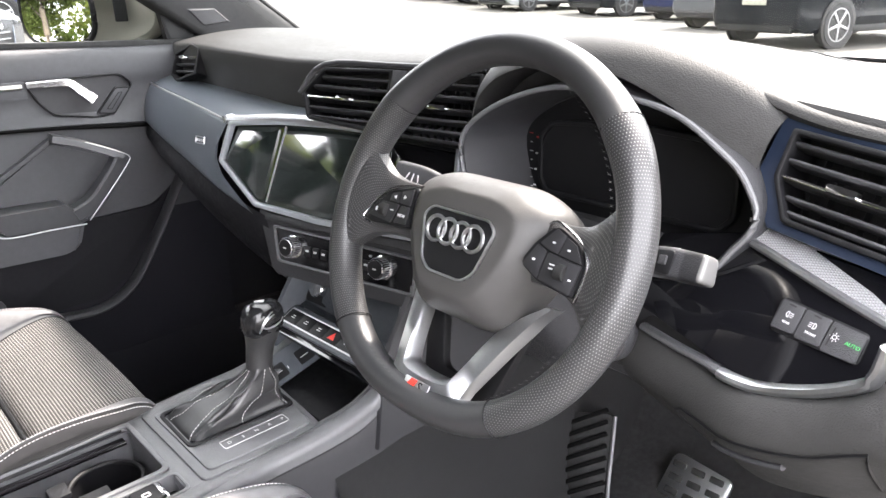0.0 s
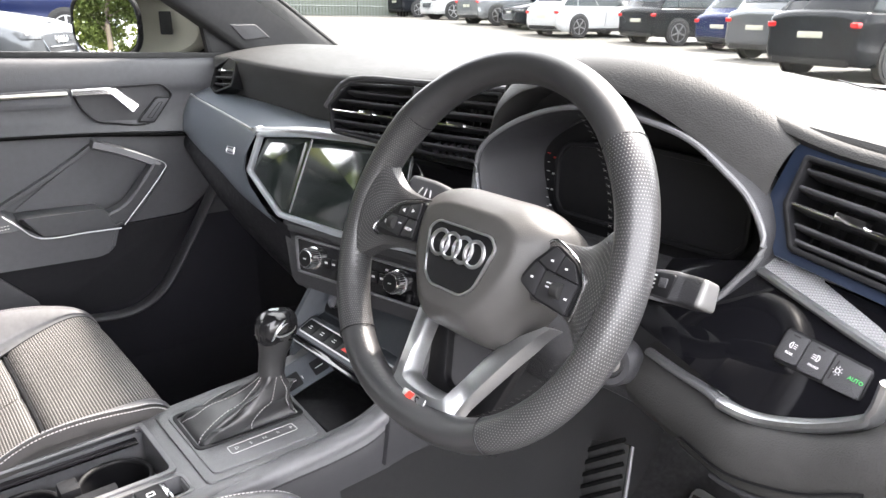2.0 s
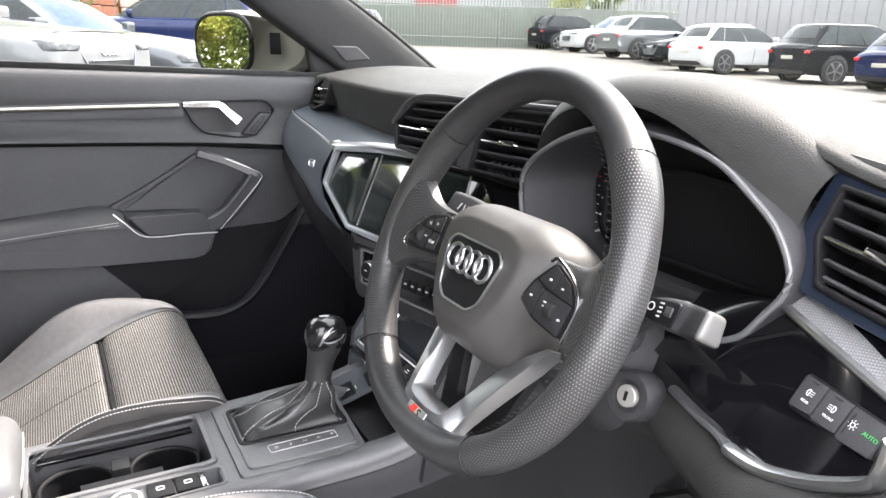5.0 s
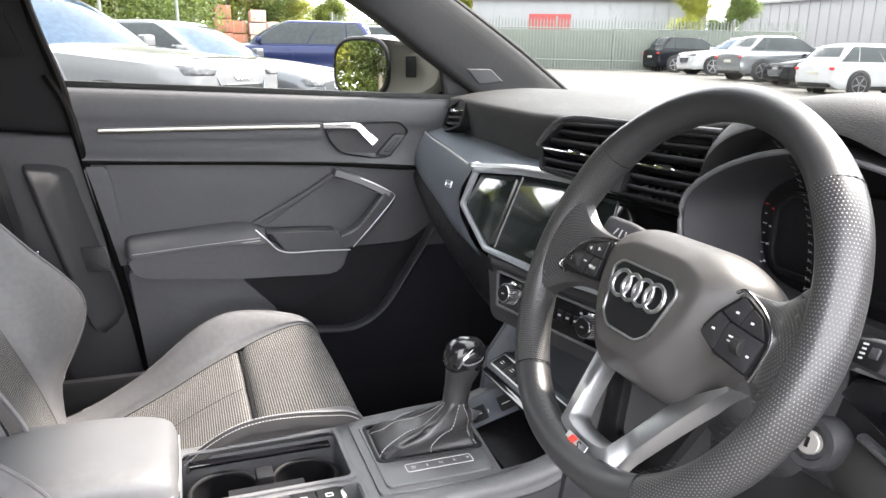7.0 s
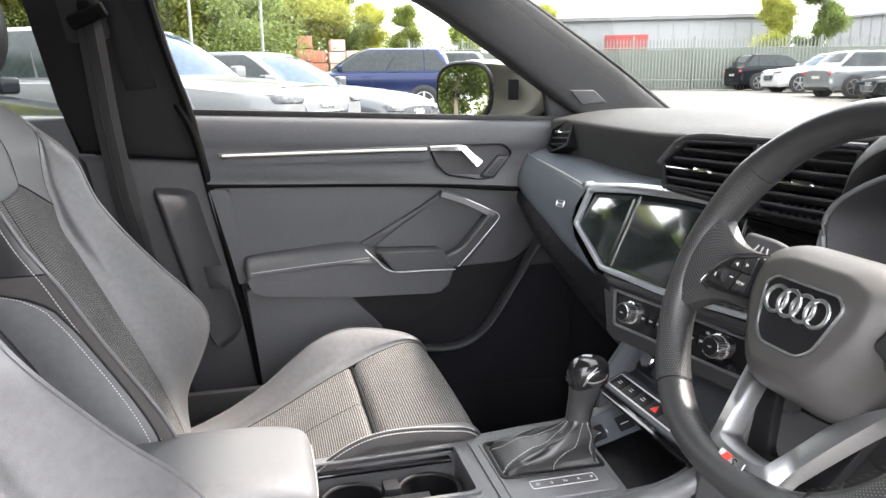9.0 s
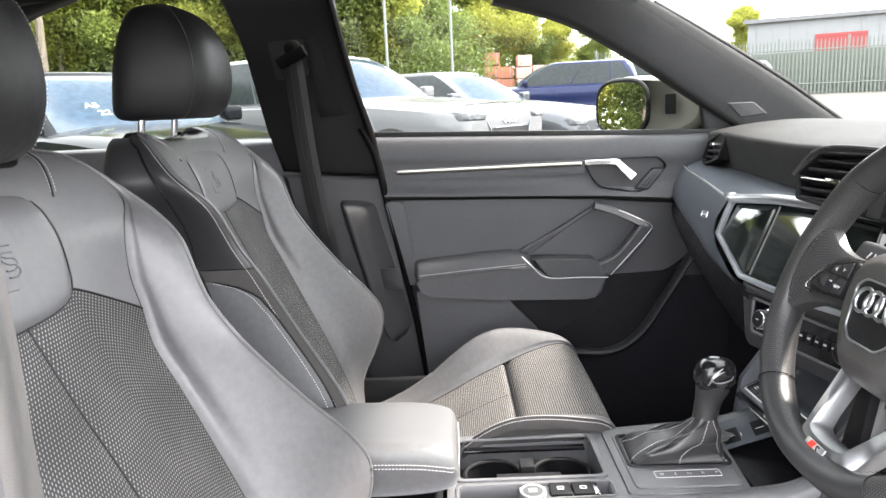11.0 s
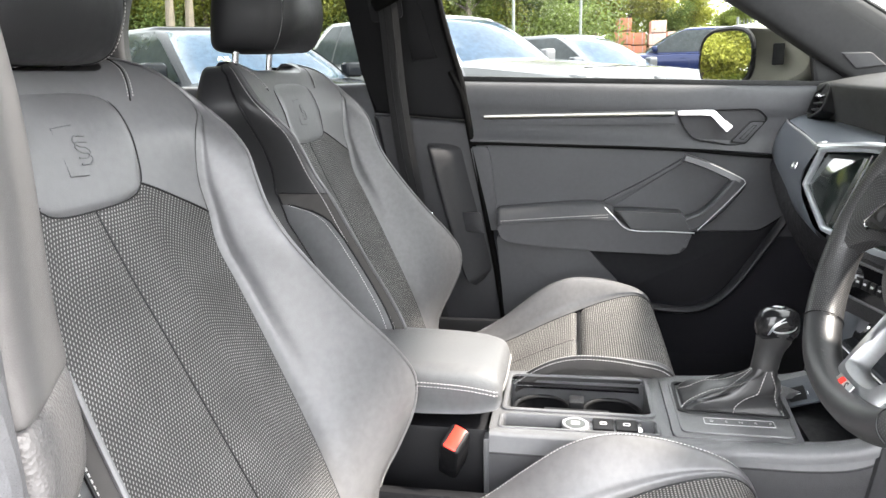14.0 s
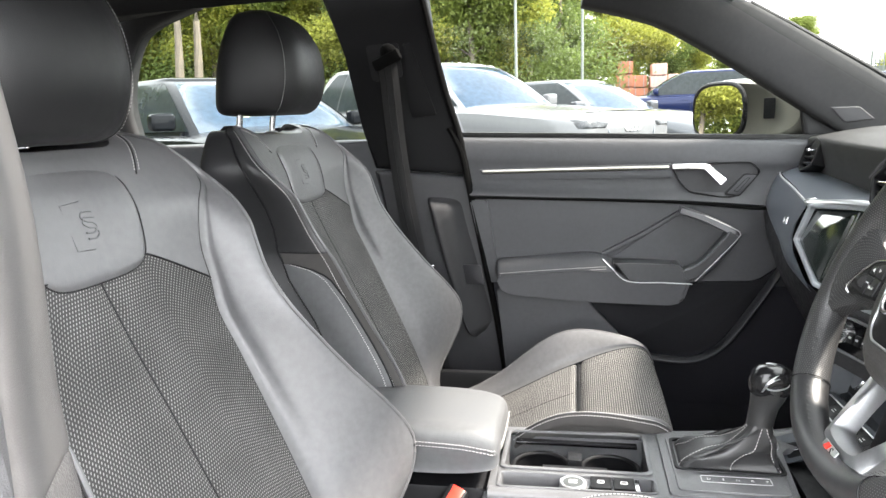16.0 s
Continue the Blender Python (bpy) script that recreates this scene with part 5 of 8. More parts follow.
loop = crom([on_knob(p) for p in ((0.0245, -0.0565, 0.7165), (0.0240, -0.048, 0.7245), (0.0215, -0.036, 0.7275), (0.0195, -0.0275, 0.7235), (0.0215, -0.0290, 0.7165), (0.0250, -0.040, 0.7130), (0.0258, -0.051, 0.7125))], 5, True)
part("knob_loop", tube(loop, 0.0021, 8, closed=True, flat=0.7), KNOB_METAL, gs, "chrome loop of the release key")
part("release_key", tube(crom([on_knob(p, 0.985) for p in ((0.0250, -0.052, 0.7160), (0.0245, -0.042, 0.7195), (0.0215, -0.031, 0.7205))], 5), 0.0036, 8, flat=0.5), BLACK, gs)
part("knob_crown", tube(crom([on_knob(p) for p in ((-0.012, -0.058, 0.738), (-0.004, -0.050, 0.742), (0.004, -0.040, 0.742))], 5), 0.0042, 8, flat=0.3), KNOB_METAL, gs, "chrome crown strip")
skirt = [[KC + Vector((KR.x * k * math.cos(a), KR.y * k * math.sin(a), z)) for a in np.linspace(0, 2 * math.pi, 33)[:-1]] for k, z in ((0.93, -0.0135), (0.985, -0.0095), (1.01, -0.0060), (1.0, -0.0045))]
part("knob_skirt", grid(smooth_grid(skirt, 2, 1), closed=True, uv=True), PERFORATED, gs, "perforated leather skirt under the knob")


# ---------------------------------------------------------------- armrest between the seats
arm = thing("armrest_box", "dark leather armrest box lid with a stitched front edge", "armrest")
rows = []
for y, w, zt, zb in ((-0.434, 0.070, 0.630, 0.610), (-0.439, 0.080, 0.646, 0.601), (-0.455, 0.085, 0.656, 0.596), (-0.50, 0.088, 0.663, 0.592), (-0.60, 0.088, 0.666, 0.590), (-0.75, 0.088, 0.666, 0.590), (-0.80, 0.084, 0.660, 0.592)):
    zm = (zt + zb) / 2
    rows.append([(0.01 - w, y, zm), (0.01 - w, y, zt - 0.022), (0.01 - w * 0.94, y, zt - 0.006), (0.01 - w * 0.7, y, zt), (0.01, y, zt + 0.003), (0.01 + w * 0.7, y, zt), (0.01 + w * 0.94, y, zt - 0.006), (0.01 + w, y, zt - 0.022), (0.01 + w, y, zm), (0.01 + w * 0.96, y, zb + 0.004), (0.01 + w * 0.8, y, zb), (0.01 - w * 0.8, y, zb), (0.01 - w * 0.96, y, zb + 0.004)])
part("pad", grid(smooth_grid(rows, 4, 2, True), closed=True, caps=True), LEATHER_PAD, arm, "dark leather pad", angle=60)
for d in (0.0, 0.006):
    path = crom([(0.0995, -0.78, 0.636 + d), (0.0998, -0.60, 0.636 + d), (0.0995, -0.50, 0.633 + d), (0.0970, -0.458, 0.627 + d), (0.0900, -0.4405, 0.622 + d), (0.05, -0.4330, 0.6205 + d), (-0.06, -0.4330, 0.6205 + d)], 8)
    part("stitching", stitches(path, 0.0046, 0.0030, 0.0012), THREAD, arm, "pale double stitching")
part("hinge_box", box(0.17, 0.36, 0.13, 0.01, at(0.0, -0.63, 0.50)), BLACK, arm)
bk = thing("belt_buckle", "black seat belt buckle with a red release button", "belt buckle", frame_m((0.112, -0.502, 0.540), (0.25, 0.95, -0.35), (0.6, 0.1, 0.9)))
part("buckle_body", box(0.030, 0.040, 0.090, 0.006, frame_m((0, 0, 0), (1, 0, 0), (0, 0, 1)) , 3), BLACK, bk)
part("release_button", box(0.020, 0.010, 0.038, 0.003, at(0, 0.0405, 0)), RED, bk, "red release button")


# ---------------------------------------------------------------- passenger door
GREY_SATIN = mat("grey_satin", (0.062, 0.064, 0.068), 0.32, 0.25, bump=0.08, scale=1200, vary=0.06)


door = thing("passenger_door", "closed dark grey passenger door with padded armrest and metal trim", "car door")
# main card: rows of z, columns of y; x bulges
YS = [-0.620, -0.45, -0.25, -0.05, 0.12, 0.26]
rows = []
for z0, x0, dip in ((1.062, -0.756, 0.0), (1.050, -0.742, 0.0), (1.010, -0.738, 0.0), (0.985, -0.744, 0), (0.945, -0.742, 0), (0.922, -0.729, 0), (0.915, -0.7265, 0), (0.910, -0.740, 0)):
    rows.append([(x0 + 0.010 * (y > 0.2), y + (z0 - 1.06) * -0.20 * (y < -0.5), z0 - 0.030 * (y + 0.62) / 0.88 - (0.012 * max(0, (y + 0.1) / 0.3) if z0 < 0.93 else 0)) for y in YS])
part("upper_panel", grid(smooth_grid(rows, 4, 4)), DOOR_PLASTIC, door, "dark grey upper door panel", angle=50)
rows = []
for z0, x0 in ((0.924, -0.745), (0.912, -0.738), (0.86, -0.735), (0.80, -0.737), (0.74, -0.735), (0.69, -0.735)):
    rows.append([(x0, y - (z0 - 1.06) * 0.20 * (y < -0.5), z0 - 0.030 * (y + 0.62) / 0.88 - 0.012 * max(0, (y + 0.1) / 0.3)) for y in YS])
part("insert_panel", grid(smooth_grid(rows, 4, 4)), DOOR_SOFT, door, "soft dark grey insert", angle=50)
# Black strip drawn as the shadow line below the overhanging upper panel.
part("groove", tube(crom([(-0.7290, -0.588, 0.9105), (-0.7290, -0.45, 0.9062), (-0.7285, -0.25, 0.8995), (-0.7280, -0.09, 0.8925), (-0.7270, 0.06, 0.8790), (-0.7260, 0.20, 0.8690)], 5), 0.0042, 8), SEAL, door, "black strip for the shadow under the upper panel")
# lower panel, pocket and speaker side
rows = []
for z0, x0 in ((0.70, -0.737), (0.66, -0.732), (0.60, -0.728), (0.52, -0.725), (0.44, -0.725), (0.30, -0.73)):
    rows.append([(x0, y - (z0 - 1.06) * 0.20 * (y < -0.5), z0) for y in YS])
part("lower_panel", grid(smooth_grid(rows, 3, 3)), FOOTWELL_SHADE, door, "lower door panel darkened for footwell shade", angle=50)
M = frame_m((-0.727, 0, 0), (0, 1, 0), (0, 0, 1))
part("pocket_panel", prism(round_poly([(-0.525, 0.682), (-0.312, 0.664), (-0.222, 0.566), (-0.20, 0.42), (-0.50, 0.42)], 0.012), 0.020, M, 0.004), DOOR_SOFT, door, "textured pocket front")
part("speaker_panel", prism(round_poly([(-0.335, 0.690), (0.10, 0.700), (0.160, 0.745), (0.055, 0.575), (-0.040, 0.520), (-0.215, 0.520), (-0.230, 0.56)], 0.02), 0.010, M, 0.003), SPEAKER_DARK, door, "black recessed speaker panel")
part("lower_rail", tube(crom([(-0.700, -0.23, 0.528), (-0.695, -0.14, 0.512), (-0.695, -0.05, 0.508), (-0.695, 0.02, 0.545), (-0.700, 0.09, 0.640), (-0.705, 0.155, 0.742), (-0.71, 0.20, 0.80)], 6), 0.020, 12, flat=0.35), DASH_DARK, door, "dark grey lower rail")
part("edge_frame", prism(round_poly([(-0.592, 0.902), (-0.548, 0.902), (-0.540, 0.860), (-0.527, 0.752), (-0.524, 0.690), (-0.548, 0.690)], 0.006), 0.010, M @ at(0, 0, -0.0095), 0.005, 3), DOOR_PLASTIC, door, "raised frame beside the insert")
# armrest, padded, with stitching
rows = []
for y, zt, out, kz in ((-0.527, 0.742, 0.030, 0.5), (-0.521, 0.749, 0.050, 0.9), (-0.500, 0.7535, 0.056, 1.0), (-0.400, 0.762, 0.058, 1.0), (-0.310, 0.769, 0.059, 1.0), (-0.272, 0.767, 0.059, 1.0), (-0.246, 0.757, 0.058, 0.75), (-0.232, 0.747, 0.056, 0.4)):
    rows.append([(-0.742, y, zt), (-0.738 + out * 0.30, y, zt + 0.001), (-0.738 + out * 0.66, y, zt - 0.005), (-0.738 + out * 0.90, y, zt - 0.016 * kz), (-0.738 + out, y, zt - 0.032 * kz), (-0.738 + out * 0.98, y, zt - 0.038 * kz), (-0.742, y, zt - 0.040 * kz)])
part("armrest_pad", grid(smooth_grid(rows, 4, 2), closed=True, caps=True), DOOR_SOFT, door, "padded dark grey armrest top", angle=60)
part("armrest", prism(round_poly([(-0.524, 0.716), (-0.40, 0.728), (-0.262, 0.738), (-0.228, 0.732), (-0.196, 0.703), (-0.056, 0.707), (-0.074, 0.655), (-0.104, 0.647), (-0.30, 0.653), (-0.490, 0.669), (-0.513, 0.682)], 0.010), 0.058, M @ at(0, 0, -0.012), 0.007, 4), DOOR_SOFT, door, "dark grey armrest front")
path = [(-0.6810, -0.512, 0.7235), (-0.6785, -0.40, 0.7330), (-0.6775, -0.30, 0.7400), (-0.6780, -0.252, 0.7430)]
for d in (0.0, -0.006):
    part("stitching", stitches(crom([(x, y, z + d) for x, y, z in path], 6), 0.0046, 0.0030, 0.0013), THREAD, door, "pale double stitching")
part("armrest_trim", tube(crom([(-0.686, -0.262, 0.760), (-0.680, -0.240, 0.738), (-0.677, -0.204, 0.7075), (-0.676, -0.12, 0.7045), (-0.676, -0.055, 0.702)], 5), 0.0014, 8), KNOB_METAL, door, "thin bright edge")
# triangular pull handle
def bar(path, w, t, name, material, label="", w1=None):
    rows = []
    w0 = w
    P = crom(path, 4)
    for i, p in enumerate(P):
        a, b = P[max(i - 1, 0)], P[min(i + 1, len(P) - 1)]
        d = Vector(b - a).normalized()
        s = d.cross(Vector((1, 0, 0))).normalized()
        p = Vector(p)
        k = i / (len(P) - 1)
        w = w0 + ((w1 or w0) - w0) * k
        rows.append([p + s * w + Vector((-t, 0, 0)), p + s * w * 0.95 + Vector((0, 0, 0)), p + s * w * 0.72 + Vector((t * 0.22, 0, 0)), p - s * w * 0.72 + Vector((t * 0.22, 0, 0)), p - s * w * 0.95, p - s * w + Vector((-t, 0, 0))])
    return part(name, grid(rows, closed=True, caps=True), material, door, label, angle=28)


bar([(-0.700, -0.082, 0.876), (-0.690, -0.030, 0.858), (-0.678, 0.020, 0.834), (-0.674, 0.036, 0.824)], 0.0085, 0.022, "pull_top", GREY_SATIN, "dark grey handle arm")
bar([(-0.674, 0.036, 0.822), (-0.674, 0.018, 0.796), (-0.676, -0.030, 0.742), (-0.678, -0.072, 0.722)], 0.0165, 0.026, "pull_grip", GREY_SATIN, "dark grey pull grip")
part("pull_edge", tube(crom([(-0.672, -0.03, 0.866), (-0.666, 0.030, 0.838), (-0.664, 0.046, 0.826), (-0.664, 0.040, 0.812), (-0.666, 0.0, 0.765), (-0.668, -0.05, 0.710)], 6), 0.0009, 8), KNOB_METAL, door, "thin bright handle edge")
part("pull_base", prism(round_poly([(-0.240, 0.752), (-0.088, 0.749), (-0.045, 0.712), (-0.060, 0.706), (-0.198, 0.709)], 0.004), 0.062, M @ at(0, 0, -0.010), 0.006, 3), GREY_SATIN, door, "dark grey handle base")
part("pull_base_edge", tube([(-0.677, -0.236, 0.7505), (-0.677, -0.16, 0.7490), (-0.677, -0.090, 0.7475)], 0.0007, 8), GREY_SATIN, door)
bar([(-0.724, -0.262, 0.765), (-0.722, -0.16, 0.820), (-0.716, -0.078, 0.872)], 0.0048, 0.010, "pull_crease", DOOR_PLASTIC)
part("pull_recess", prism([(-0.235, 0.758), (-0.082, 0.862), (0.015, 0.822), (-0.090, 0.748)], 0.004, M @ at(0, 0, -0.006)), DOOR_PLASTIC, door)
# metal strip and inner handle
part("strip_recess", prism(round_poly([(-0.568, 0.979), (-0.540, 0.955), (-0.10, 0.950), (-0.10, 0.985)], 0.006), 0.006, M @ at(0, 0, -0.0095), 0.002), DOOR_PLASTIC, door)
part("metal_strip", box(0.006, 0.448, 0.0085, 0.0015, at(-0.7235, -0.332, 0.9745) @ pose(0, 0, 0, 0.5, -45, 0)), mat("champagne_metal", (0.42, 0.41, 0.37), 0.30, 1.0, vary=0.08, big=8), door, "bright metal strip")
LK = [(0.026, 0.911), (0.066, 0.955), (0.092, 0.954), (0.054, 0.907)]
HB = [(-0.104, 0.984), (0.080, 0.986), (0.104, 0.962), (0.050, 0.903), (0.020, 0.900), (-0.060, 0.914), (-0.084, 0.940)]
part("handle_bezel", prism(round_poly(HB, 0.012), 0.008, M @ at(0, 0, -0.012), 0.002, hole=round_poly(inset(HB, 0.0035), 0.010)), BLACK, door, "dark handle bezel")
part("handle_cup", prism(round_poly(inset(HB, 0.004), 0.010), 0.003, M @ at(0, 0, -0.0145)), DASH_DARK, door)
bar([(-0.726, -0.100, 0.9770), (-0.723, -0.050, 0.9770), (-0.720, -0.026, 0.9765), (-0.718, -0.018, 0.9715), (-0.714, -0.004, 0.957), (-0.709, 0.013, 0.940)], 0.0062, 0.010, "handle", CHROME, "chrome inner door handle", 0.0105)
part("lock_switch", prism(round_poly(LK, 0.004), 0.006, M @ at(0, 0, -0.0100), 0.001), DOOR_PLASTIC, door, "lock switch")
part("switch_outline", prism(round_poly(inset(LK, -0.003), 0.005), 0.005, M @ at(0, 0, -0.0100), hole=round_poly(inset(LK, 0.0002), 0.004)), BLACK, door)
part("switch_mark", prism(round_poly(inset(LK, 0.007), 0.002), 0.0006, M @ at(0, 0, -0.0040), hole=round_poly(inset(LK, 0.0082), 0.002)), BLACK, door)
part("door_frame_edge", tube(crom([(-0.740, -0.640, 1.085), (-0.738, -0.610, 1.02), (-0.735, -0.588, 0.907), (-0.733, -0.560, 0.76), (-0.73, -0.528, 0.59), (-0.73, -0.508, 0.45)], 5), 0.0085, 8), SEAL, door, "black door seal")
# glass
glass = part("door_glass", grid([[(-0.762, -0.72, 1.40), (-0.762, 0.02, 1.40)], [(-0.775, -0.60, 1.05), (-0.775, 0.26, 1.02)]], thick=0.003), WINDOW, door, "clear side window")
glass.visible_shadow = False
part("glass_seal", box(0.012, 0.86, 0.012, 0.003, at(-0.758, -0.19, 1.052) @ pose(0, 0, 0, -2, 0, 0)), RUBBER, door)

# ---------------------------------------------------------------- wing mirror
wm = thing("wing_mirror", "bronze-silver wing mirror with black edge", "wing mirror", pose(-0.925, 0.090, 1.103, 0, 0, 28))
oval = [(math.copysign(abs(math.cos(a)) ** 0.65, math.cos(a)), math.copysign(abs(math.sin(a)) ** 0.7, math.sin(a))) for a in np.linspace(0, 2 * math.pi, 41)[:-1]]
bend = lambda x: 0.85 * max(0.0, x - 0.060)            # the inner end of the housing sweeps back
sh = []
for y, ky, kx in ((-0.050, 0.90, 0.95), (-0.040, 1.0, 1.0), (0.0, 1.0, 1.0), (0.045, 0.85, 0.9), (0.075, 0.5, 0.6), (0.085, 0.1, 0.2)):
    sh.append([(0.028 + 0.140 * kx * x, y + bend(0.028 + 0.140 * kx * x), 0.077 * ky * z * (1 - 0.10 * (x > 0) * x) - 0.003 * x) for x, z in oval])
part("mirror_shell", grid(smooth_grid(sh, 3, 1), closed=True, caps=True), BEIGE_PAINT, wm, "bronze-silver painted shell")
part("mirror_rim", tube([(-0.020 + 0.098 * x, -0.052, 0.070 * z) for x, z in oval], 0.006, 8, closed=True), BLACK, wm, "black mirror rim")
part("mirror_glass", prism([(-0.020 + 0.093 * x, 0.065 * z) for x, z in oval], 0.003, frame_m((0, -0.053, 0), (1, 0.01, 0), (0, 0.05, 1))), MIRROR, wm, "mirror glass")
part("mirror_foot", box(0.09, 0.06, 0.05, 0.012, at(0.12, 0.09, -0.065), 3), BLACK, wm)
part("mirror_lamp", box(0.026, 0.050, 0.008, 0.003, frame_m((0.108, -0.006, 0.004), (0.76, 0.65, 0), (0, 0, 1))), BLACK, wm, "dark warning lamp strip")


# ---------------------------------------------------------------- front seats
# backrest, by height: centre line, outer edge, half width, half width to the bolster seam, rise at that seam
BACK = ((0.420, -0.640, -0.655, 0.225, 0.145, 0), (0.500, -0.665, -0.655, 0.252, 0.150, 0), (0.555, -0.684, -0.630, 0.270, 0.153, 0), (0.610, -0.708, -0.608, 0.282, 0.160, 0), (0.660, -0.731, -0.606, 0.287, 0.165, 0), (0.710, -0.755, -0.633, 0.273, 0.170, 0),
        (0.765, -0.781, -0.675, 0.250, 0.174, 0), (0.820, -0.807, -0.714, 0.230, 0.177, 0), (0.870, -0.832, -0.747, 0.215, 0.180, 0), (0.915, -0.853, -0.776, 0.216, 0.184, 0.10), (0.950, -0.869, -0.791, 0.222, 0.184, 0.20), (0.985, -0.883, -0.806, 0.231, 0.188, 0.34),
        (1.015, -0.893, -0.832, 0.239, 0.198, 0.56), (1.040, -0.902, -0.860, 0.237, 0.221, 0.80), (1.070, -0.914, -0.890, 0.219, 0.212, 0.96), (1.092, -0.930, -0.914, 0.197, 0.192, 0.99), (1.104, -0.952, -0.942, 0.160, 0.156, 1.0))
REAR = ((0.42, -0.735), (0.50, -0.725), (0.62, -0.712), (0.70, -0.735), (0.763, -0.772), (0.833, -0.827), (0.884, -0.850), (0.925, -0.853), (0.963, -0.862), (1.021, -0.886), (1.083, -0.925), (1.104, -0.955))
# cushion, from back to front: height of the middle and of the bolster edge, half width, half width of the cloth
CUSH = ((-0.700, 0.420, 0.428, 0.201, 0.130), (-0.620, 0.430, 0.446, 0.221, 0.140), (-0.560, 0.447, 0.470, 0.231, 0.150), (-0.500, 0.472, 0.506, 0.236, 0.156), (-0.450, 0.495, 0.546, 0.239, 0.162), (-0.400, 0.520, 0.584, 0.241, 0.168), (-0.360, 0.538, 0.604, 0.241, 0.174),
        (-0.320, 0.553, 0.612, 0.241, 0.182), (-0.270, 0.572, 0.610, 0.238, 0.189), (-0.220, 0.586, 0.601, 0.232, 0.193), (-0.185, 0.586, 0.590, 0.223, 0.196), (-0.162, 0.567, 0.567, 0.215, 0.195), (-0.150, 0.520, 0.520, 0.209, 0.190), (-0.160, 0.440, 0.440, 0.201, 0.185))


def front_row(c, edge, hw, cw, g=0.0):
    """Offsets (across, forward) over a padded section: flat middle, seam, bulging bolster, sharp outer edge."""
    r = edge - c
    y0 = c + r * g
    k = lambda f: cw + (hw - cw) * f
    w = lambda f: y0 + (edge - y0) * f
    half = [(hw, edge), (k(0.95), w(0.96) + 0.002), (k(0.78), w(0.82) + 0.005), (k(0.52), w(0.56) + 0.006), (k(0.24), w(0.26) + 0.003), (cw, y0 + (0.0025 if g > 0 else -0.001)), (cw * 0.5, c + r * g * 0.42 + 0.003)]
    return [(-x, y) for x, y in half] + [(0, c + r * g * 0.1 + 0.004)] + half[::-1]


def build_seat(label):
    s = thing("front_seat", label, "car seat", group="front seats")
    G = smooth_grid([[(x, y, z) for x, y in front_row(c, e, hw, cw, g)] for z, c, e, hw, cw, g in BACK], 4, 4)
    nr, nc = G.shape[:2]
    c0, c1 = 5 * 4, 9 * 4
    zr = G[:, nc // 2, 2]
    row_of = lambda z: min(range(nr), key=lambda i: abs(zr[i] - z))
    yfront = lambda x, z: float(np.interp(z, zr, [np.interp(x, G[i, :, 0], G[i, :, 1]) for i in range(nr)]))
    on_front = lambda x, z, d=0.0: Vector((x, yfront(x, z) + d, z))
    half_c = lambda z: float(np.interp(z, zr, G[:, c1, 0]))
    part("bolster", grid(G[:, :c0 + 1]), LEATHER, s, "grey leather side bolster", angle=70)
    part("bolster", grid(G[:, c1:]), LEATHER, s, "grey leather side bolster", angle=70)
    # cloth up to a line that is level under the pad and falls off to both bolsters; leather above it
    PADW = 0.088
    ztop = lambda u: 0.966 - 0.052 * max(0.0, (abs(u) * 0.187 - 0.080) / 0.107) ** 1.1
    us = np.linspace(-1, 1, 41)

    def sheet(lo, hi, n, d):
        rows = []
        for v in np.linspace(0, 1, n):
            row = []
            for u in us:
                z = lo(u) + (hi(u) - lo(u)) * v
                row.append(on_front(u * half_c(z), z, d if abs(u) < 0.99 else 0.0))
            rows.append(row)
        return rows
    cloth = sheet(lambda u: 0.43, ztop, 44, 0.0012)
    for row in cloth:
        row[20].y -= 0.0030
        row[19].y -= 0.0008
        row[21].y -= 0.0008
    part("back_cloth", grid(cloth, uv=True), CLOTH, s, "woven fleck-pattern cloth panel", angle=70)
    dip = lambda x: 1.088 + 0.016 * min(1.0, max(0.0, (abs(x) - 0.085) / 0.045)) ** 1.3
    upper = sheet(ztop, lambda u: dip(u * 0.165), 18, 0.0)
    part("back_upper", grid(upper), LEATHER, s, "grey leather upper back", angle=70)
    part("back_top", grid([upper[-1], [q + Vector((0, -0.012, 0.004)) for q in upper[-1]], [Vector((q.x, -0.965, q.z + 0.003)) for q in upper[-1]], [Vector((q.x, -0.985, q.z - 0.015)) for q in upper[-1]]]), LEATHER_SHADED, s, "leather top of the back darkened for shade", angle=70)
    part("centre_seam", tube([r[20] + Vector((0, 0.0002, 0)) for r in cloth], 0.0012, 6), BLACK, s)
    part("seam", tube([q + Vector((0, 0.0006, 0.0006)) for q in cloth[-1]], 0.0013, 6), BLACK, s)
    for col in (c0, c1):
        part("seam", tube([Vector(p) + Vector((0, 0.0002, 0)) for p in G[:row_of(1.045), col]], 0.0009, 6), LEATHER_SHADED, s)
    # raised pad under the headrest, with an embossed mark
    rows = []
    for v in np.linspace(-1, 1, 25):
        row = []
        for u in np.linspace(-1, 1, 25):
            q = 1 - 0.16 * (abs(u) * abs(v)) ** 3
            x, z = u * PADW * (1 + 0.10 * (v + 1) / 2) * q, 1.010 + 0.060 * v * q
            puff = max(0.0, 1 - abs(u) ** 6) ** 0.6 * max(0.0, 1 - abs(v) ** 6) ** 0.6
            row.append(on_front(x, z, 0.0055 * puff + 0.0008 - 0.010 * max(0, v - 0.6)))
        rows.append(row)
    pad = np.array(rows)
    part("upper_pad", grid(pad), LEATHER, s, "smooth dark leather pad", angle=70)
    rim = [Vector(q) for q in list(pad[:, 0]) + list(pad[-1, 1:]) + list(pad[::-1, -1])[1:] + list(pad[0, ::-1])[1:-1]]
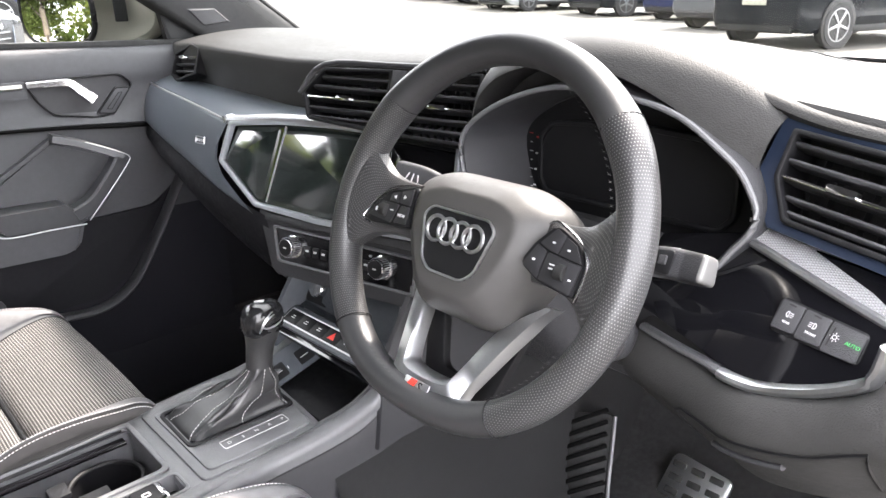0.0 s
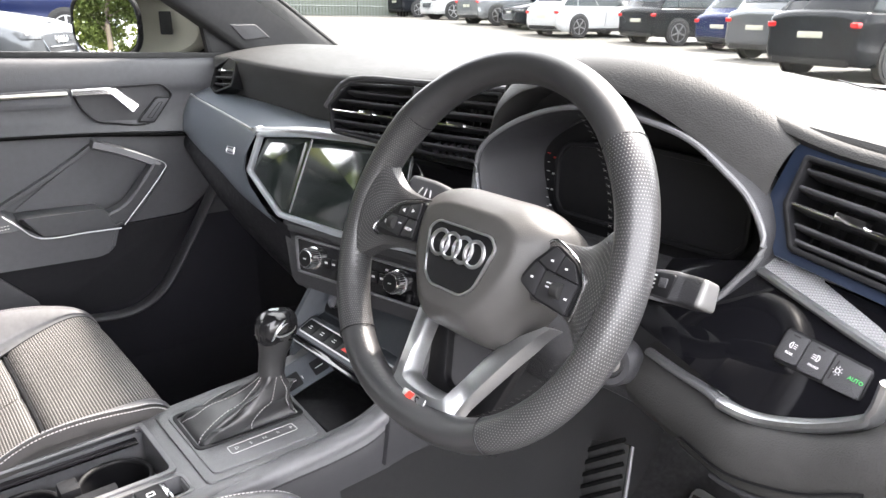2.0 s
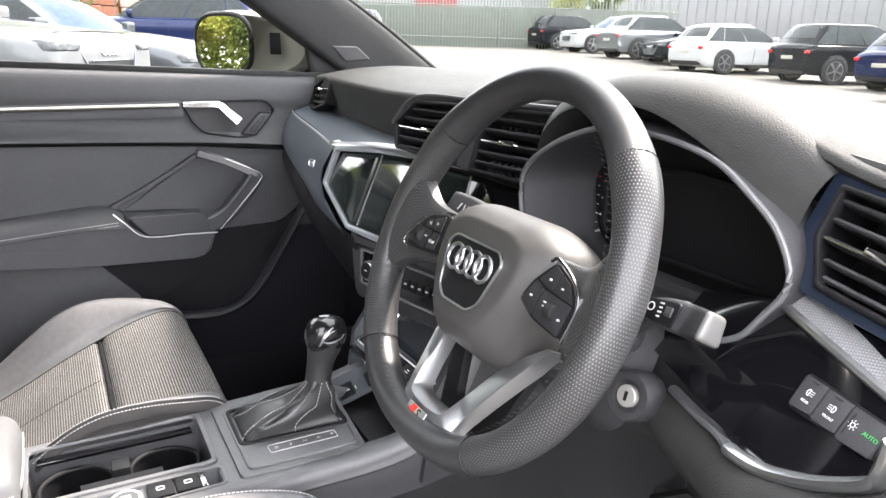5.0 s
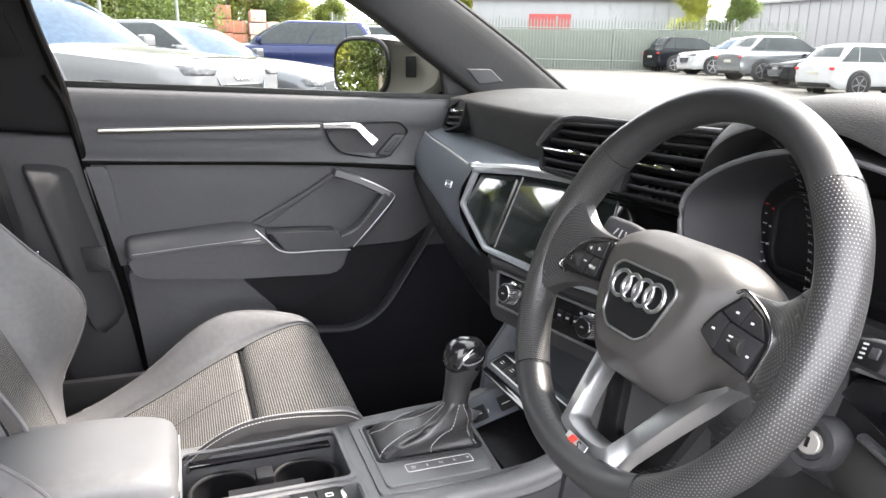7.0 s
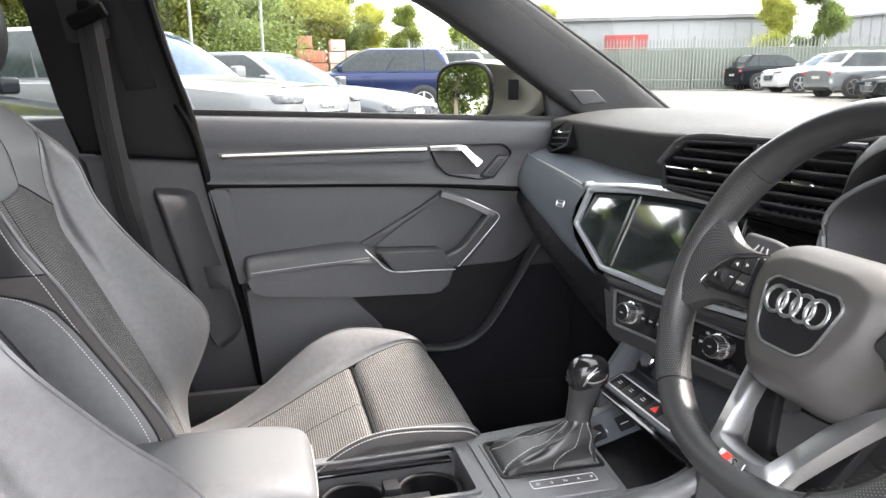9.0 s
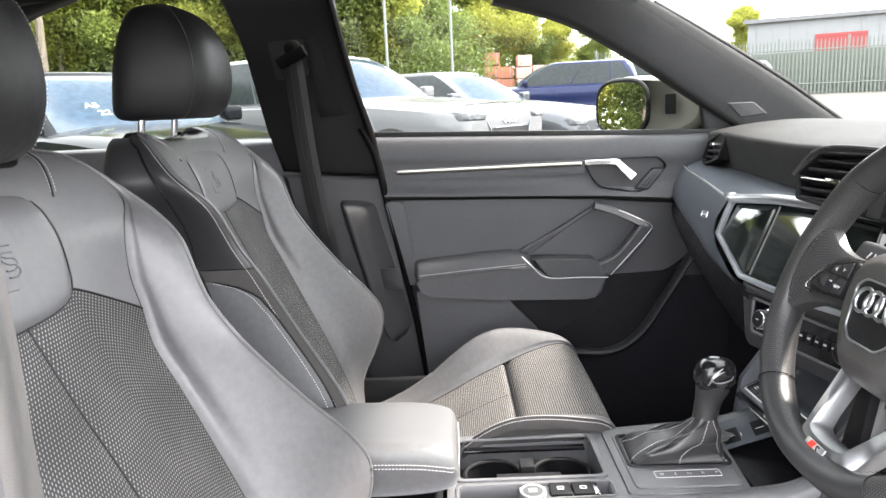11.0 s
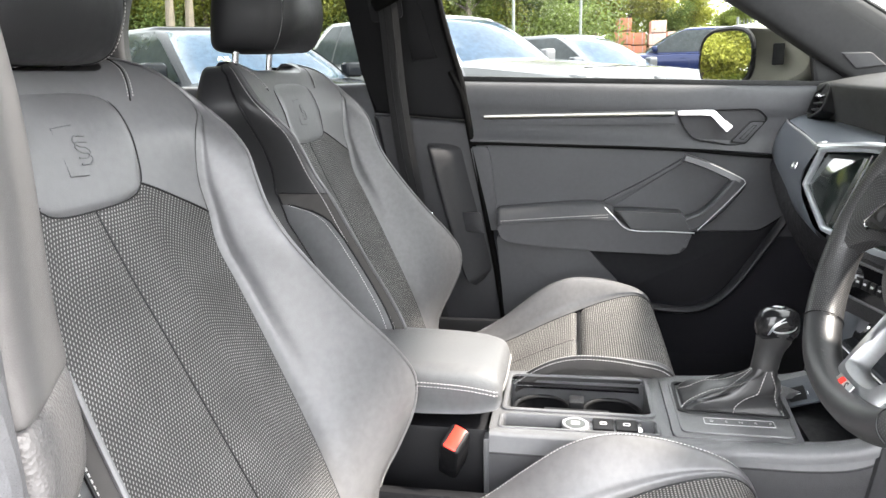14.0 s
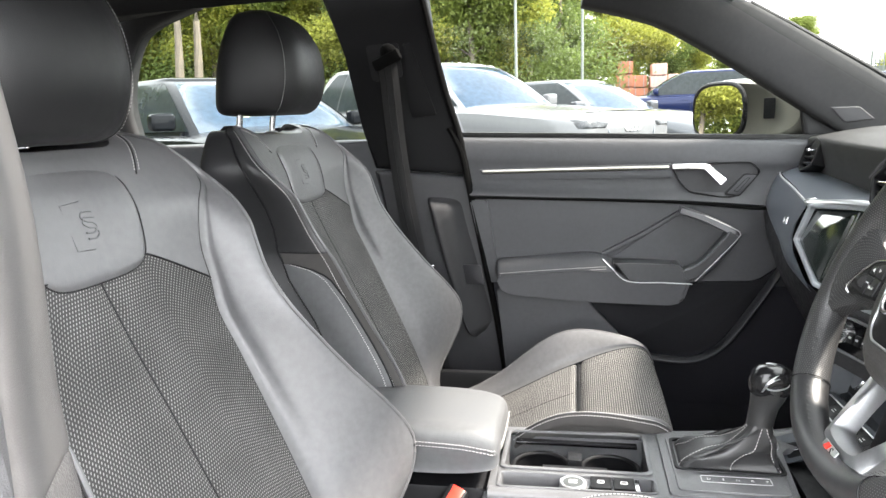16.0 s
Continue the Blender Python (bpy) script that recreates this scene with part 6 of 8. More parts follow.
    part("pad_seam", tube([q + Vector((0, 0.0006, 0)) for q in rim], 0.0010, 6, closed=True), BLACK, s)
    em = frame_m(Vector(pad[12, 12]) + Vector((0.0, 0.0006, 0)), (-1, 0, 0), Vector(pad[18, 12]) - Vector(pad[6, 12]))
    S = [(0.011, 0.012), (-0.004, 0.013), (-0.010, 0.007), (-0.003, 0.001), (0.006, -0.001), (0.011, -0.007), (0.004, -0.013), (-0.010, -0.012)]
    for off in (-0.0032, 0.0032):
        part("embossed_mark", tube([em @ Vector((x * 0.9 + 0.010, y * 0.9 + off, -0.0002)) for x, y in crom(S, 5)], 0.0010, 6), LEATHER_PAD, s, "embossed mark")
    part("embossed_line", tube([em @ Vector(p) for p in ((0.008, 0.027, -0.0002), (-0.022, 0.025, -0.0004), (-0.022, -0.024, -0.0004), (0.004, -0.026, -0.0002))], 0.0008, 6), LEATHER_PAD, s)
    # sides and back: edge, side, rear seam, shell
    rows = []
    for i in range(nr):
        z, ye, hw = zr[i], G[i, -1, 1], G[i, -1, 0]
        yr = min(ye - 0.006, float(np.interp(z, [r[0] for r in REAR], [r[1] for r in REAR])))
        yb = float(np.interp(z, (0.42, 0.70, 1.00, 1.104), (-0.80, -0.885, -0.995, -0.990)))
        yb = min(yb, yr - 0.012)
        half = [(hw, ye), (hw + 0.005, ye * 0.85 + yr * 0.15), (hw + 0.007, ye * 0.6 + yr * 0.4), (hw + 0.006, ye * 0.3 + yr * 0.7), (hw + 0.002, yr), (hw * 0.995, yr * 0.7 + yb * 0.3), (hw * 0.97, yr * 0.3 + yb * 0.7), (hw * 0.85, yb), (hw * 0.4, yb - 0.010)]
        rows.append([(x, y, z) for x, y in half] + [(0, yb - 0.012, z)] + [(-x, y, z) for x, y in half[::-1]])
    K = np.array(rows)
    K = np.swapaxes(crom(np.swapaxes(K, 0, 1), 2), 0, 1)
    nk = K.shape[1]
    for row in K[:, 8:nk - 8]:
        for q in row:
            q[2] = min(q[2], dip(q[0]) - 0.004)
    part("back_shell", grid(K[:, 8:nk - 8]), LEATHER_SHADED, s, "black seat back shell", angle=70)
    zs = row_of(0.885)
    for sgn in (1, -1):
        side = K[:, :9] if sgn > 0 else K[:, ::-1][:, :9]
        push = lambda q, d: Vector(q) + Vector((sgn * d, 0, 0))
        part("side_upper", grid(side[zs:]), LEATHER_SHADED, s, "leather upper side darkened for shade", angle=70)
        part("suede_strip", grid(side[:zs + 1]), SUEDE, s, "dark suede side strip", angle=70)
        part("cross_seam", tube([push(q, 0.0006) for q in side[zs]], 0.0011, 6), BLACK, s)
        part("rear_piping", tube([push(q, 0.0012) for q in side[:, 8]], 0.0022, 6), BLACK, s)
        part("piping", tube([Vector(q) for q in side[2:, 0]], 0.0028, 8), LEATHER, s, "rolled leather edge")
        part("stitching", stitches([push(q, 0.0014) for q in side[2:-2, 2]], 0.0044, 0.0030, 0.0012), THREAD, s, "pale edge stitching")
        col = 2 if sgn < 0 else nc - 3
        part("stitching", stitches([Vector(q) + Vector((sgn * 0.0008, 0.0014, 0)) for q in G[3:-2, col]], 0.0044, 0.0030, 0.0012), THREAD, s, "pale edge stitching")
        # leather side panel inside the suede, its front edge curving back at the top
        rws, edge = [], []
        for z in np.linspace(0.44, 0.862, 48):
            f = float(np.interp(z, (0.44, 0.66, 0.75, 0.807, 0.835, 0.848, 0.857, 0.862), (0.30, 0.26, 0.24, 0.26, 0.32, 0.44, 0.62, 0.88)))
            row = []
            for q in np.linspace(f, 1.0, 8):
                j = q * 8
                lo = [np.interp(z, zr, side[:, int(math.floor(j)), a]) for a in range(3)]
                hi = [np.interp(z, zr, side[:, min(8, int(math.floor(j)) + 1), a]) for a in range(3)]
                m = Vector(lo).lerp(Vector(hi), j - math.floor(j))
                row.append(m + Vector((sgn * (0.0045 * math.sin(math.pi * min(1, (q - f) / (1 - f) * 0.8 + 0.12)) + 0.0005), 0, 0)))
            rws.append(row)
            edge.append(row[0])
        part("side_panel", grid(rws), LEATHER_PAD, s, "dark leather side panel", angle=70)
        part("panel_piping", tube([push(q, 0.0010) for q in edge], 0.0018, 6), BLACK, s)
        part("stitching", stitches([push(r[1], 0.0014) for r in rws], 0.0040, 0.0030, 0.0011), THREAD, s, "pale panel stitching")
        # double seam over the shoulder
        for d in (0.0, 0.008):
            part("shoulder_stitching", stitches([on_front(sgn * (0.150 + d - (1.102 - z) * 0.7), z, 0.0014) for z in np.linspace(1.060, 1.102, 12)], 0.0040, 0.0030, 0.0009), THREAD, s)
        part("shoulder_seam", tube([on_front(sgn * (0.154 - (1.102 - z) * 0.7), z, 0.0003) for z in np.linspace(1.055, 1.103, 12)], 0.0011, 6), BLACK, s)
    # headrest on two chrome posts
    hr = []
    for z, yf, yb, hw in ((1.132, -0.885, -1.005, 0.074), (1.136, -0.872, -1.018, 0.104), (1.150, -0.856, -1.026, 0.117), (1.185, -0.842, -1.022, 0.123), (1.225, -0.840, -1.016, 0.122), (1.265, -0.848, -1.006, 0.116), (1.300, -0.868, -0.992, 0.104), (1.322, -0.892, -0.978, 0.086), (1.332, -0.915, -0.958, 0.052)):
        ym, d = (yf + yb) / 2, (yf - yb) / 2
        hr.append([(0.93 * hw * math.copysign(abs(math.cos(a)) ** 0.55, math.cos(a)), ym + d * math.copysign(abs(math.sin(a)) ** 0.6, math.sin(a)), z - 0.006) for a in np.linspace(0, 2 * math.pi, 37)[:-1]])
    H = smooth_grid(hr, 4, 1)
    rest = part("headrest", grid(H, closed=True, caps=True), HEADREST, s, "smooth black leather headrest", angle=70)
    for col in (4, 14):
        p = [Vector(q) for q in H[1:-1, col]]
        out = [q + (q - Vector((0, -0.95, q.z))).normalized() * 0.0006 for q in p]
        part("headrest_seam", tube(out, 0.0012, 6), BLACK, rest)
        part("headrest_stitching", stitches([q + Vector((-0.004 if col > 9 else 0.004, 0.0008, 0)) for q in out], 0.0034, 0.003, 0.0007), mat("dark_thread", (0.32, 0.32, 0.32), 0.7, vary=0.1) if "dark_thread" not in bpy.data.materials else bpy.data.materials["dark_thread"], rest)
    for x in (-0.078, 0.078):
        part("headrest_post", tube([(x, -0.975, 1.06), (x, -0.973, 1.10), (x, -0.967, 1.14)], 0.0062, 14), CHROME, s, "chrome headrest post")
        part("post_collar", lathe([(0.016, 0), (0.017, 0.004), (0.010, 0.008)], 20, at(x, -0.975, 1.086)), BLACK, s)
    # cushion
    C = smooth_grid([[(x, y, z) for x, z in front_row(c, e, hw, cw)] for y, c, e, hw, cw in CUSH], 4, 4)
    yc = C[:, nc // 2, 1]
    split = min(range(C.shape[0]), key=lambda i: abs(yc[i] + 0.322))
    part("cushion_bolster", grid(C[:, :c0 + 1]), LEATHER, s, "grey leather cushion bolster", angle=70)
    part("cushion_bolster", grid(C[:, c1:]), LEATHER, s, "grey leather cushion bolster", angle=70)
    A = C[:split + 1, c0:c1 + 1].copy()
    B = C[split:, c0:c1 + 1].copy()
    A[-1, :, 2] -= 0.008
    A[-1, :, 1] -= 0.002
    B[0, :, 2] -= 0.008
    B[0, :, 1] += 0.002
    A[:, 8, 2] -= 0.003
    part("cushion_cloth", grid(A, uv=True), CLOTH_FINE, s, "ribbed cloth cushion panel", angle=70)
    part("thigh_support", grid(B, uv=True), CLOTH_FINE, s, "ribbed cloth thigh support", angle=70)
    part("split_gap", tube([Vector(p) + Vector((0, 0, -0.005)) for p in C[split, c0:c1 + 1]], 0.0030, 6), BLACK, s)
    part("centre_seam", tube([Vector(p) + Vector((0, 0, 0.0002)) for p in A[8:-1, 8]], 0.0009, 6), SUEDE, s)
    for col in (c0, c1):
        part("seam", tube([Vector(p) for p in C[:-6, col]], 0.0014, 6), BLACK, s)
    rows = []
    for y, c, e, hw, cw in CUSH:
        low = min(e - 0.02, 0.40)
        half = [(hw, e), (hw + 0.002, e - 0.010), (hw + 0.002, e - 0.022), (hw - 0.002, e - 0.036), (hw * 0.99, min(e - 0.045, 0.46)), (hw * 0.93, low)]
        rows.append([(-x, y, z) for x, z in half] + [(0, y, low - 0.02)] + [(x, y, z) for x, z in half[::-1]])
    D = smooth_grid(rows, 4, 2)
    nd = D.shape[1]
    part("cushion_base", grid(D[:, 6:nd - 6]), LEATHER_SHADED, s, "dark leather cushion side", angle=70)
    for sgn in (-1, 1):
        e = D[:, :7] if sgn < 0 else D[:, ::-1][:, :7]
        part("suede_band", grid(e), SUEDE, s, "dark suede cushion band", angle=70)
        part("cushion_piping", tube([Vector(q) for q in e[2:-6, 0]], 0.0016, 6), LEATHER_SHADED, s)
        part("stitching", stitches([Vector(q) + Vector((sgn * 0.0014, 0, 0.0006)) for q in e[4:-8, 1]], 0.0044, 0.0030, 0.0012), THREAD, s, "pale edge stitching")
        part("stitching", stitches([Vector(p) + Vector((0, 0, 0.0016)) for p in C[4:-10, 2 if sgn < 0 else nc - 3]], 0.0044, 0.0030, 0.0012), THREAD, s, "pale edge stitching")
    for sgn in (-1, 1):
        part("seat_rail", box(0.04, 0.62, 0.10, 0.01, at(sgn * 0.19, -0.42, 0.345)), BLACK, s)
        part("hinge_cover", box(0.060, 0.12, 0.080, 0.028, at(sgn * 0.180, -0.645, 0.398) @ pose(0, 0, 0, -25, 0, 0), 4), LEATHER_SHADED, s, "padded leather corner by the hinge")
        part("side_cover", box(0.02, 0.34, 0.12, 0.008, at(sgn * 0.25, -0.56, 0.44)), BLACK, s)
    return s


seat_p = build_seat("dark grey leather and cloth front passenger sports seat")
seat_p.matrix_world = at(-0.340, 0.0, 0.0)
seat_d = copy_thing(seat_p, at(0.405, 0.050, 0.0))
for o in seat_d.children:                             # the driver's headrest is pushed further down
    if o.name.startswith("headrest"):
        o.location = (0, -0.011, -0.032) if "post" not in o.name else (0, -0.02, -0.010)
tagged(seat_d, "dark grey leather and cloth front driver sports seat")


# ---------------------------------------------------------------- body shell round the cabin
def shell(name, bm, material, label, category, **k):
    return solo(name, bm, material, label, category, kind="structure", **k)


shell("floor", grid(smooth_grid([[(x, y, z) for x in (-0.74, -0.40, -0.14, 0.14, 0.40, 0.80)] for y, z in ((-2.2, 0.24), (-1.1, 0.24), (-0.4, 0.23), (0.3, 0.23), (0.62, 0.26), (0.80, 0.45), (0.84, 0.95))], 3, 2), thick=0.02), CARPET, "black carpeted car floor", "floor")
mats = solo("floor_mat", prism(round_poly([(0.20, -0.25), (0.62, -0.25), (0.62, 0.36), (0.50, 0.44), (0.26, 0.44), (0.20, 0.30)], 0.05), 0.008, at(0, 0, 0.250), 0.003), mat("mat_textile", (0.040, 0.040, 0.042), 0.9, bump=0.6, scale=500, vary=0.25, spec=0.1), "black textile floor mat in the driver footwell", "floor mat")
part("mat_edge", tube([(x, y, 0.259) for x, y in round_poly([(0.205, -0.245), (0.615, -0.245), (0.615, 0.355), (0.498, 0.435), (0.262, 0.435), (0.205, 0.298)], 0.05)], 0.004, 6, closed=True), RUBBER, mats)
TUNNEL = mat("tunnel_lining", (0.034, 0.034, 0.035), 0.75, bump=0.5, scale=700, vary=0.2, spec=0.25)
shell("tunnel_side", grid(smooth_grid([[(0.114 + d, y, z) for d, z in ((0.0, zt), (0.010, zt - 0.03), (0.028, 0.42), (0.050, 0.30), (0.085, 0.235))] for y, zt in ((-0.02, 0.50), (0.06, 0.515), (0.12, 0.545), (0.20, 0.58), (0.35, 0.60), (0.55, 0.62), (0.78, 0.64))], 3, 3), thick=0.008), TUNNEL, "dark grey lining of the centre tunnel in the footwell", "tunnel lining")
rest_m = frame_m((0.186, 0.475, 0.315), (0.10, 0.03, 0.018), (-0.012, 0.070, 0.140))
foot = solo("foot_rest", prism(round_poly([(-0.050, -0.115), (0.046, -0.110), (0.056, 0.085), (-0.044, 0.080)], 0.012), 0.014, rest_m @ at(0, 0, -0.008), 0.004), RUBBER, "ribbed black rubber foot rest beside the tunnel", "foot rest")
for k in range(9):
    part("rib", box(0.094, 0.0085, 0.006, 0.0025, rest_m @ at(0.003, -0.098 + 0.0215 * k, 0.008) @ pose(0, 0, 0, 0, 0, 24)), SEAL, foot)
part("rest_edge", tube([rest_m @ Vector(p) for p in ((0.050, -0.112, 0.008), (0.054, -0.02, 0.009), (0.060, 0.082, 0.008))], 0.0035, 8), CONSOLE, foot, "pale edge")
# roof, side rail, pillars
rf = []
for x, zz in ((-0.66, 1.40), (-0.60, 1.46), (-0.30, 1.50), (0.0, 1.51), (0.30, 1.50), (0.56, 1.465), (0.66, 1.42)):
    rf.append([(x, y, zz + d) for y, d in ((0.08, -0.06), (-0.15, -0.02), (-0.6, 0.0), (-1.2, 0.0), (-1.9, -0.03), (-2.3, -0.10))])
shell("ceiling", grid(smooth_grid(rf, 3, 3), thick=0.03), HEADLINER, "dark grey headliner and roof", "ceiling")


def sweep(pts, w, t, face=(1, 0, 0)):
    """A trim strip of width w and depth t along pts, its broad side facing face."""
    P = crom(pts, 5)
    rows = []
    f = Vector(face)
    for i, p in enumerate(P):
        d = Vector(P[min(i + 1, len(P) - 1)] - P[max(i - 1, 0)]).normalized()
        s = d.cross(f).normalized()
        n = s.cross(d).normalized()
        if n.dot(f) < 0:
            n = -n
        k = w[0] + (w[1] - w[0]) * i / (len(P) - 1) if isinstance(w, tuple) else w
        p = Vector(p)
        rows.append([p - s * k - n * t, p - s * k * 0.98 - n * t * 0.3, p - s * k * 0.80, p + n * 0.004, p + s * k * 0.80, p + s * k * 0.98 - n * t * 0.3, p + s * k - n * t])
    return grid(smooth_grid(rows, 1, 2), closed=True, caps=True)


ap = thing("windscreen_pillar", "dark grey trimmed windscreen pillar with a small speaker cover", "pillar", kind="structure")
trim_bm = sweep([(-0.765, 0.560, 0.935), (-0.745, 0.420, 1.030), (-0.735, 0.330, 1.095), (-0.715, 0.180, 1.190), (-0.690, 0.020, 1.285), (-0.668, -0.130, 1.360), (-0.655, -0.30, 1.405)], (0.085, 0.058), 0.05)
part("speaker_cover", drape(trim_bm, patch([(-0.5, 0.232, 1.108), (-0.5, 0.303, 1.107), (-0.5, 0.344, 1.074), (-0.5, 0.273, 1.066)], 12, 9), (-1, 0, 0), 0.0028), DASH_DARK, ap, "small dark speaker cover")
part("pillar_trim", trim_bm, HEADLINER, ap, "dark grey pillar trim", angle=50)
part("screen_edge", tube(crom([(-0.770, 0.600, 1.005), (-0.758, 0.465, 1.098), (-0.748, 0.372, 1.160), (-0.728, 0.218, 1.250), (-0.703, 0.055, 1.340)], 5), 0.006, 8), RUBBER, ap, "black windscreen edge")
part("quarter_trim", prism(round_poly([(0.185, 1.125), (0.20, 1.035), (0.40, 1.030), (0.40, 1.06)], 0.01), 0.02, frame_m((-0.775, 0, 0), (0, 1, 0), (0, 0, 1)), 0.004), BLACK, ap)
ap2 = thing("windscreen_pillar", "dark grey trimmed windscreen pillar beside the driver", "pillar", kind="structure")
part("pillar_trim", sweep([(0.765, 0.500, 1.040), (0.755, 0.400, 1.12), (0.735, 0.240, 1.225), (0.710, 0.080, 1.32), (0.688, -0.080, 1.39), (0.675, -0.25, 1.43)], (0.06, 0.05), 0.05, (-1, 0, 0)), HEADLINER, ap2, angle=50)
ws = solo("windscreen", grid([[(-0.83, 0.47, 1.03), (-0.35, 0.62, 1.045), (0, 0.635, 1.043), (0.35, 0.62, 1.045), (0.72, 0.56, 1.05)], [(-0.735, -0.08, 1.37), (-0.32, 0.07, 1.42), (0, 0.08, 1.43), (0.32, 0.07, 1.42), (0.66, 0.02, 1.39)]], thick=0.004), WINDOW, "clear windscreen", "windscreen", kind="structure")
ws.visible_shadow = False
shell("scuttle", grid([[(x, y, z) for x in (-0.8, 0, 0.8)] for y, z in ((0.56, 1.035), (0.70, 1.02), (0.80, 0.98), (1.60, 0.90), (1.75, 0.60))], thick=0.01), BEIGE_PAINT, "bronze-silver bonnet", "bonnet")
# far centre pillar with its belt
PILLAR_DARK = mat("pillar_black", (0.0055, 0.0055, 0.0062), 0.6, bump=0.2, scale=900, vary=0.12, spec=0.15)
PILLAR_SOFT = mat("pillar_soft", (0.030, 0.030, 0.032), 0.75, bump=0.3, scale=700, kind="voronoi", vary=0.15, spec=0.25)
bp = thing("centre_pillar", "dark grey centre pillar trim beside the passenger seat", "pillar", kind="structure")
PM = frame_m((-0.790, 0, 0), (0, 1, 0), (0, 0, 1))
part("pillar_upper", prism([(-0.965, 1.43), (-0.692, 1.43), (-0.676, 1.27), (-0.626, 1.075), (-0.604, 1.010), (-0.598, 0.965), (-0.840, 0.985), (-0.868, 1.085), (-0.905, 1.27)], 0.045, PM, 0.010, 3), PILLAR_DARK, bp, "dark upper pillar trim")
part("pillar_lower", prism([(-0.842, 0.982), (-0.600, 0.962), (-0.585, 0.880), (-0.545, 0.680), (-0.518, 0.490), (-0.50, 0.30), (-0.72, 0.30), (-0.78, 0.70)], 0.050, PM, 0.012, 3), DASH_DARK, bp, "grained lower pillar trim")
part("pillar_seal", tube(crom([(-0.742, -0.70, 1.41), (-0.742, -0.655, 1.20), (-0.742, -0.615, 1.06), (-0.740, -0.592, 0.93), (-0.738, -0.550, 0.72), (-0.736, -0.514, 0.50), (-0.736, -0.50, 0.40)], 6), 0.009, 8), SEAL, bp, "black door seal")
part("belt_slot", prism(round_poly([(-0.850, 1.295), (-0.765, 1.300), (-0.755, 1.215), (-0.835, 1.205)], 0.012), 0.004, PM @ at(0, 0, 0.044)), BLACK, bp)
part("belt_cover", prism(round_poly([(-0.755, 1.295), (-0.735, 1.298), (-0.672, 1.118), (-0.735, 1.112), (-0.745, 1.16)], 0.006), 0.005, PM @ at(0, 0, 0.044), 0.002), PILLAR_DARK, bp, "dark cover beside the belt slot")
rows = []
for z, yf, yr, k in ((0.915, -0.614, -0.700, 0.0), (0.903, -0.612, -0.696, 0.3), (0.885, -0.608, -0.690, 1.0), (0.840, -0.598, -0.680, 1.05), (0.745, -0.574, -0.656, 1.05), (0.660, -0.552, -0.632, 1.1), (0.610, -0.541, -0.612, 1.25), (0.585, -0.540, -0.600, 1.3), (0.572, -0.548, -0.590, 0.9), (0.560, -0.552, -0.585, 0.1)):
    rows.append([(-0.744 + k * 0.036 * math.sin(q * math.pi / 2), yf + (yr - yf) * q, z - 0.02 * q * (z < 0.62)) for q in (0, 0.12, 0.3, 0.55, 0.8, 1.0)] + [(-0.748, yr - 0.012, z)])
part("pillar_panel", grid(smooth_grid(rows, 4, 3)), PILLAR_SOFT, bp, "raised grained panel on the pillar", angle=60)
part("pillar_notch", prism(round_poly([(-0.030, 0.022), (0.046, 0.026), (0.056, -0.026), (-0.012, -0.024)], 0.008), 0.004, frame_m((-0.7195, -0.606, 0.714), (0.36, 1, 0), (0, 0, 1)), 0.001), DASH_DARK, bp, "dark notch in the pillar panel")
belt = thing("seat_belt", "black seat belt hanging along the pillar", "seat belt")
rows = []
for y, z, x in ((-0.795, 1.258, -0.728), (-0.787, 1.22, -0.724), (-0.774, 1.05, -0.721), (-0.756, 0.90, -0.718), (-0.738, 0.80, -0.716), (-0.715, 0.66, -0.714), (-0.67, 0.42, -0.712)):
    rows.append([(x, y - 0.024, z - 0.004), (x + 0.002, y - 0.008, z), (x + 0.002, y + 0.008, z), (x, y + 0.024, z + 0.004)])
part("webbing", grid(smooth_grid(rows, 4, 2), thick=0.0015), WEBBING, belt, "black belt webbing", angle=60)
for k in (-0.009, 0.009):
    part("webbing_line", tube([(p[0] + 0.0032, (p[1] + q[1]) / 2 + k, (p[2] + q[2]) / 2) for p, q in ((r[0], r[3]) for r in rows)], 0.0010, 6), BLACK, belt)
part("belt_guide", box(0.020, 0.075, 0.030, 0.008, at(-0.722, -0.790, 1.256) @ pose(0, 0, 0, 25, 0, 0), 3), SEAL, belt, "black belt guide")
part("guide_bolt", lathe([(0.020, 0), (0.020, 0.012), (0.014, 0.016)], 24, frame_m((-0.730, -0.786, 1.276), (0, 1, 0), (0, 0, 1))), SEAL, belt)
part("latch_tongue", box(0.006, 0.030, 0.040, 0.003, at(-0.705, -0.700, 0.72)), CHROME, belt, "steel latch tongue")
# rear door and rear window surround
rd = thing("rear_door", "closed dark rear door behind the passenger seat", "car door", kind="structure")
part("door_card", prism([(-1.75, 1.060), (-0.83, 1.060), (-0.76, 0.85), (-0.70, 0.30), (-1.60, 0.30)], 0.05, frame_m((-0.80, 0, 0), (0, 1, 0), (0, 0, 1)), 0.014, 3), DOOR_PLASTIC, rd, "dark rear door card")
part("window_frame", sweep([(-0.762, -1.56, 1.03), (-0.758, -1.58, 1.20), (-0.745, -1.50, 1.38), (-0.70, -1.30, 1.45)], 0.045, 0.04), HEADLINER, rd, angle=50)
part("rear_strip", box(0.006, 0.50, 0.008, 0.002, at(-0.748, -1.20, 0.985)), ALU, rd, "thin metal strip")
g = part("rear_glass", grid([[(-0.745, -1.50, 1.42), (-0.745, -0.92, 1.42)], [(-0.785, -1.55, 1.05), (-0.785, -0.86, 1.05)]], thick=0.003), glass_pane("tinted_glass", (0.55, 0.58, 0.56), 0.02), rd, "tinted rear window")
g.visible_shadow = False
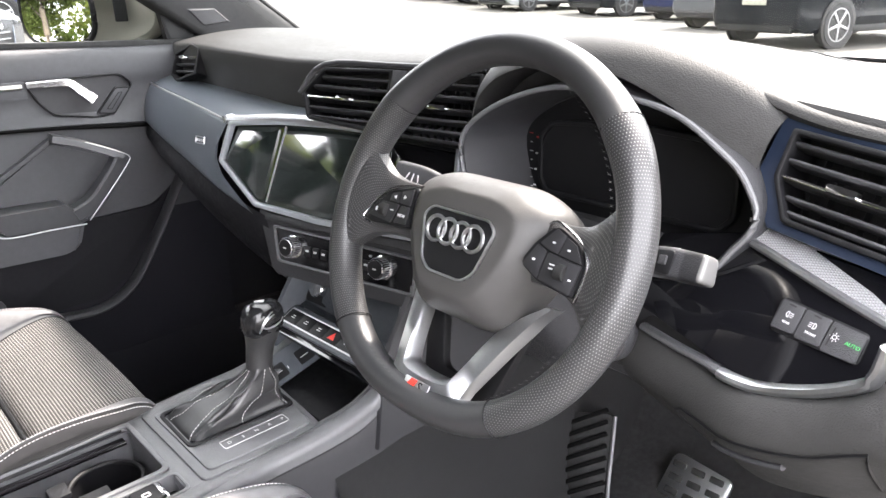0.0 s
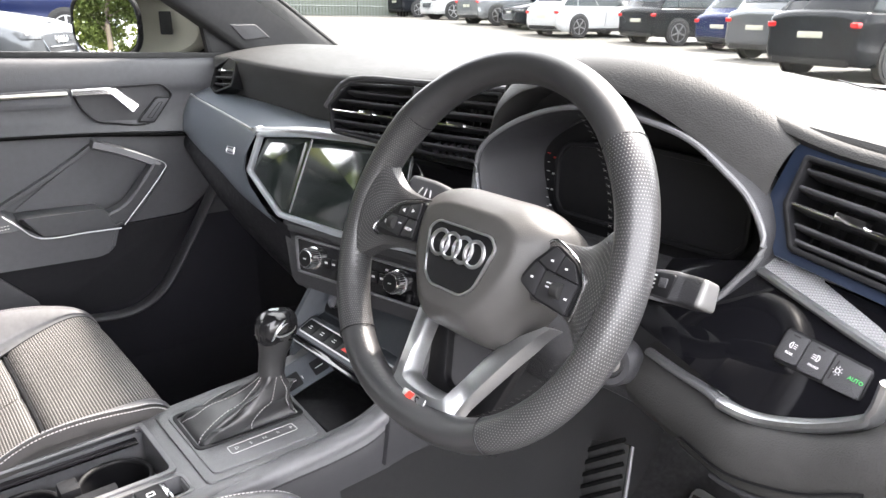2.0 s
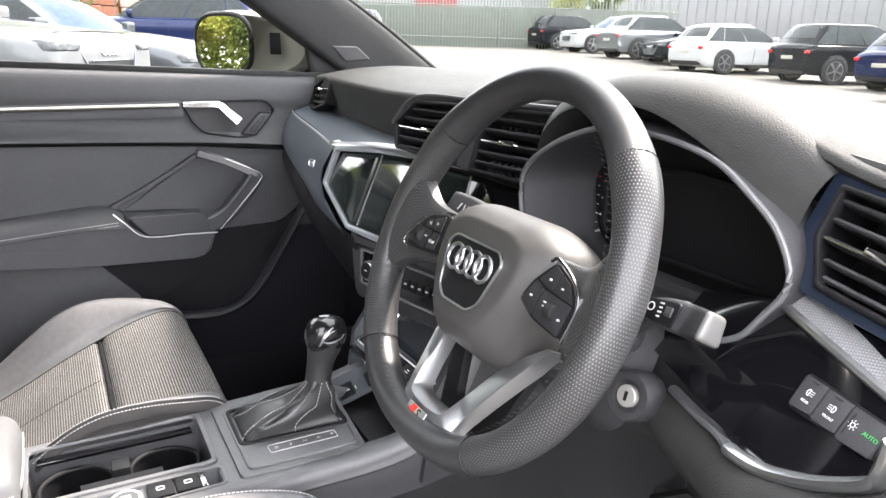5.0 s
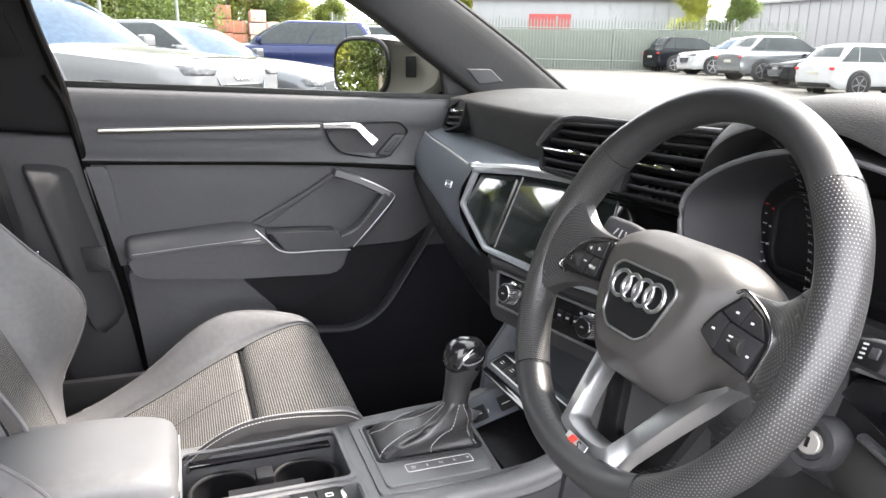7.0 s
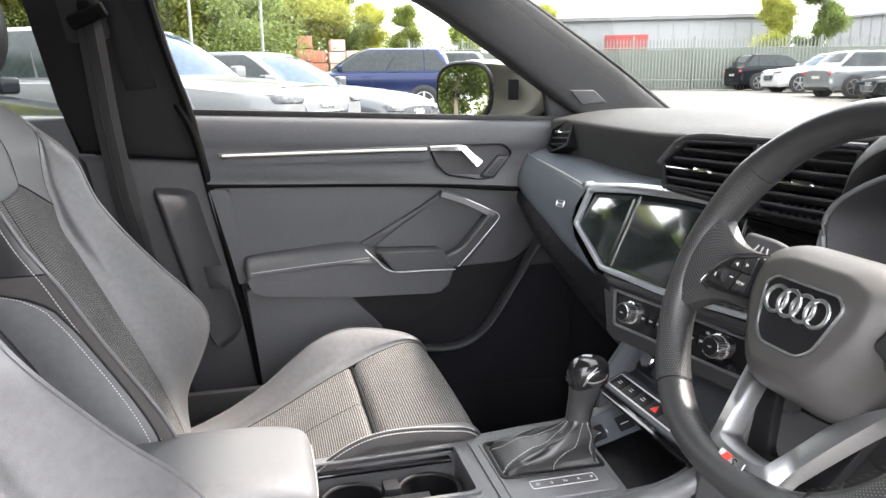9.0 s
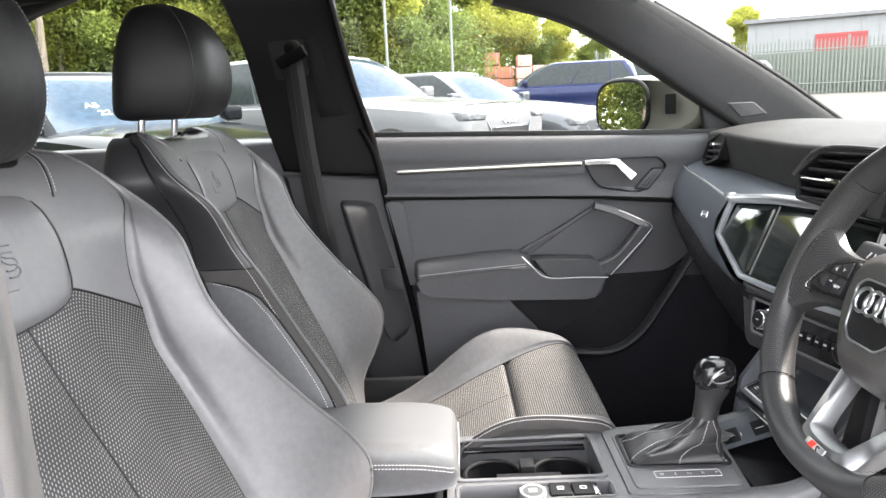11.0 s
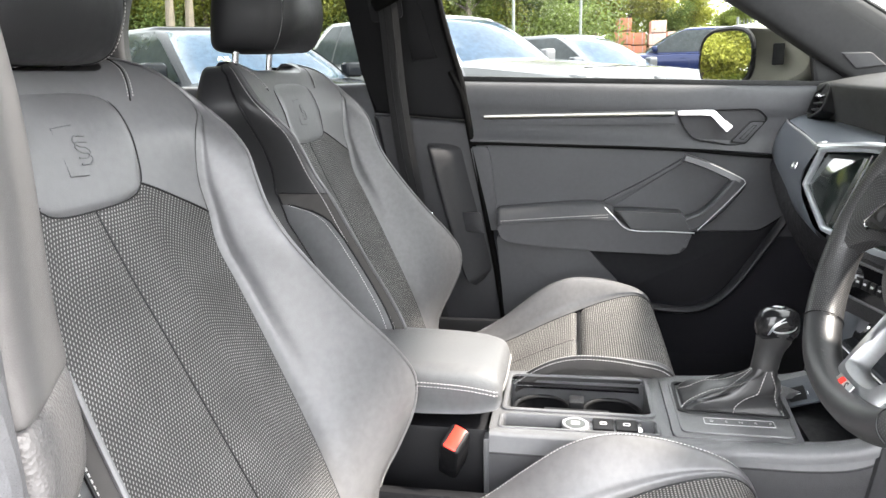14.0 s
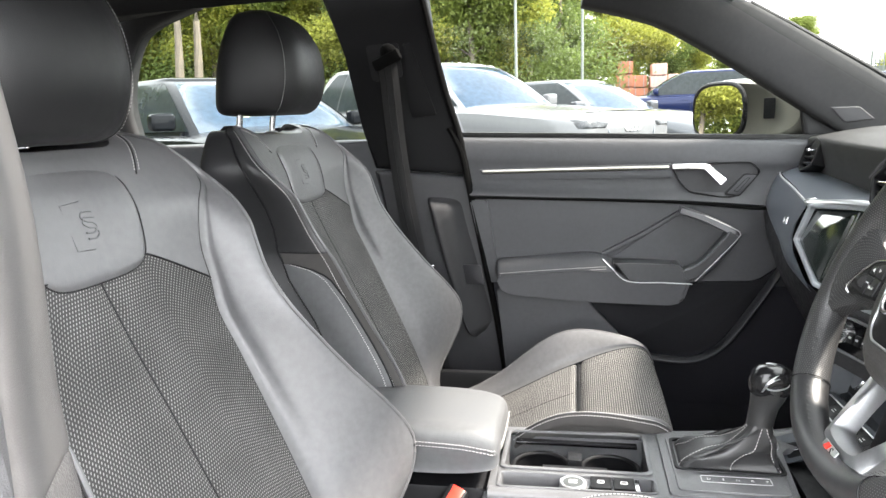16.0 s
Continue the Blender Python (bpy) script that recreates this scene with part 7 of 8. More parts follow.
shell("roof_rail", sweep([(-0.685, 0.02, 1.372), (-0.672, -0.25, 1.425), (-0.668, -0.70, 1.452), (-0.668, -1.2, 1.455), (-0.68, -1.6, 1.42), (-0.70, -2.1, 1.3)], 0.045, 0.05), HEADLINER, "dark roof side rail", "roof rail", angle=50)
shell("rear_panel", box(1.5, 0.04, 1.2, 0.01, at(0, -2.25, 0.85)), HEADLINER, "dark tailgate trim", "tailgate")
rb = thing("rear_bench", "black leather rear bench seat", "rear seat")
part("bench_cushion", box(1.30, 0.50, 0.20, 0.06, at(0, -1.38, 0.46), 4), LEATHER_SHADED, rb)
part("bench_back", box(1.30, 0.16, 0.62, 0.06, at(0, -1.72, 0.78) @ pose(0, 0, 0, 18, 0, 0), 4), LEATHER_SHADED, rb)
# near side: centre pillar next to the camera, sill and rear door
# Near pillar trim: its grey is lightened for the daylight falling on it.
PILLAR_DAYLIT = mat("pillar_grey", (0.100, 0.096, 0.096), 0.5, bump=0.2, scale=900, vary=0.1)
PILLAR_DAYLIT_GRAIN = mat("pillar_grain", (0.095, 0.091, 0.091), 0.5, bump=0.6, scale=420, kind="voronoi", vary=0.12)
np_ = thing("near_centre_pillar", "centre pillar trim with a seam beside the driver seat, in daylit grey", "pillar", kind="structure")


def pillar_rows(levels):
    """Sections of the trim: inner flank, rounded corner, broad face turned to the door opening."""
    rows = []
    for z, x, y in levels:
        rows.append([(x - 0.050, y - 0.060, z), (x - 0.012, y - 0.012, z), (x - 0.003, y - 0.003, z), (x + 0.004, y + 0.004, z), (x + 0.038, y + 0.022, z), (x + 0.074, y + 0.040, z), (x + 0.088, y + 0.040, z), (x + 0.094, y + 0.020, z)])
    return grid(smooth_grid(rows, 4, 3))


part("pillar_upper", pillar_rows(((1.43, 0.640, -0.738), (1.30, 0.656, -0.706), (1.20, 0.666, -0.682), (1.10, 0.673, -0.660), (1.04, 0.675, -0.653), (0.95, 0.675, -0.653), (0.910, 0.675, -0.650), (0.906, 0.673, -0.654))), PILLAR_DAYLIT, np_, "smooth upper pillar trim in daylit grey", angle=60)
part("pillar_lower", pillar_rows(((0.904, 0.672, -0.656), (0.899, 0.675, -0.650), (0.872, 0.676, -0.645), (0.846, 0.676, -0.645), (0.826, 0.677, -0.650), (0.805, 0.682, -0.656), (0.74, 0.705, -0.650), (0.55, 0.712, -0.640), (0.32, 0.712, -0.630))), PILLAR_DAYLIT_GRAIN, np_, "grained lower pillar trim", angle=60)
part("door_seal", tube(crom([(0.736, -0.704, 1.42), (0.762, -0.648, 1.20), (0.772, -0.618, 1.04), (0.774, -0.614, 0.92), (0.776, -0.610, 0.80), (0.790, -0.594, 0.45)], 5), 0.010, 10), DOOR_PLASTIC, np_, "rubber door seal")
shell("near_roof_rail", sweep([(0.690, 0.02, 1.392), (0.678, -0.25, 1.435), (0.672, -0.70, 1.455), (0.672, -1.2, 1.455), (0.68, -1.6, 1.42), (0.70, -2.1, 1.3)], 0.045, 0.05, (-1, 0, 0)), HEADLINER, "dark roof side rail above the driver", "roof rail", angle=50)
shell("near_rear_side", prism([(-2.25, 1.42), (-1.55, 1.45), (-1.50, 1.06), (-0.78, 1.06), (-0.72, 0.30), (-2.25, 0.30)], 0.04, frame_m((0.72, 0, 0), (0, 1, 0), (0, 0, 1)), 0.01), DOOR_PLASTIC, "dark rear door on the driver side", "car door")
shell("far_sill", box(0.10, 2.2, 0.22, 0.02, at(-0.775, -0.15, 0.28), 3), FOOTWELL_SHADE, "plastic sill under the passenger door, darkened for footwell shade", "sill")
shell("sill", box(0.12, 1.25, 0.16, 0.03, at(0.76, -0.05, 0.30), 3), DOOR_PLASTIC, "dark plastic door sill", "sill")
shell("near_front_side", prism([(0.42, 1.02), (0.80, 1.02), (0.80, 0.25), (0.50, 0.25), (0.46, 0.70)], 0.04, frame_m((0.76, 0, 0), (0, 1, 0), (0, 0, 1)), 0.01), DOOR_PLASTIC, "dark front side trim", "side trim")
shell("far_front_side", prism([(0.26, 1.02), (0.80, 1.02), (0.80, 0.25), (0.10, 0.25), (0.24, 0.70)], 0.04, frame_m((-0.79, 0, 0), (0, 1, 0), (0, 0, 1)), 0.01), FOOTWELL_SHADE, "footwell side trim darkened for shade", "side trim")
shell("far_side_skin", box(0.03, 3.2, 0.92, 0.01, at(-0.86, -0.55, 0.56)), BEIGE_PAINT, "bronze-silver outer door skin", "door skin")


# ---------------------------------------------------------------- car park outside
RISE = ((0, 0), (4, 0.08), (5.2, 0.125), (8, 0.135), (10, 0.165), (12.2, 0.20), (15.7, 0.34), (17.3, 0.42), (20.5, 0.62), (25, 0.76), (30, 0.85), (37, 0.98), (55, 1.3), (90, 1.6))


def gz(x, y):
    """Height of the yard, which rises away from the passenger side."""
    return float(np.interp(-x, [r[0] for r in RISE], [r[1] for r in RISE]))


ASPHALT = mat("bleached_tarmac", (0.054, 0.050, 0.043), 0.9, bump=0.6, scale=60, vary=0.20, big=0.35)
xs = [3000, 300, 60, 20, 8, 3] + [-r[0] for r in RISE] + [-300, -3000]
ysg = [-3000, -300, -60, -25, -8, 0, 8, 25, 60, 300, 3000]
solo("ground", grid([[(x, y, gz(x, y)) for y in ysg] for x in xs]), ASPHALT, "sunlit pale tarmac of a car park", "ground", kind="structure")

CAR_GLASS = mat("car_window", (0.045, 0.055, 0.058), 0.06, vary=0.25, spec=0.35, big=0.8)
# Windscreen base colour holds the blue-grey of the sky it reflects.
CAR_SCREEN = mat("car_windscreen", (0.055, 0.095, 0.150), 0.06, vary=0.25, spec=0.25, big=1.0)
TYRE = mat("tyre", (0.012, 0.012, 0.013), 0.8, vary=0.2)
ALLOY = mat("alloy_wheel", (0.32, 0.32, 0.33), 0.3, 0.9, vary=0.1)
LAMP_RED = mat("tail_lamp", (0.40, 0.010, 0.012), 0.15, vary=0.1, coat=0.4)
LAMP_CLEAR = mat("head_lamp", (0.045, 0.048, 0.052), 0.2, 0.0, vary=0.7, spec=0.3, big=16)
PLATE_MAT = mat("number_plate", (0.30, 0.29, 0.24), 0.5, vary=0.05)
CHALK = mat("window_marker", (0.75, 0.78, 0.45), 0.8, vary=0.1)


def paint(name, c, metal=0.2):
    return mat(name, c, 0.14, metal, vary=0.05, coat=0.12, spec=0.3, big=1.5)


# Same white as WHITE_P, lightened because these cars show their shaded side.
FAR_WHITE_LIFTED = paint("far_white_paint", (0.34, 0.345, 0.35), 0.0)
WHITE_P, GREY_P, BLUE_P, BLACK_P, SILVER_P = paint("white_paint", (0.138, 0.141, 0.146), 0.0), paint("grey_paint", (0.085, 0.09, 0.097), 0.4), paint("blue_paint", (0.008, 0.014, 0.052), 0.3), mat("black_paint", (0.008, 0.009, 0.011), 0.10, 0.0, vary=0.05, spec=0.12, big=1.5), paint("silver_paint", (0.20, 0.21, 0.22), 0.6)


def parked_car(colour, label, m, L=4.45, W=1.84, H=1.46, suv=False, tail=0.55, marked=False):
    c = thing("parked_car", label, "car", m, group="parked cars")
    h, w = L / 2, W / 2
    base = 0.24 if suv else 0.18
    belt = H * 0.66
    nose = 0.13 if suv else 0.06
    st = [(-h, 0.46, belt * 0.84, 0.82), (-h + 0.02, 0.36, belt * 0.92, 0.90), (-h + 0.10, 0.28, belt * 0.975, 0.945), (-h + 0.30, base, belt + 0.005, 0.98), (-h * 0.5, base, belt + 0.01, 1.0), (0, base, belt, 1.0), (h * 0.36, base, belt - 0.01, 1.0), (h * 0.60, base, belt - 0.055, 0.985), (h - 0.34, base, belt - 0.15 + nose * 0.3, 0.955), (h - 0.12, 0.22, belt - 0.235 + nose * 0.7, 0.89), (h - 0.03, 0.26, belt - 0.30 + nose, 0.82), (h, 0.34, belt - 0.37 + nose, 0.74)]
    rows = []
    for y, zb, zt, k in st:
        ww = w * k
        half = [(1.0 * 0.93, zb), (1.0, zb + 0.13), (0.985, zb + (zt - zb) * 0.45), (1.0, zt - 0.20), (0.985, zt - 0.10), (0.93, zt - 0.03), (0.62, zt + 0.02), (0.30, zt + 0.036)]
        rows.append([(-ww * a, y, z) for a, z in half] + [(0, y, zt + 0.04)] + [(ww * a, y, z) for a, z in half[::-1]])
    body_bm = grid(smooth_grid(rows, 3, 2), closed=True, caps=True)
    zl_ = belt - 0.345 + nose
    lamps = [drape(body_bm, patch([(s * w * 0.46, h + 0.5, zl_ + 0.010), (s * w * 0.90, h + 0.5, zl_ + 0.052), (s * w * 0.87, h + 0.5, zl_ - 0.055), (s * w * 0.50, h + 0.5, zl_ - 0.050)], 14, 6), (0, -1, 0), 0.012) for s in (-1, 1)]
    part("body", body_bm, colour, c, "painted body", angle=40)
    # cabin: one rounded shell, the panes lie just proud of it
    f0, r0 = h * 0.36 + 0.05, -h + (0.08 if tail < 0.7 else 0.20)
    f1, r1 = f0 - 0.80, -h + tail - 0.10
    zl, zh = belt - 0.03, H - 0.055
    rc = 0.16

    def ring(v, o=0.0):
        W_ = w * (0.925 - 0.215 * v ** 1.15) + o
        F, Rr = f0 + (f1 - f0) * v + o, r0 + (r1 - r0) * v - o
        z = zl + (zh - zl) * (1 - (1 - v) ** 1.25)
        return W_, F, Rr, z

    def side(s, q, v, o=0.0):
        W_, F, Rr, z = ring(v, o)
        return (s * W_ * (1 - 0.025 * (2 * q - 1) ** 2), Rr + rc + (F - Rr - 2 * rc) * q, z)

    def end(front, p, v, o=0.0):
        W_, F, Rr, z = ring(v, o)
        bow = 0.13 * p * p
        return (p * (W_ - rc * 0.8), (F - bow) if front else (Rr + bow), z)
    rows = []
    for v in (0.0, 0.25, 0.5, 0.75, 0.93, 1.0):
        rows.append([side(1, q, v) for q in np.linspace(0, 1, 7)] + [end(True, p, v) for p in (1, 0.6, 0.2, -0.2, -0.6, -1)] + [side(-1, q, v) for q in np.linspace(1, 0, 7)] + [end(False, p, v) for p in (-1, -0.6, -0.2, 0.2, 0.6, 1)])
    cy = (f1 + r1) / 2
    for k, d in ((0.975, 0.020), (0.93, 0.034), (0.75, 0.050), (0.45, 0.055), (0.02, 0.056)):
        rows.append([(x * k, cy + (y - cy) * k, zh + d) for x, y, z in rows[5]])
    part("roof", grid(smooth_grid(rows, 2, 2, closed=True), closed=True), BLACK if suv and tail > 0.9 else colour, c, "painted roof and pillars", angle=50)
    VS = np.linspace(0.06, 0.95, 5)
    part("windscreen", grid([[end(True, p, v, 0.014) for p in np.linspace(-1.04, 1.04, 9)] for v in np.linspace(0.03, 0.95, 6)], thick=0.004), CAR_SCREEN, c, "windscreen coloured blue-grey for reflected sky")
    part("rear_window", grid([[end(False, p, v, 0.014) for p in np.linspace(0.96, -0.96, 9)] for v in np.linspace(0.30, 0.92, 5)], thick=0.004), CAR_GLASS, c, "dark rear window")
    for s in (-1, 1):
        for q0, q1, sl in ((0.0, 0.212, 0.10), (0.224, 0.545, 0.0), (0.558, 1.0, -0.02)):
            rws = [[side(s, min(1.0, q0 + (q1 - q0) * u + (sl * (v - 0.1) * (1 - u))), v, 0.010) for u in np.linspace(0, 1, 4)] for v in VS]
            part("side_window", grid(rws, thick=0.004), CAR_GLASS, c, "dark side window")
        part("door_mirror", box(0.20, 0.12, 0.14, 0.045, at(s * (w + 0.05), f0 - 0.34, belt + 0.08), 3), colour, c)
        for y in (-h + 0.86, h - 0.86):
            rad = 0.335 if not suv else 0.36
            hub = at(s * (w - 0.083), y, rad) @ pose(0, 0, 0, 0, 90 * s, 0)
            wh = part("wheel", lathe([(rad * 0.74, -0.10), (rad * 0.97, -0.10), (rad, -0.06), (rad, 0.06), (rad * 0.97, 0.10), (rad * 0.74, 0.10), (rad * 0.70, 0.05)], 32, hub), TYRE, c, "black tyre")
            part("rim", lathe([(rad * 0.72, 0.085), (rad * 0.74, 0.10), (rad * 0.68, 0.10), (rad * 0.66, 0.06), (rad * 0.66, 0.0)], 28, hub), ALLOY, wh, "alloy rim")
            for k in range(5):
                part("spoke", box(rad * 0.66, 0.045, 0.03, 0.008, hub @ pose(0, 0, 0, 0, 0, 72 * k) @ at(rad * 0.34, 0, 0.085)), ALLOY, wh)
            # Dark disc stands in for the shaded arch, as the body isn't cut.
            part("wheel_arch", lathe([(rad + 0.055, -0.02), (rad + 0.055, 0.02), (rad + 0.05, 0.022)], 32, at(s * (w - 0.017), y, rad + 0.012) @ pose(0, 0, 0, 0, 90 * s, 0)), RUBBER, c, "dark disc for the shaded wheel arch")
        part("tail_lamp", box(0.34, 0.11, 0.095, 0.035, at(s * (w * 0.74), -h + 0.055, belt * 0.80) @ pose(0, 0, 0, 0, 0, -s * 14), 3), LAMP_RED, c, "red tail lamp")
        part("head_lamp", lamps[0 if s < 0 else 1], LAMP_CLEAR, c, "clear head lamp")
        part("side_sill", box(0.05, L * 0.50, 0.11, 0.02, at(s * (w - 0.02), 0, base + 0.05)), BLACK, c)
        part("door_handle", box(0.025, 0.17, 0.03, 0.01, at(s * (w * 0.992), -0.10, belt - 0.13)), colour, c)
        for y in (f0 - 0.30, -0.22):
            part("door_gap", tube([(s * w * 1.001, y, belt - 0.18), (s * w * 0.992, y, belt * 0.62), (s * w * 1.001, y - 0.04, base + 0.16)], 0.006, 6), RUBBER, c)
    part("bonnet_gap", tube([(-w * 0.62, h - 0.18, belt - 0.200 + nose * 0.7), (0, h - 0.105, belt - 0.200 + nose * 0.8), (w * 0.62, h - 0.18, belt - 0.200 + nose * 0.7)], 0.006, 6), RUBBER, c)
    part("rear_bumper", box(W * 0.78, 0.10, 0.24, 0.05, at(0, -h + 0.07, 0.36), 3), BLACK, c, "black bumper insert")
    part("number_plate", box(0.48, 0.012, 0.10, 0.004, at(0, -h - 0.004, belt * 0.66)), PLATE_MAT, c, "blank number plate")
    GP = [(-0.40, 0.28), (0.40, 0.28), (0.47, 0.17), (0.30, -0.12), (-0.30, -0.12), (-0.47, 0.17)]
    gm = frame_m((0, h - 0.016, belt - 0.565 + nose), (-1, 0, 0), (0, -0.18, 1))
    gr = part("grille", prism(round_poly(GP, 0.05), 0.03, gm, 0.008), BLACK, c, "black grille")
    part("grille_frame", prism(round_poly(GP, 0.05), 0.045, gm, 0.006, hole=round_poly(inset(GP, 0.014), 0.05)), SILVER, gr)
    for k in range(5):
        part("grille_bar", box(0.76 - 0.07 * k, 0.014, 0.016, 0.003, gm @ at(0, 0.22 - 0.07 * k, 0.034) @ pose(0, 0, 0, 90, 0, 0)), SILVER_P, gr)
    for k in range(4):
        part("grille_ring", tube([gm @ Vector((-0.105 + 0.07 * k + 0.045 * math.cos(a), 0.17 + 0.045 * math.sin(a), 0.046)) for a in np.linspace(0, 2 * math.pi, 21)[:-1]], 0.007, 6, closed=True), CHROME, gr)
    if marked:
        e0, e1, e2 = Vector(end(True, 0.55, 0.30, 0.02)), Vector(end(True, 0.25, 0.30, 0.02)), Vector(end(True, 0.55, 0.6, 0.02))
        for k, txt in enumerate(("A5", "22")):
            words(txt, 0.10, CHALK, c, frame_m(e0 + (e2 - e0).normalized() * (0.08 - 0.11 * k) - (e1 - e0).normalized() * (0.06 * k), -(e1 - e0), e2 - e0) if (e1 - e0).cross(e2 - e0).y < 0 else frame_m(e0 + (e2 - e0).normalized() * (0.08 - 0.11 * k) + (e1 - e0).normalized() * (0.06 * k), e1 - e0, e2 - e0), "windscreen_marking", "pale hand-written marking")
    return c


def park(x, y, rz):
    return pose(x, y, gz(x, y), 0, 0, rz)


# neighbours in the same row
parked_car(WHITE_P, "white sport utility car parked beside the passenger side", park(-8.0, -1.72, -35), 4.75, 1.90, 1.66, True, 0.5)
parked_car(GREY_P, "dark grey saloon car parked in the row", park(-10.2, -0.2, -36), 4.6, 1.84, 1.46, False, 0.9)
parked_car(BLUE_P, "dark blue estate car parked facing away", park(-17.3, 2.1, 172), 4.6, 1.82, 1.60, False, 0.4)
parked_car(BLACK_P, "black car parked close behind with marked windscreen", park(-5.22, -3.42, -34), 4.6, 1.84, 1.43, False, 0.6, True)
parked_car(GREY_P, "dark car parked behind the blue estate", park(-21.5, 4.6, 172), 4.3, 1.80, 1.50, False, 0.5)
parked_car(BLUE_P, "blue car parked by the fence", park(-28.5, 10.5, 150), 4.3, 1.80, 1.46, False, 0.5)
# opposite row, most seen from behind, two parked nose out
for colour, label, x, y, rz, kw in (
        (BLACK_P, "black sport utility car with bright alloy wheels", -4.1, 14.1, -16, dict(L=4.7, W=1.92, H=1.66, suv=True)),
        (GREY_P, "dark grey car parked in the opposite row", -6.7, 17.1, -16, dict(L=4.6, H=1.62, suv=True)),
        (BLUE_P, "bright blue car parked in the opposite row", -9.2, 19.7, -16, dict(L=4.4)),
        (BLACK_P, "black sport utility car parked in the opposite row", -12.2, 20.4, -16, dict(L=4.6, H=1.62, suv=True)),
        (FAR_WHITE_LIFTED, "white hatchback with dark alloy wheels", -15.7, 19.7, -10, dict(L=4.35)),
        (BLACK_P, "black hatchback parked nose out", -18.4, 20.9, 168, dict(L=4.3)),
        (SILVER_P, "silver coupe-roofed sport utility car", -20.7, 21.0, -11, dict(L=4.6, H=1.60, suv=True, tail=0.8)),
        (FAR_WHITE_LIFTED, "white sport utility car parked nose out", -25.0, 22.4, 168, dict(L=4.5, H=1.58, suv=True)),
        (BLACK_P, "dark sport utility car at the end of the row", -28.6, 23.2, -11, dict(L=4.5, H=1.62, suv=True))):
    parked_car(colour, label, park(x, y, rz), **kw)

# ---------------------------------------------------------------- palisade fence
FA, FB = Vector((-36.5, 7.2)), Vector((-26.5, 28.0))
FENCE = mat("galvanised_steel", (0.155, 0.170, 0.155), 0.55, 0.3, vary=0.15, big=3)
fn = thing("palisade_fence", "tall grey-green steel palisade fence round the yard", "fence")
d = FB - FA
n = int(d.length / 0.155)
ang = math.degrees(math.atan2(d.y, d.x))
pal = bmesh.new()
pts = [(-0.034, 0.0), (-0.030, 2.25), (-0.012, 2.36), (0.0, 2.42), (0.012, 2.36), (0.030, 2.25), (0.034, 0.0)]
vf = [pal.verts.new((x, -0.012 - 0.010 * (abs(x) < 0.02), z)) for x, z in pts]
vb = [pal.verts.new((x, 0.0, z)) for x, z in pts]
pal.faces.new(vf)
pal.faces.new(vb[::-1])
for k in range(len(pts)):
    pal.faces.new((vf[k - 1], vb[k - 1], vb[k], vf[k]))
first = part("pale", pal, FENCE, fn)
for i in range(n):
    p = FA + d * (i / n)
    o = first if i == 0 else first.copy()
    if i:
        scene.collection.objects.link(o)
    o.matrix_local = pose(p.x, p.y, gz(p.x, p.y), 0, 0, ang)
for z in (0.45, 1.95):
    a, b = (*FA, gz(*FA) + z), (*FB, gz(*FB) + z)
    part("rail", tube([a, b], 0.03, 6), FENCE, fn)
for i in range(0, n, 18):
    p = FA + d * (i / n)
    part("post", box(0.09, 0.12, 2.5, 0.005, pose(p.x, p.y, gz(p.x, p.y) + 1.25, 0, 0, ang) @ at(0, 0.09, 0)), FENCE, fn)
solo("green_hoarding", box(d.length, 0.05, 1.9, 0.01, pose((FA.x + FB.x) / 2 - 0.5, (FA.y + FB.y) / 2, gz(*((FA + FB) / 2)) + 0.95, 0, 0, ang)), mat("pale_green_sheet", (0.125, 0.142, 0.115), 0.7, vary=0.15, big=1), "pale green sheeting behind the fence", "hoarding")

# ---------------------------------------------------------------- industrial buildings
CLAD = mat("white_cladding", (0.21, 0.215, 0.222), 0.5, vary=0.06, big=0.3)
GREYWALL = mat("grey_cladding", (0.16, 0.16, 0.165), 0.6, vary=0.08, big=0.3)


def shed(name, label, m, L, D, H, ridge, clad, door=None):
    b = thing(name, label, "building", m)
    part("wall", box(L, D, H, 0.02, at(0, 0, H / 2)), clad, b)
    part("roof", prism([(-D / 2 - 0.3, H), (0, H + ridge), (D / 2 + 0.3, H), (D / 2 + 0.3, H - 0.25), (0, H + ridge - 0.25), (-D / 2 - 0.3, H - 0.25)], L + 0.6, frame_m((-L / 2 - 0.3, 0, 0), (0, 1, 0), (0, 0, 1))), GREYWALL, b, "grey sheet roof")
    for k in range(int(L / 1.0)):
        part("cladding_rib", box(0.06, 0.05, H - 0.3, 0, at(-L / 2 + 0.5 + k, -D / 2 - 0.02, H / 2)), clad, b)
    if door:
        dr = part("shutter", box(door[1], 0.10, door[2], 0.01, at(door[0], -D / 2 - 0.06, door[3] + door[2] / 2)), mat("red_shutter", (0.24, 0.028, 0.026), 0.5, vary=0.1), b, "red roller shutter")
        for k in range(8):
            part("shutter_slat", box(door[1], 0.03, 0.04, 0, at(door[0], -D / 2 - 0.12, door[3] + door[2] * (k + 0.5) / 8)), bpy.data.materials["red_shutter"], dr)
    return b


shed("warehouse", "white clad warehouse with a red roller shutter", pose(-53.6, 31.1, gz(-53.6, 31.1) - 0.3, 0, 0, ang), 16, 20, 4.7, 0.8, CLAD, (-2.6, 2.9, 2.6, 0.9))
shed("warehouse", "grey clad warehouse beyond the car park", pose(-30, 66, gz(-30, 66) - 0.2, 0, 0, 8), 60, 20, 6.5, 1.0, GREYWALL)

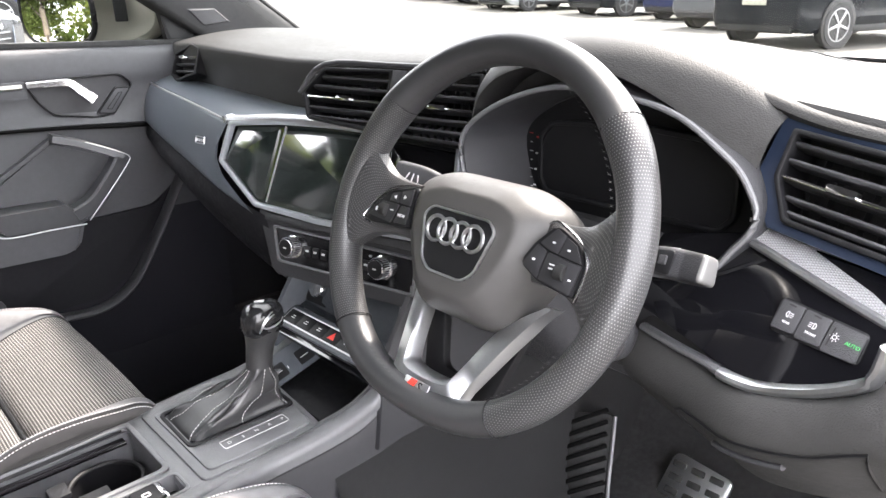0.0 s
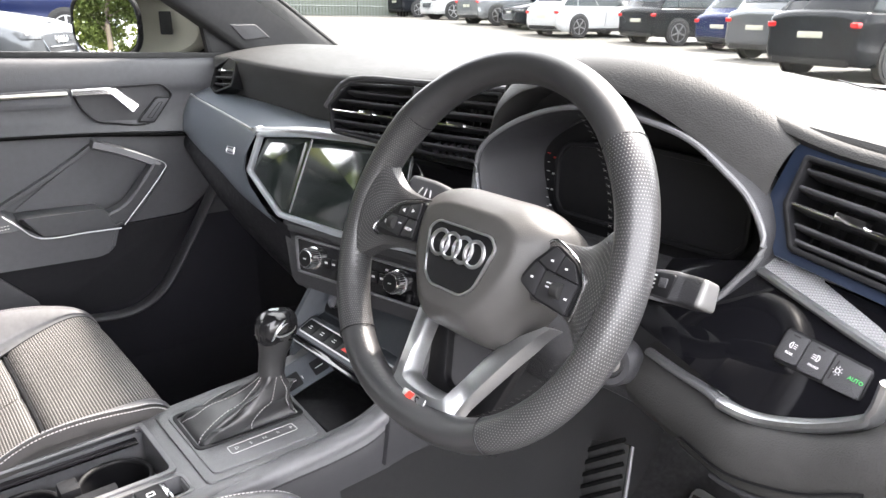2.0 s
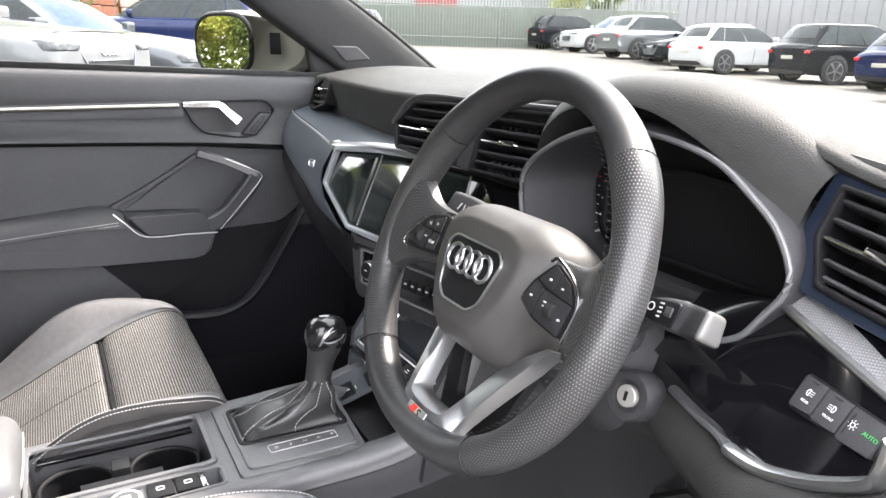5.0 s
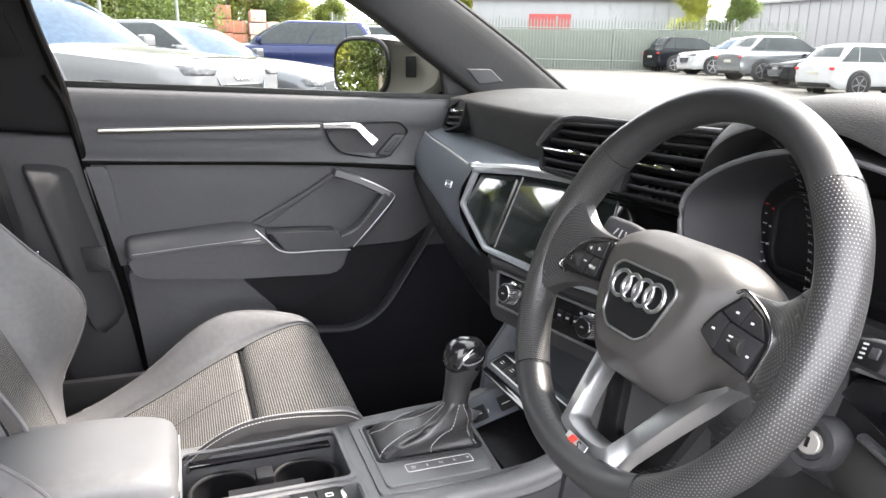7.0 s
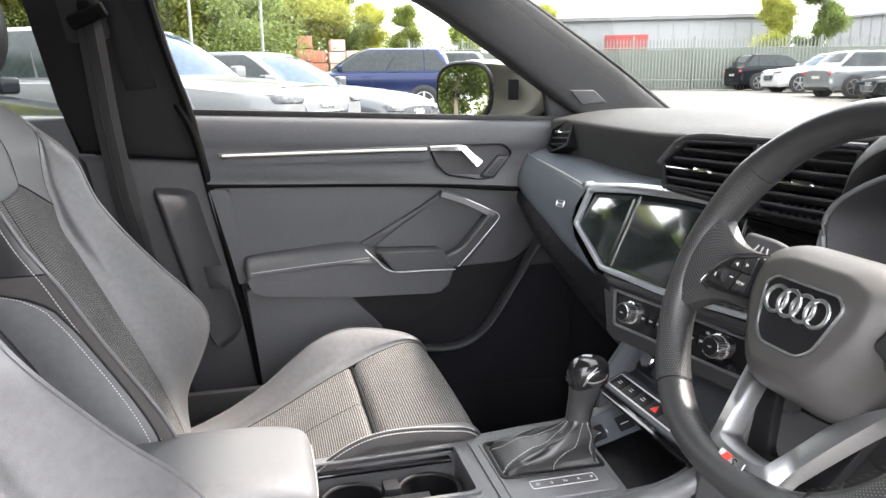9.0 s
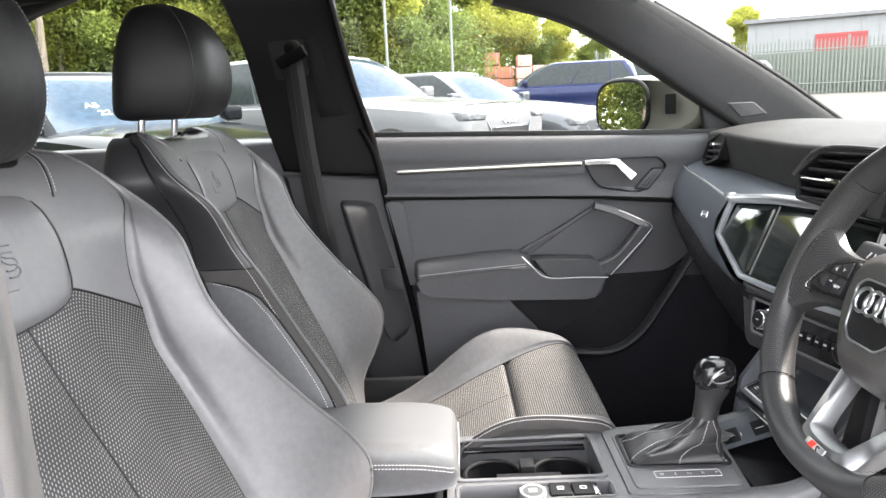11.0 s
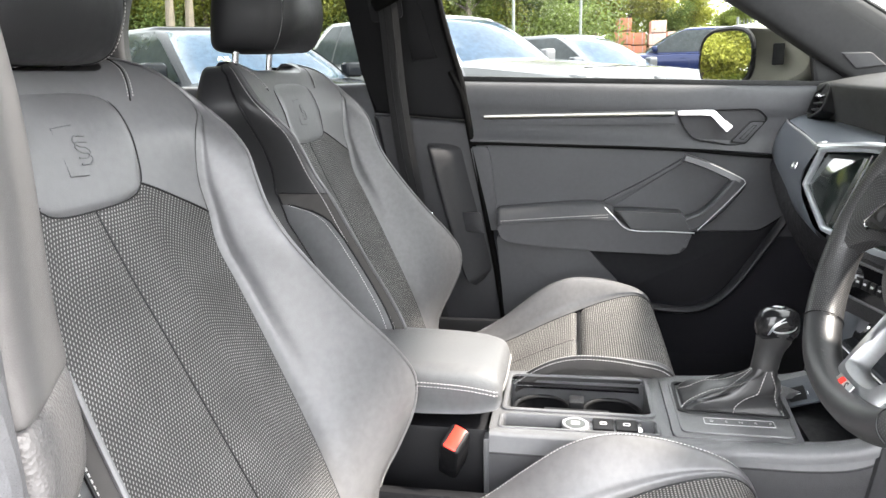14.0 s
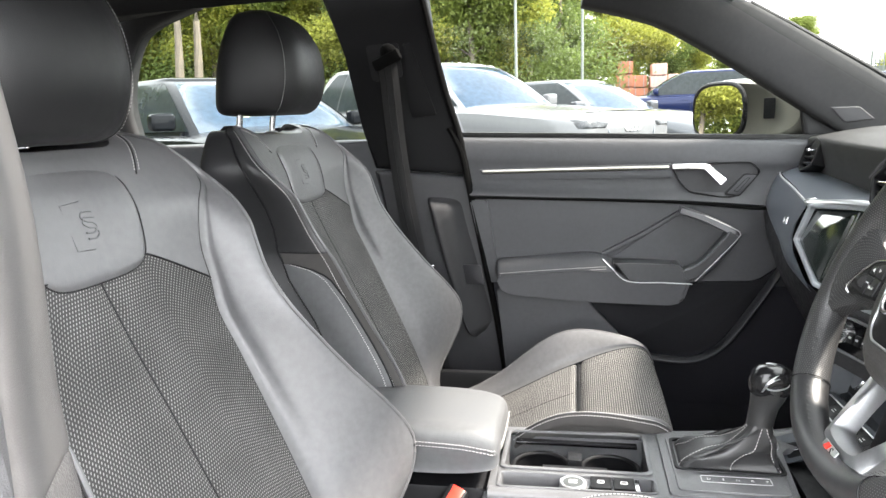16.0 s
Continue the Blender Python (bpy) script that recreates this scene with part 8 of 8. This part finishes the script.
# ---------------------------------------------------------------- trees


def leaf_mat(name, c):
    """Thin leaves: light from both sides, colour that drifts from clump to clump and leaf to leaf."""
    m = mat(name, c, 0.6, vary=0.5, big=0.45)
    nt = m.node_tree
    b = nt.nodes["Principled BSDF"]
    tl, mx = nt.nodes.new("ShaderNodeBsdfTranslucent"), nt.nodes.new("ShaderNodeMixShader")
    mx.inputs[0].default_value = 0.5
    src = b.inputs["Base Color"].links[0].from_socket
    nt.links.new(src, tl.inputs[0])
    nt.links.new(b.outputs[0], mx.inputs[1])
    nt.links.new(tl.outputs[0], mx.inputs[2])
    nt.links.new(mx.outputs[0], nt.nodes["Material Output"].inputs[0])
    return m


LEAF, LEAF2, LEAF3 = leaf_mat("leaf", (0.20, 0.245, 0.055)), leaf_mat("leaf_yellow_green", (0.32, 0.335, 0.065)), leaf_mat("leaf_dark", (0.13, 0.175, 0.045))
BARK = mat("bark", (0.15, 0.125, 0.095), 0.9, bump=0.8, scale=15, vary=0.35, big=2)
rng = random.Random(7)
nrng = np.random.default_rng(5)


def leaves(name, centres, spread, count, lo, hi, material):
    """Small pointed leaves in clumps round the given centres, one mesh."""
    C = np.repeat(np.asarray(centres, float), count, axis=0)
    n = len(C)
    C = C + nrng.normal(0, 1, (n, 3)) * np.asarray(spread)
    s = nrng.uniform(lo, hi, (n, 1))
    d = nrng.normal(0, 1, (n, 3))
    d /= np.linalg.norm(d, axis=1, keepdims=True)
    e = np.cross(d, nrng.normal(0, 1, (n, 3)))
    e /= np.linalg.norm(e, axis=1, keepdims=True)
    V = np.stack([C - d * s, C + d * s * 0.3 + e * s * 0.75, C + d * s * 1.1 - e * s * 0.3], 1).reshape(-1, 3)
    me = bpy.data.meshes.new(name)
    me.from_pydata(V.tolist(), [], np.arange(3 * n).reshape(-1, 3).tolist())
    me.materials.append(material)
    return new(name, me)


def make_tree(seed, H, Rr, leaf, density, bare=0.2, girth=0.15):
    r = random.Random(seed)
    t = thing("tree", "leafy yellow-green tree at the edge of the yard", "tree", group="trees by the yard")
    trunk = [(r.uniform(-0.08, 0.08) * k, r.uniform(-0.08, 0.08) * k, H * 0.95 * k / 6) for k in range(7)]
    bmt = tube(crom(trunk, 3), list(np.linspace(girth, 0.02, 19)), 8)
    tips = []
    for k in range(26):
        z = H * r.uniform(bare, 0.95)
        a = r.uniform(0, 2 * math.pi)
        l = Rr * r.uniform(0.45, 1.0) * (1.15 - z / H * 0.75)
        p0 = Vector((0, 0, z))
        p1 = p0 + Vector((math.cos(a) * l, math.sin(a) * l, l * r.uniform(0.2, 0.8)))
        lb = tube([p0, (p0 + p1) / 2 + Vector((0, 0, 0.1)), p1], [0.045, 0.03, 0.010], 5)
        me = bpy.data.meshes.new("limb")
        lb.to_mesh(me)
        lb.free()
        bmt.from_mesh(me)
        bpy.data.meshes.remove(me)
        for u in (0.35, 0.6, 0.8, 1.0):
            tips.append(p0 * (1 - u) + p1 * u + Vector((r.gauss(0, 0.2), r.gauss(0, 0.2), r.gauss(0, 0.15))))
    part("trunk", bmt, BARK, t, "pale brown trunk and limbs")
    leaves("crown", [tuple(p) for p in tips], (0.36, 0.36, 0.28), density, 0.045, 0.105, leaf).parent = t
    return t


protos = [make_tree(1, 9.5, 2.5, LEAF, 620), make_tree(2, 9.0, 2.4, LEAF2, 620), make_tree(3, 10.5, 2.6, LEAF3, 620), make_tree(4, 8.5, 2.5, LEAF2, 620)]
spots = [(-30.5 + rng.uniform(-1.5, 1.5), -31 + i * 1.65 + rng.uniform(-0.4, 0.4), rng.uniform(0.9, 1.15)) for i in range(19)]
spots += [(-35.5 + rng.uniform(-1.5, 1.5), -28 + i * 3.6 + rng.uniform(-0.5, 0.5), 1.25) for i in range(8)]
spots += [(-41.5, 0.8, 1.05), (-42, 2.6, 1.0), (-42.5, 4.4, 0.62), (-43, 6.2, 0.55), (-44, 8.6, 0.5), (-52, 14.5, 0.6)]
spots += [(-38.5, 30.5, 0.62), (-36.5, 32.0, 0.66), (-60, 24, 0.75), (-16, -34, 1.1), (-8, -36, 1.1), (-24, -33, 1.1), (-12, -35, 1.0), (-20, -34, 1.15), (-4, -37, 1.0), (0, -38, 1.1)]
for i, (x, y, k) in enumerate(spots):
    m = pose(x, y, gz(x, y), 0, 0, rng.uniform(0, 360)) @ Matrix.Diagonal((k, k, k, 1))
    if i < 4:
        protos[i].matrix_world = m
    else:
        q = copy_thing(protos[(i * 3 + i // 4) % 4], m)
        q.scale = (k, k, k)
# two tall pale trunks before the belt
for x, y in ((-24.0, -14.83), (-24.5, -14.34)):
    t = make_tree(11, 10.0, 2.2, LEAF2, 220, 0.5, 0.21)
    t.matrix_world = at(x, y, gz(x, y))
leaves("undergrowth", [(-28.6 + rng.gauss(0, 0.6), rng.uniform(-36, 1), 0.9 + abs(rng.gauss(0, 1.3))) for i in range(420)], (0.45, 0.45, 0.4), 150, 0.045, 0.10, LEAF3)
far = leaves("far_wood", [(-40 + rng.gauss(0, 1.0), rng.uniform(-46, 0), 1.0 + 13.0 * rng.random()) for i in range(1000)] + [(rng.uniform(-40, 25), -43 + rng.gauss(0, 1), 1.0 + 19.0 * rng.random()) for i in range(1400)] + [(-48 + rng.gauss(0, 1.2), y, 0.8 + max(1.5, 6.5 - 0.45 * y) * rng.random()) for y in np.linspace(-1, 13, 260)], (0.9, 0.9, 0.7), 110, 0.09, 0.19, LEAF)
leaves("far_hedge", [(-44 + rng.gauss(0, 0.8), rng.uniform(-50, 0), 0.5 + 13.0 * rng.random()) for i in range(800)] + [(rng.uniform(-44, 28), -46 + rng.gauss(0, 0.8), 0.5 + 20.0 * rng.random()) for i in range(1000)], (0.8, 0.8, 0.7), 28, 0.3, 0.55, LEAF3)
tagged(bpy.data.objects["far_hedge"], "dense dark trees at the back of the wood", "woods", kind="stuff")
tagged(far, "far wood of leafy trees behind the yard", "woods", kind="stuff")
tagged(bpy.data.objects["undergrowth"], "dense green undergrowth below the trees", "bushes", kind="stuff")

# ---------------------------------------------------------------- lamp posts, brick packs
for x, y, hh in ((-21.0, -2.15, 6.0), (-23.0, -0.2, 7.0)):
    lp = thing("lamp_post", "slim grey lamp post at the edge of the yard", "lamp post", at(x, y, gz(x, y)), group="lamp posts")
    part("pole", lathe([(0.075, 0), (0.07, 1.0), (0.045, 1.1), (0.04, hh)], 12), FENCE, lp, "grey steel pole")
    part("lantern", box(0.18, 0.42, 0.10, 0.03, at(0, -0.15, hh)), FENCE, lp)
lf = thing("low_fence", "low white post and rail fence behind the car park", "fence")
for k in range(34):
    part("post", box(0.14, 0.14, 1.15, 0.02, at(-26 + 0.95 * k, -23.0, gz(-26 + 0.95 * k, 0) + 0.55)), WHITE_P, lf)
for z in (0.45, 0.95):
    part("rail", tube([(x, -23.0, gz(x, 0) + z) for x in (-26, -20, -15, -10, -5, 0, 6)], 0.05, 6), WHITE_P, lf)
BRICK = mat("orange_brick", (0.36, 0.14, 0.08), 0.85, vary=0.3, big=3)
BRICK2 = mat("pink_brick", (0.55, 0.36, 0.30), 0.85, vary=0.3, big=3)
for x, y, nz, ph, bm_ in ((-35.0, 1.80, 4, 0.60, BRICK), (-35.2, 2.50, 3, 0.58, BRICK), (-35.0, 3.35, 4, 0.56, BRICK2), (-35.1, 4.15, 3, 0.58, BRICK2), (-37.0, 5.1, 3, 0.60, BRICK2)):
    bp_ = thing("brick_pack", "wrapped packs of new bricks stacked in the yard", "brick pack", at(x, y, gz(x, y)), group="brick packs")
    part("pallet", box(1.1, 0.9, 0.14, 0.01, at(0, 0, 0.07)), BARK, bp_)
    for j in range(nz):
        part("pack", box(1.0, 0.74 - 0.06 * (j == nz - 1), ph - 0.04, 0.03, at(0.03 * j, 0.04 * (j % 2), 0.14 + ph * (j + 0.5))), bm_, bp_, "pack of bricks")
        for u in (-0.2, 0.2):
            part("strap", box(1.02, 0.03, ph - 0.03, 0.006, at(0.03 * j, 0.04 * (j % 2) + u, 0.14 + ph * (j + 0.5))), CLAD, bp_)
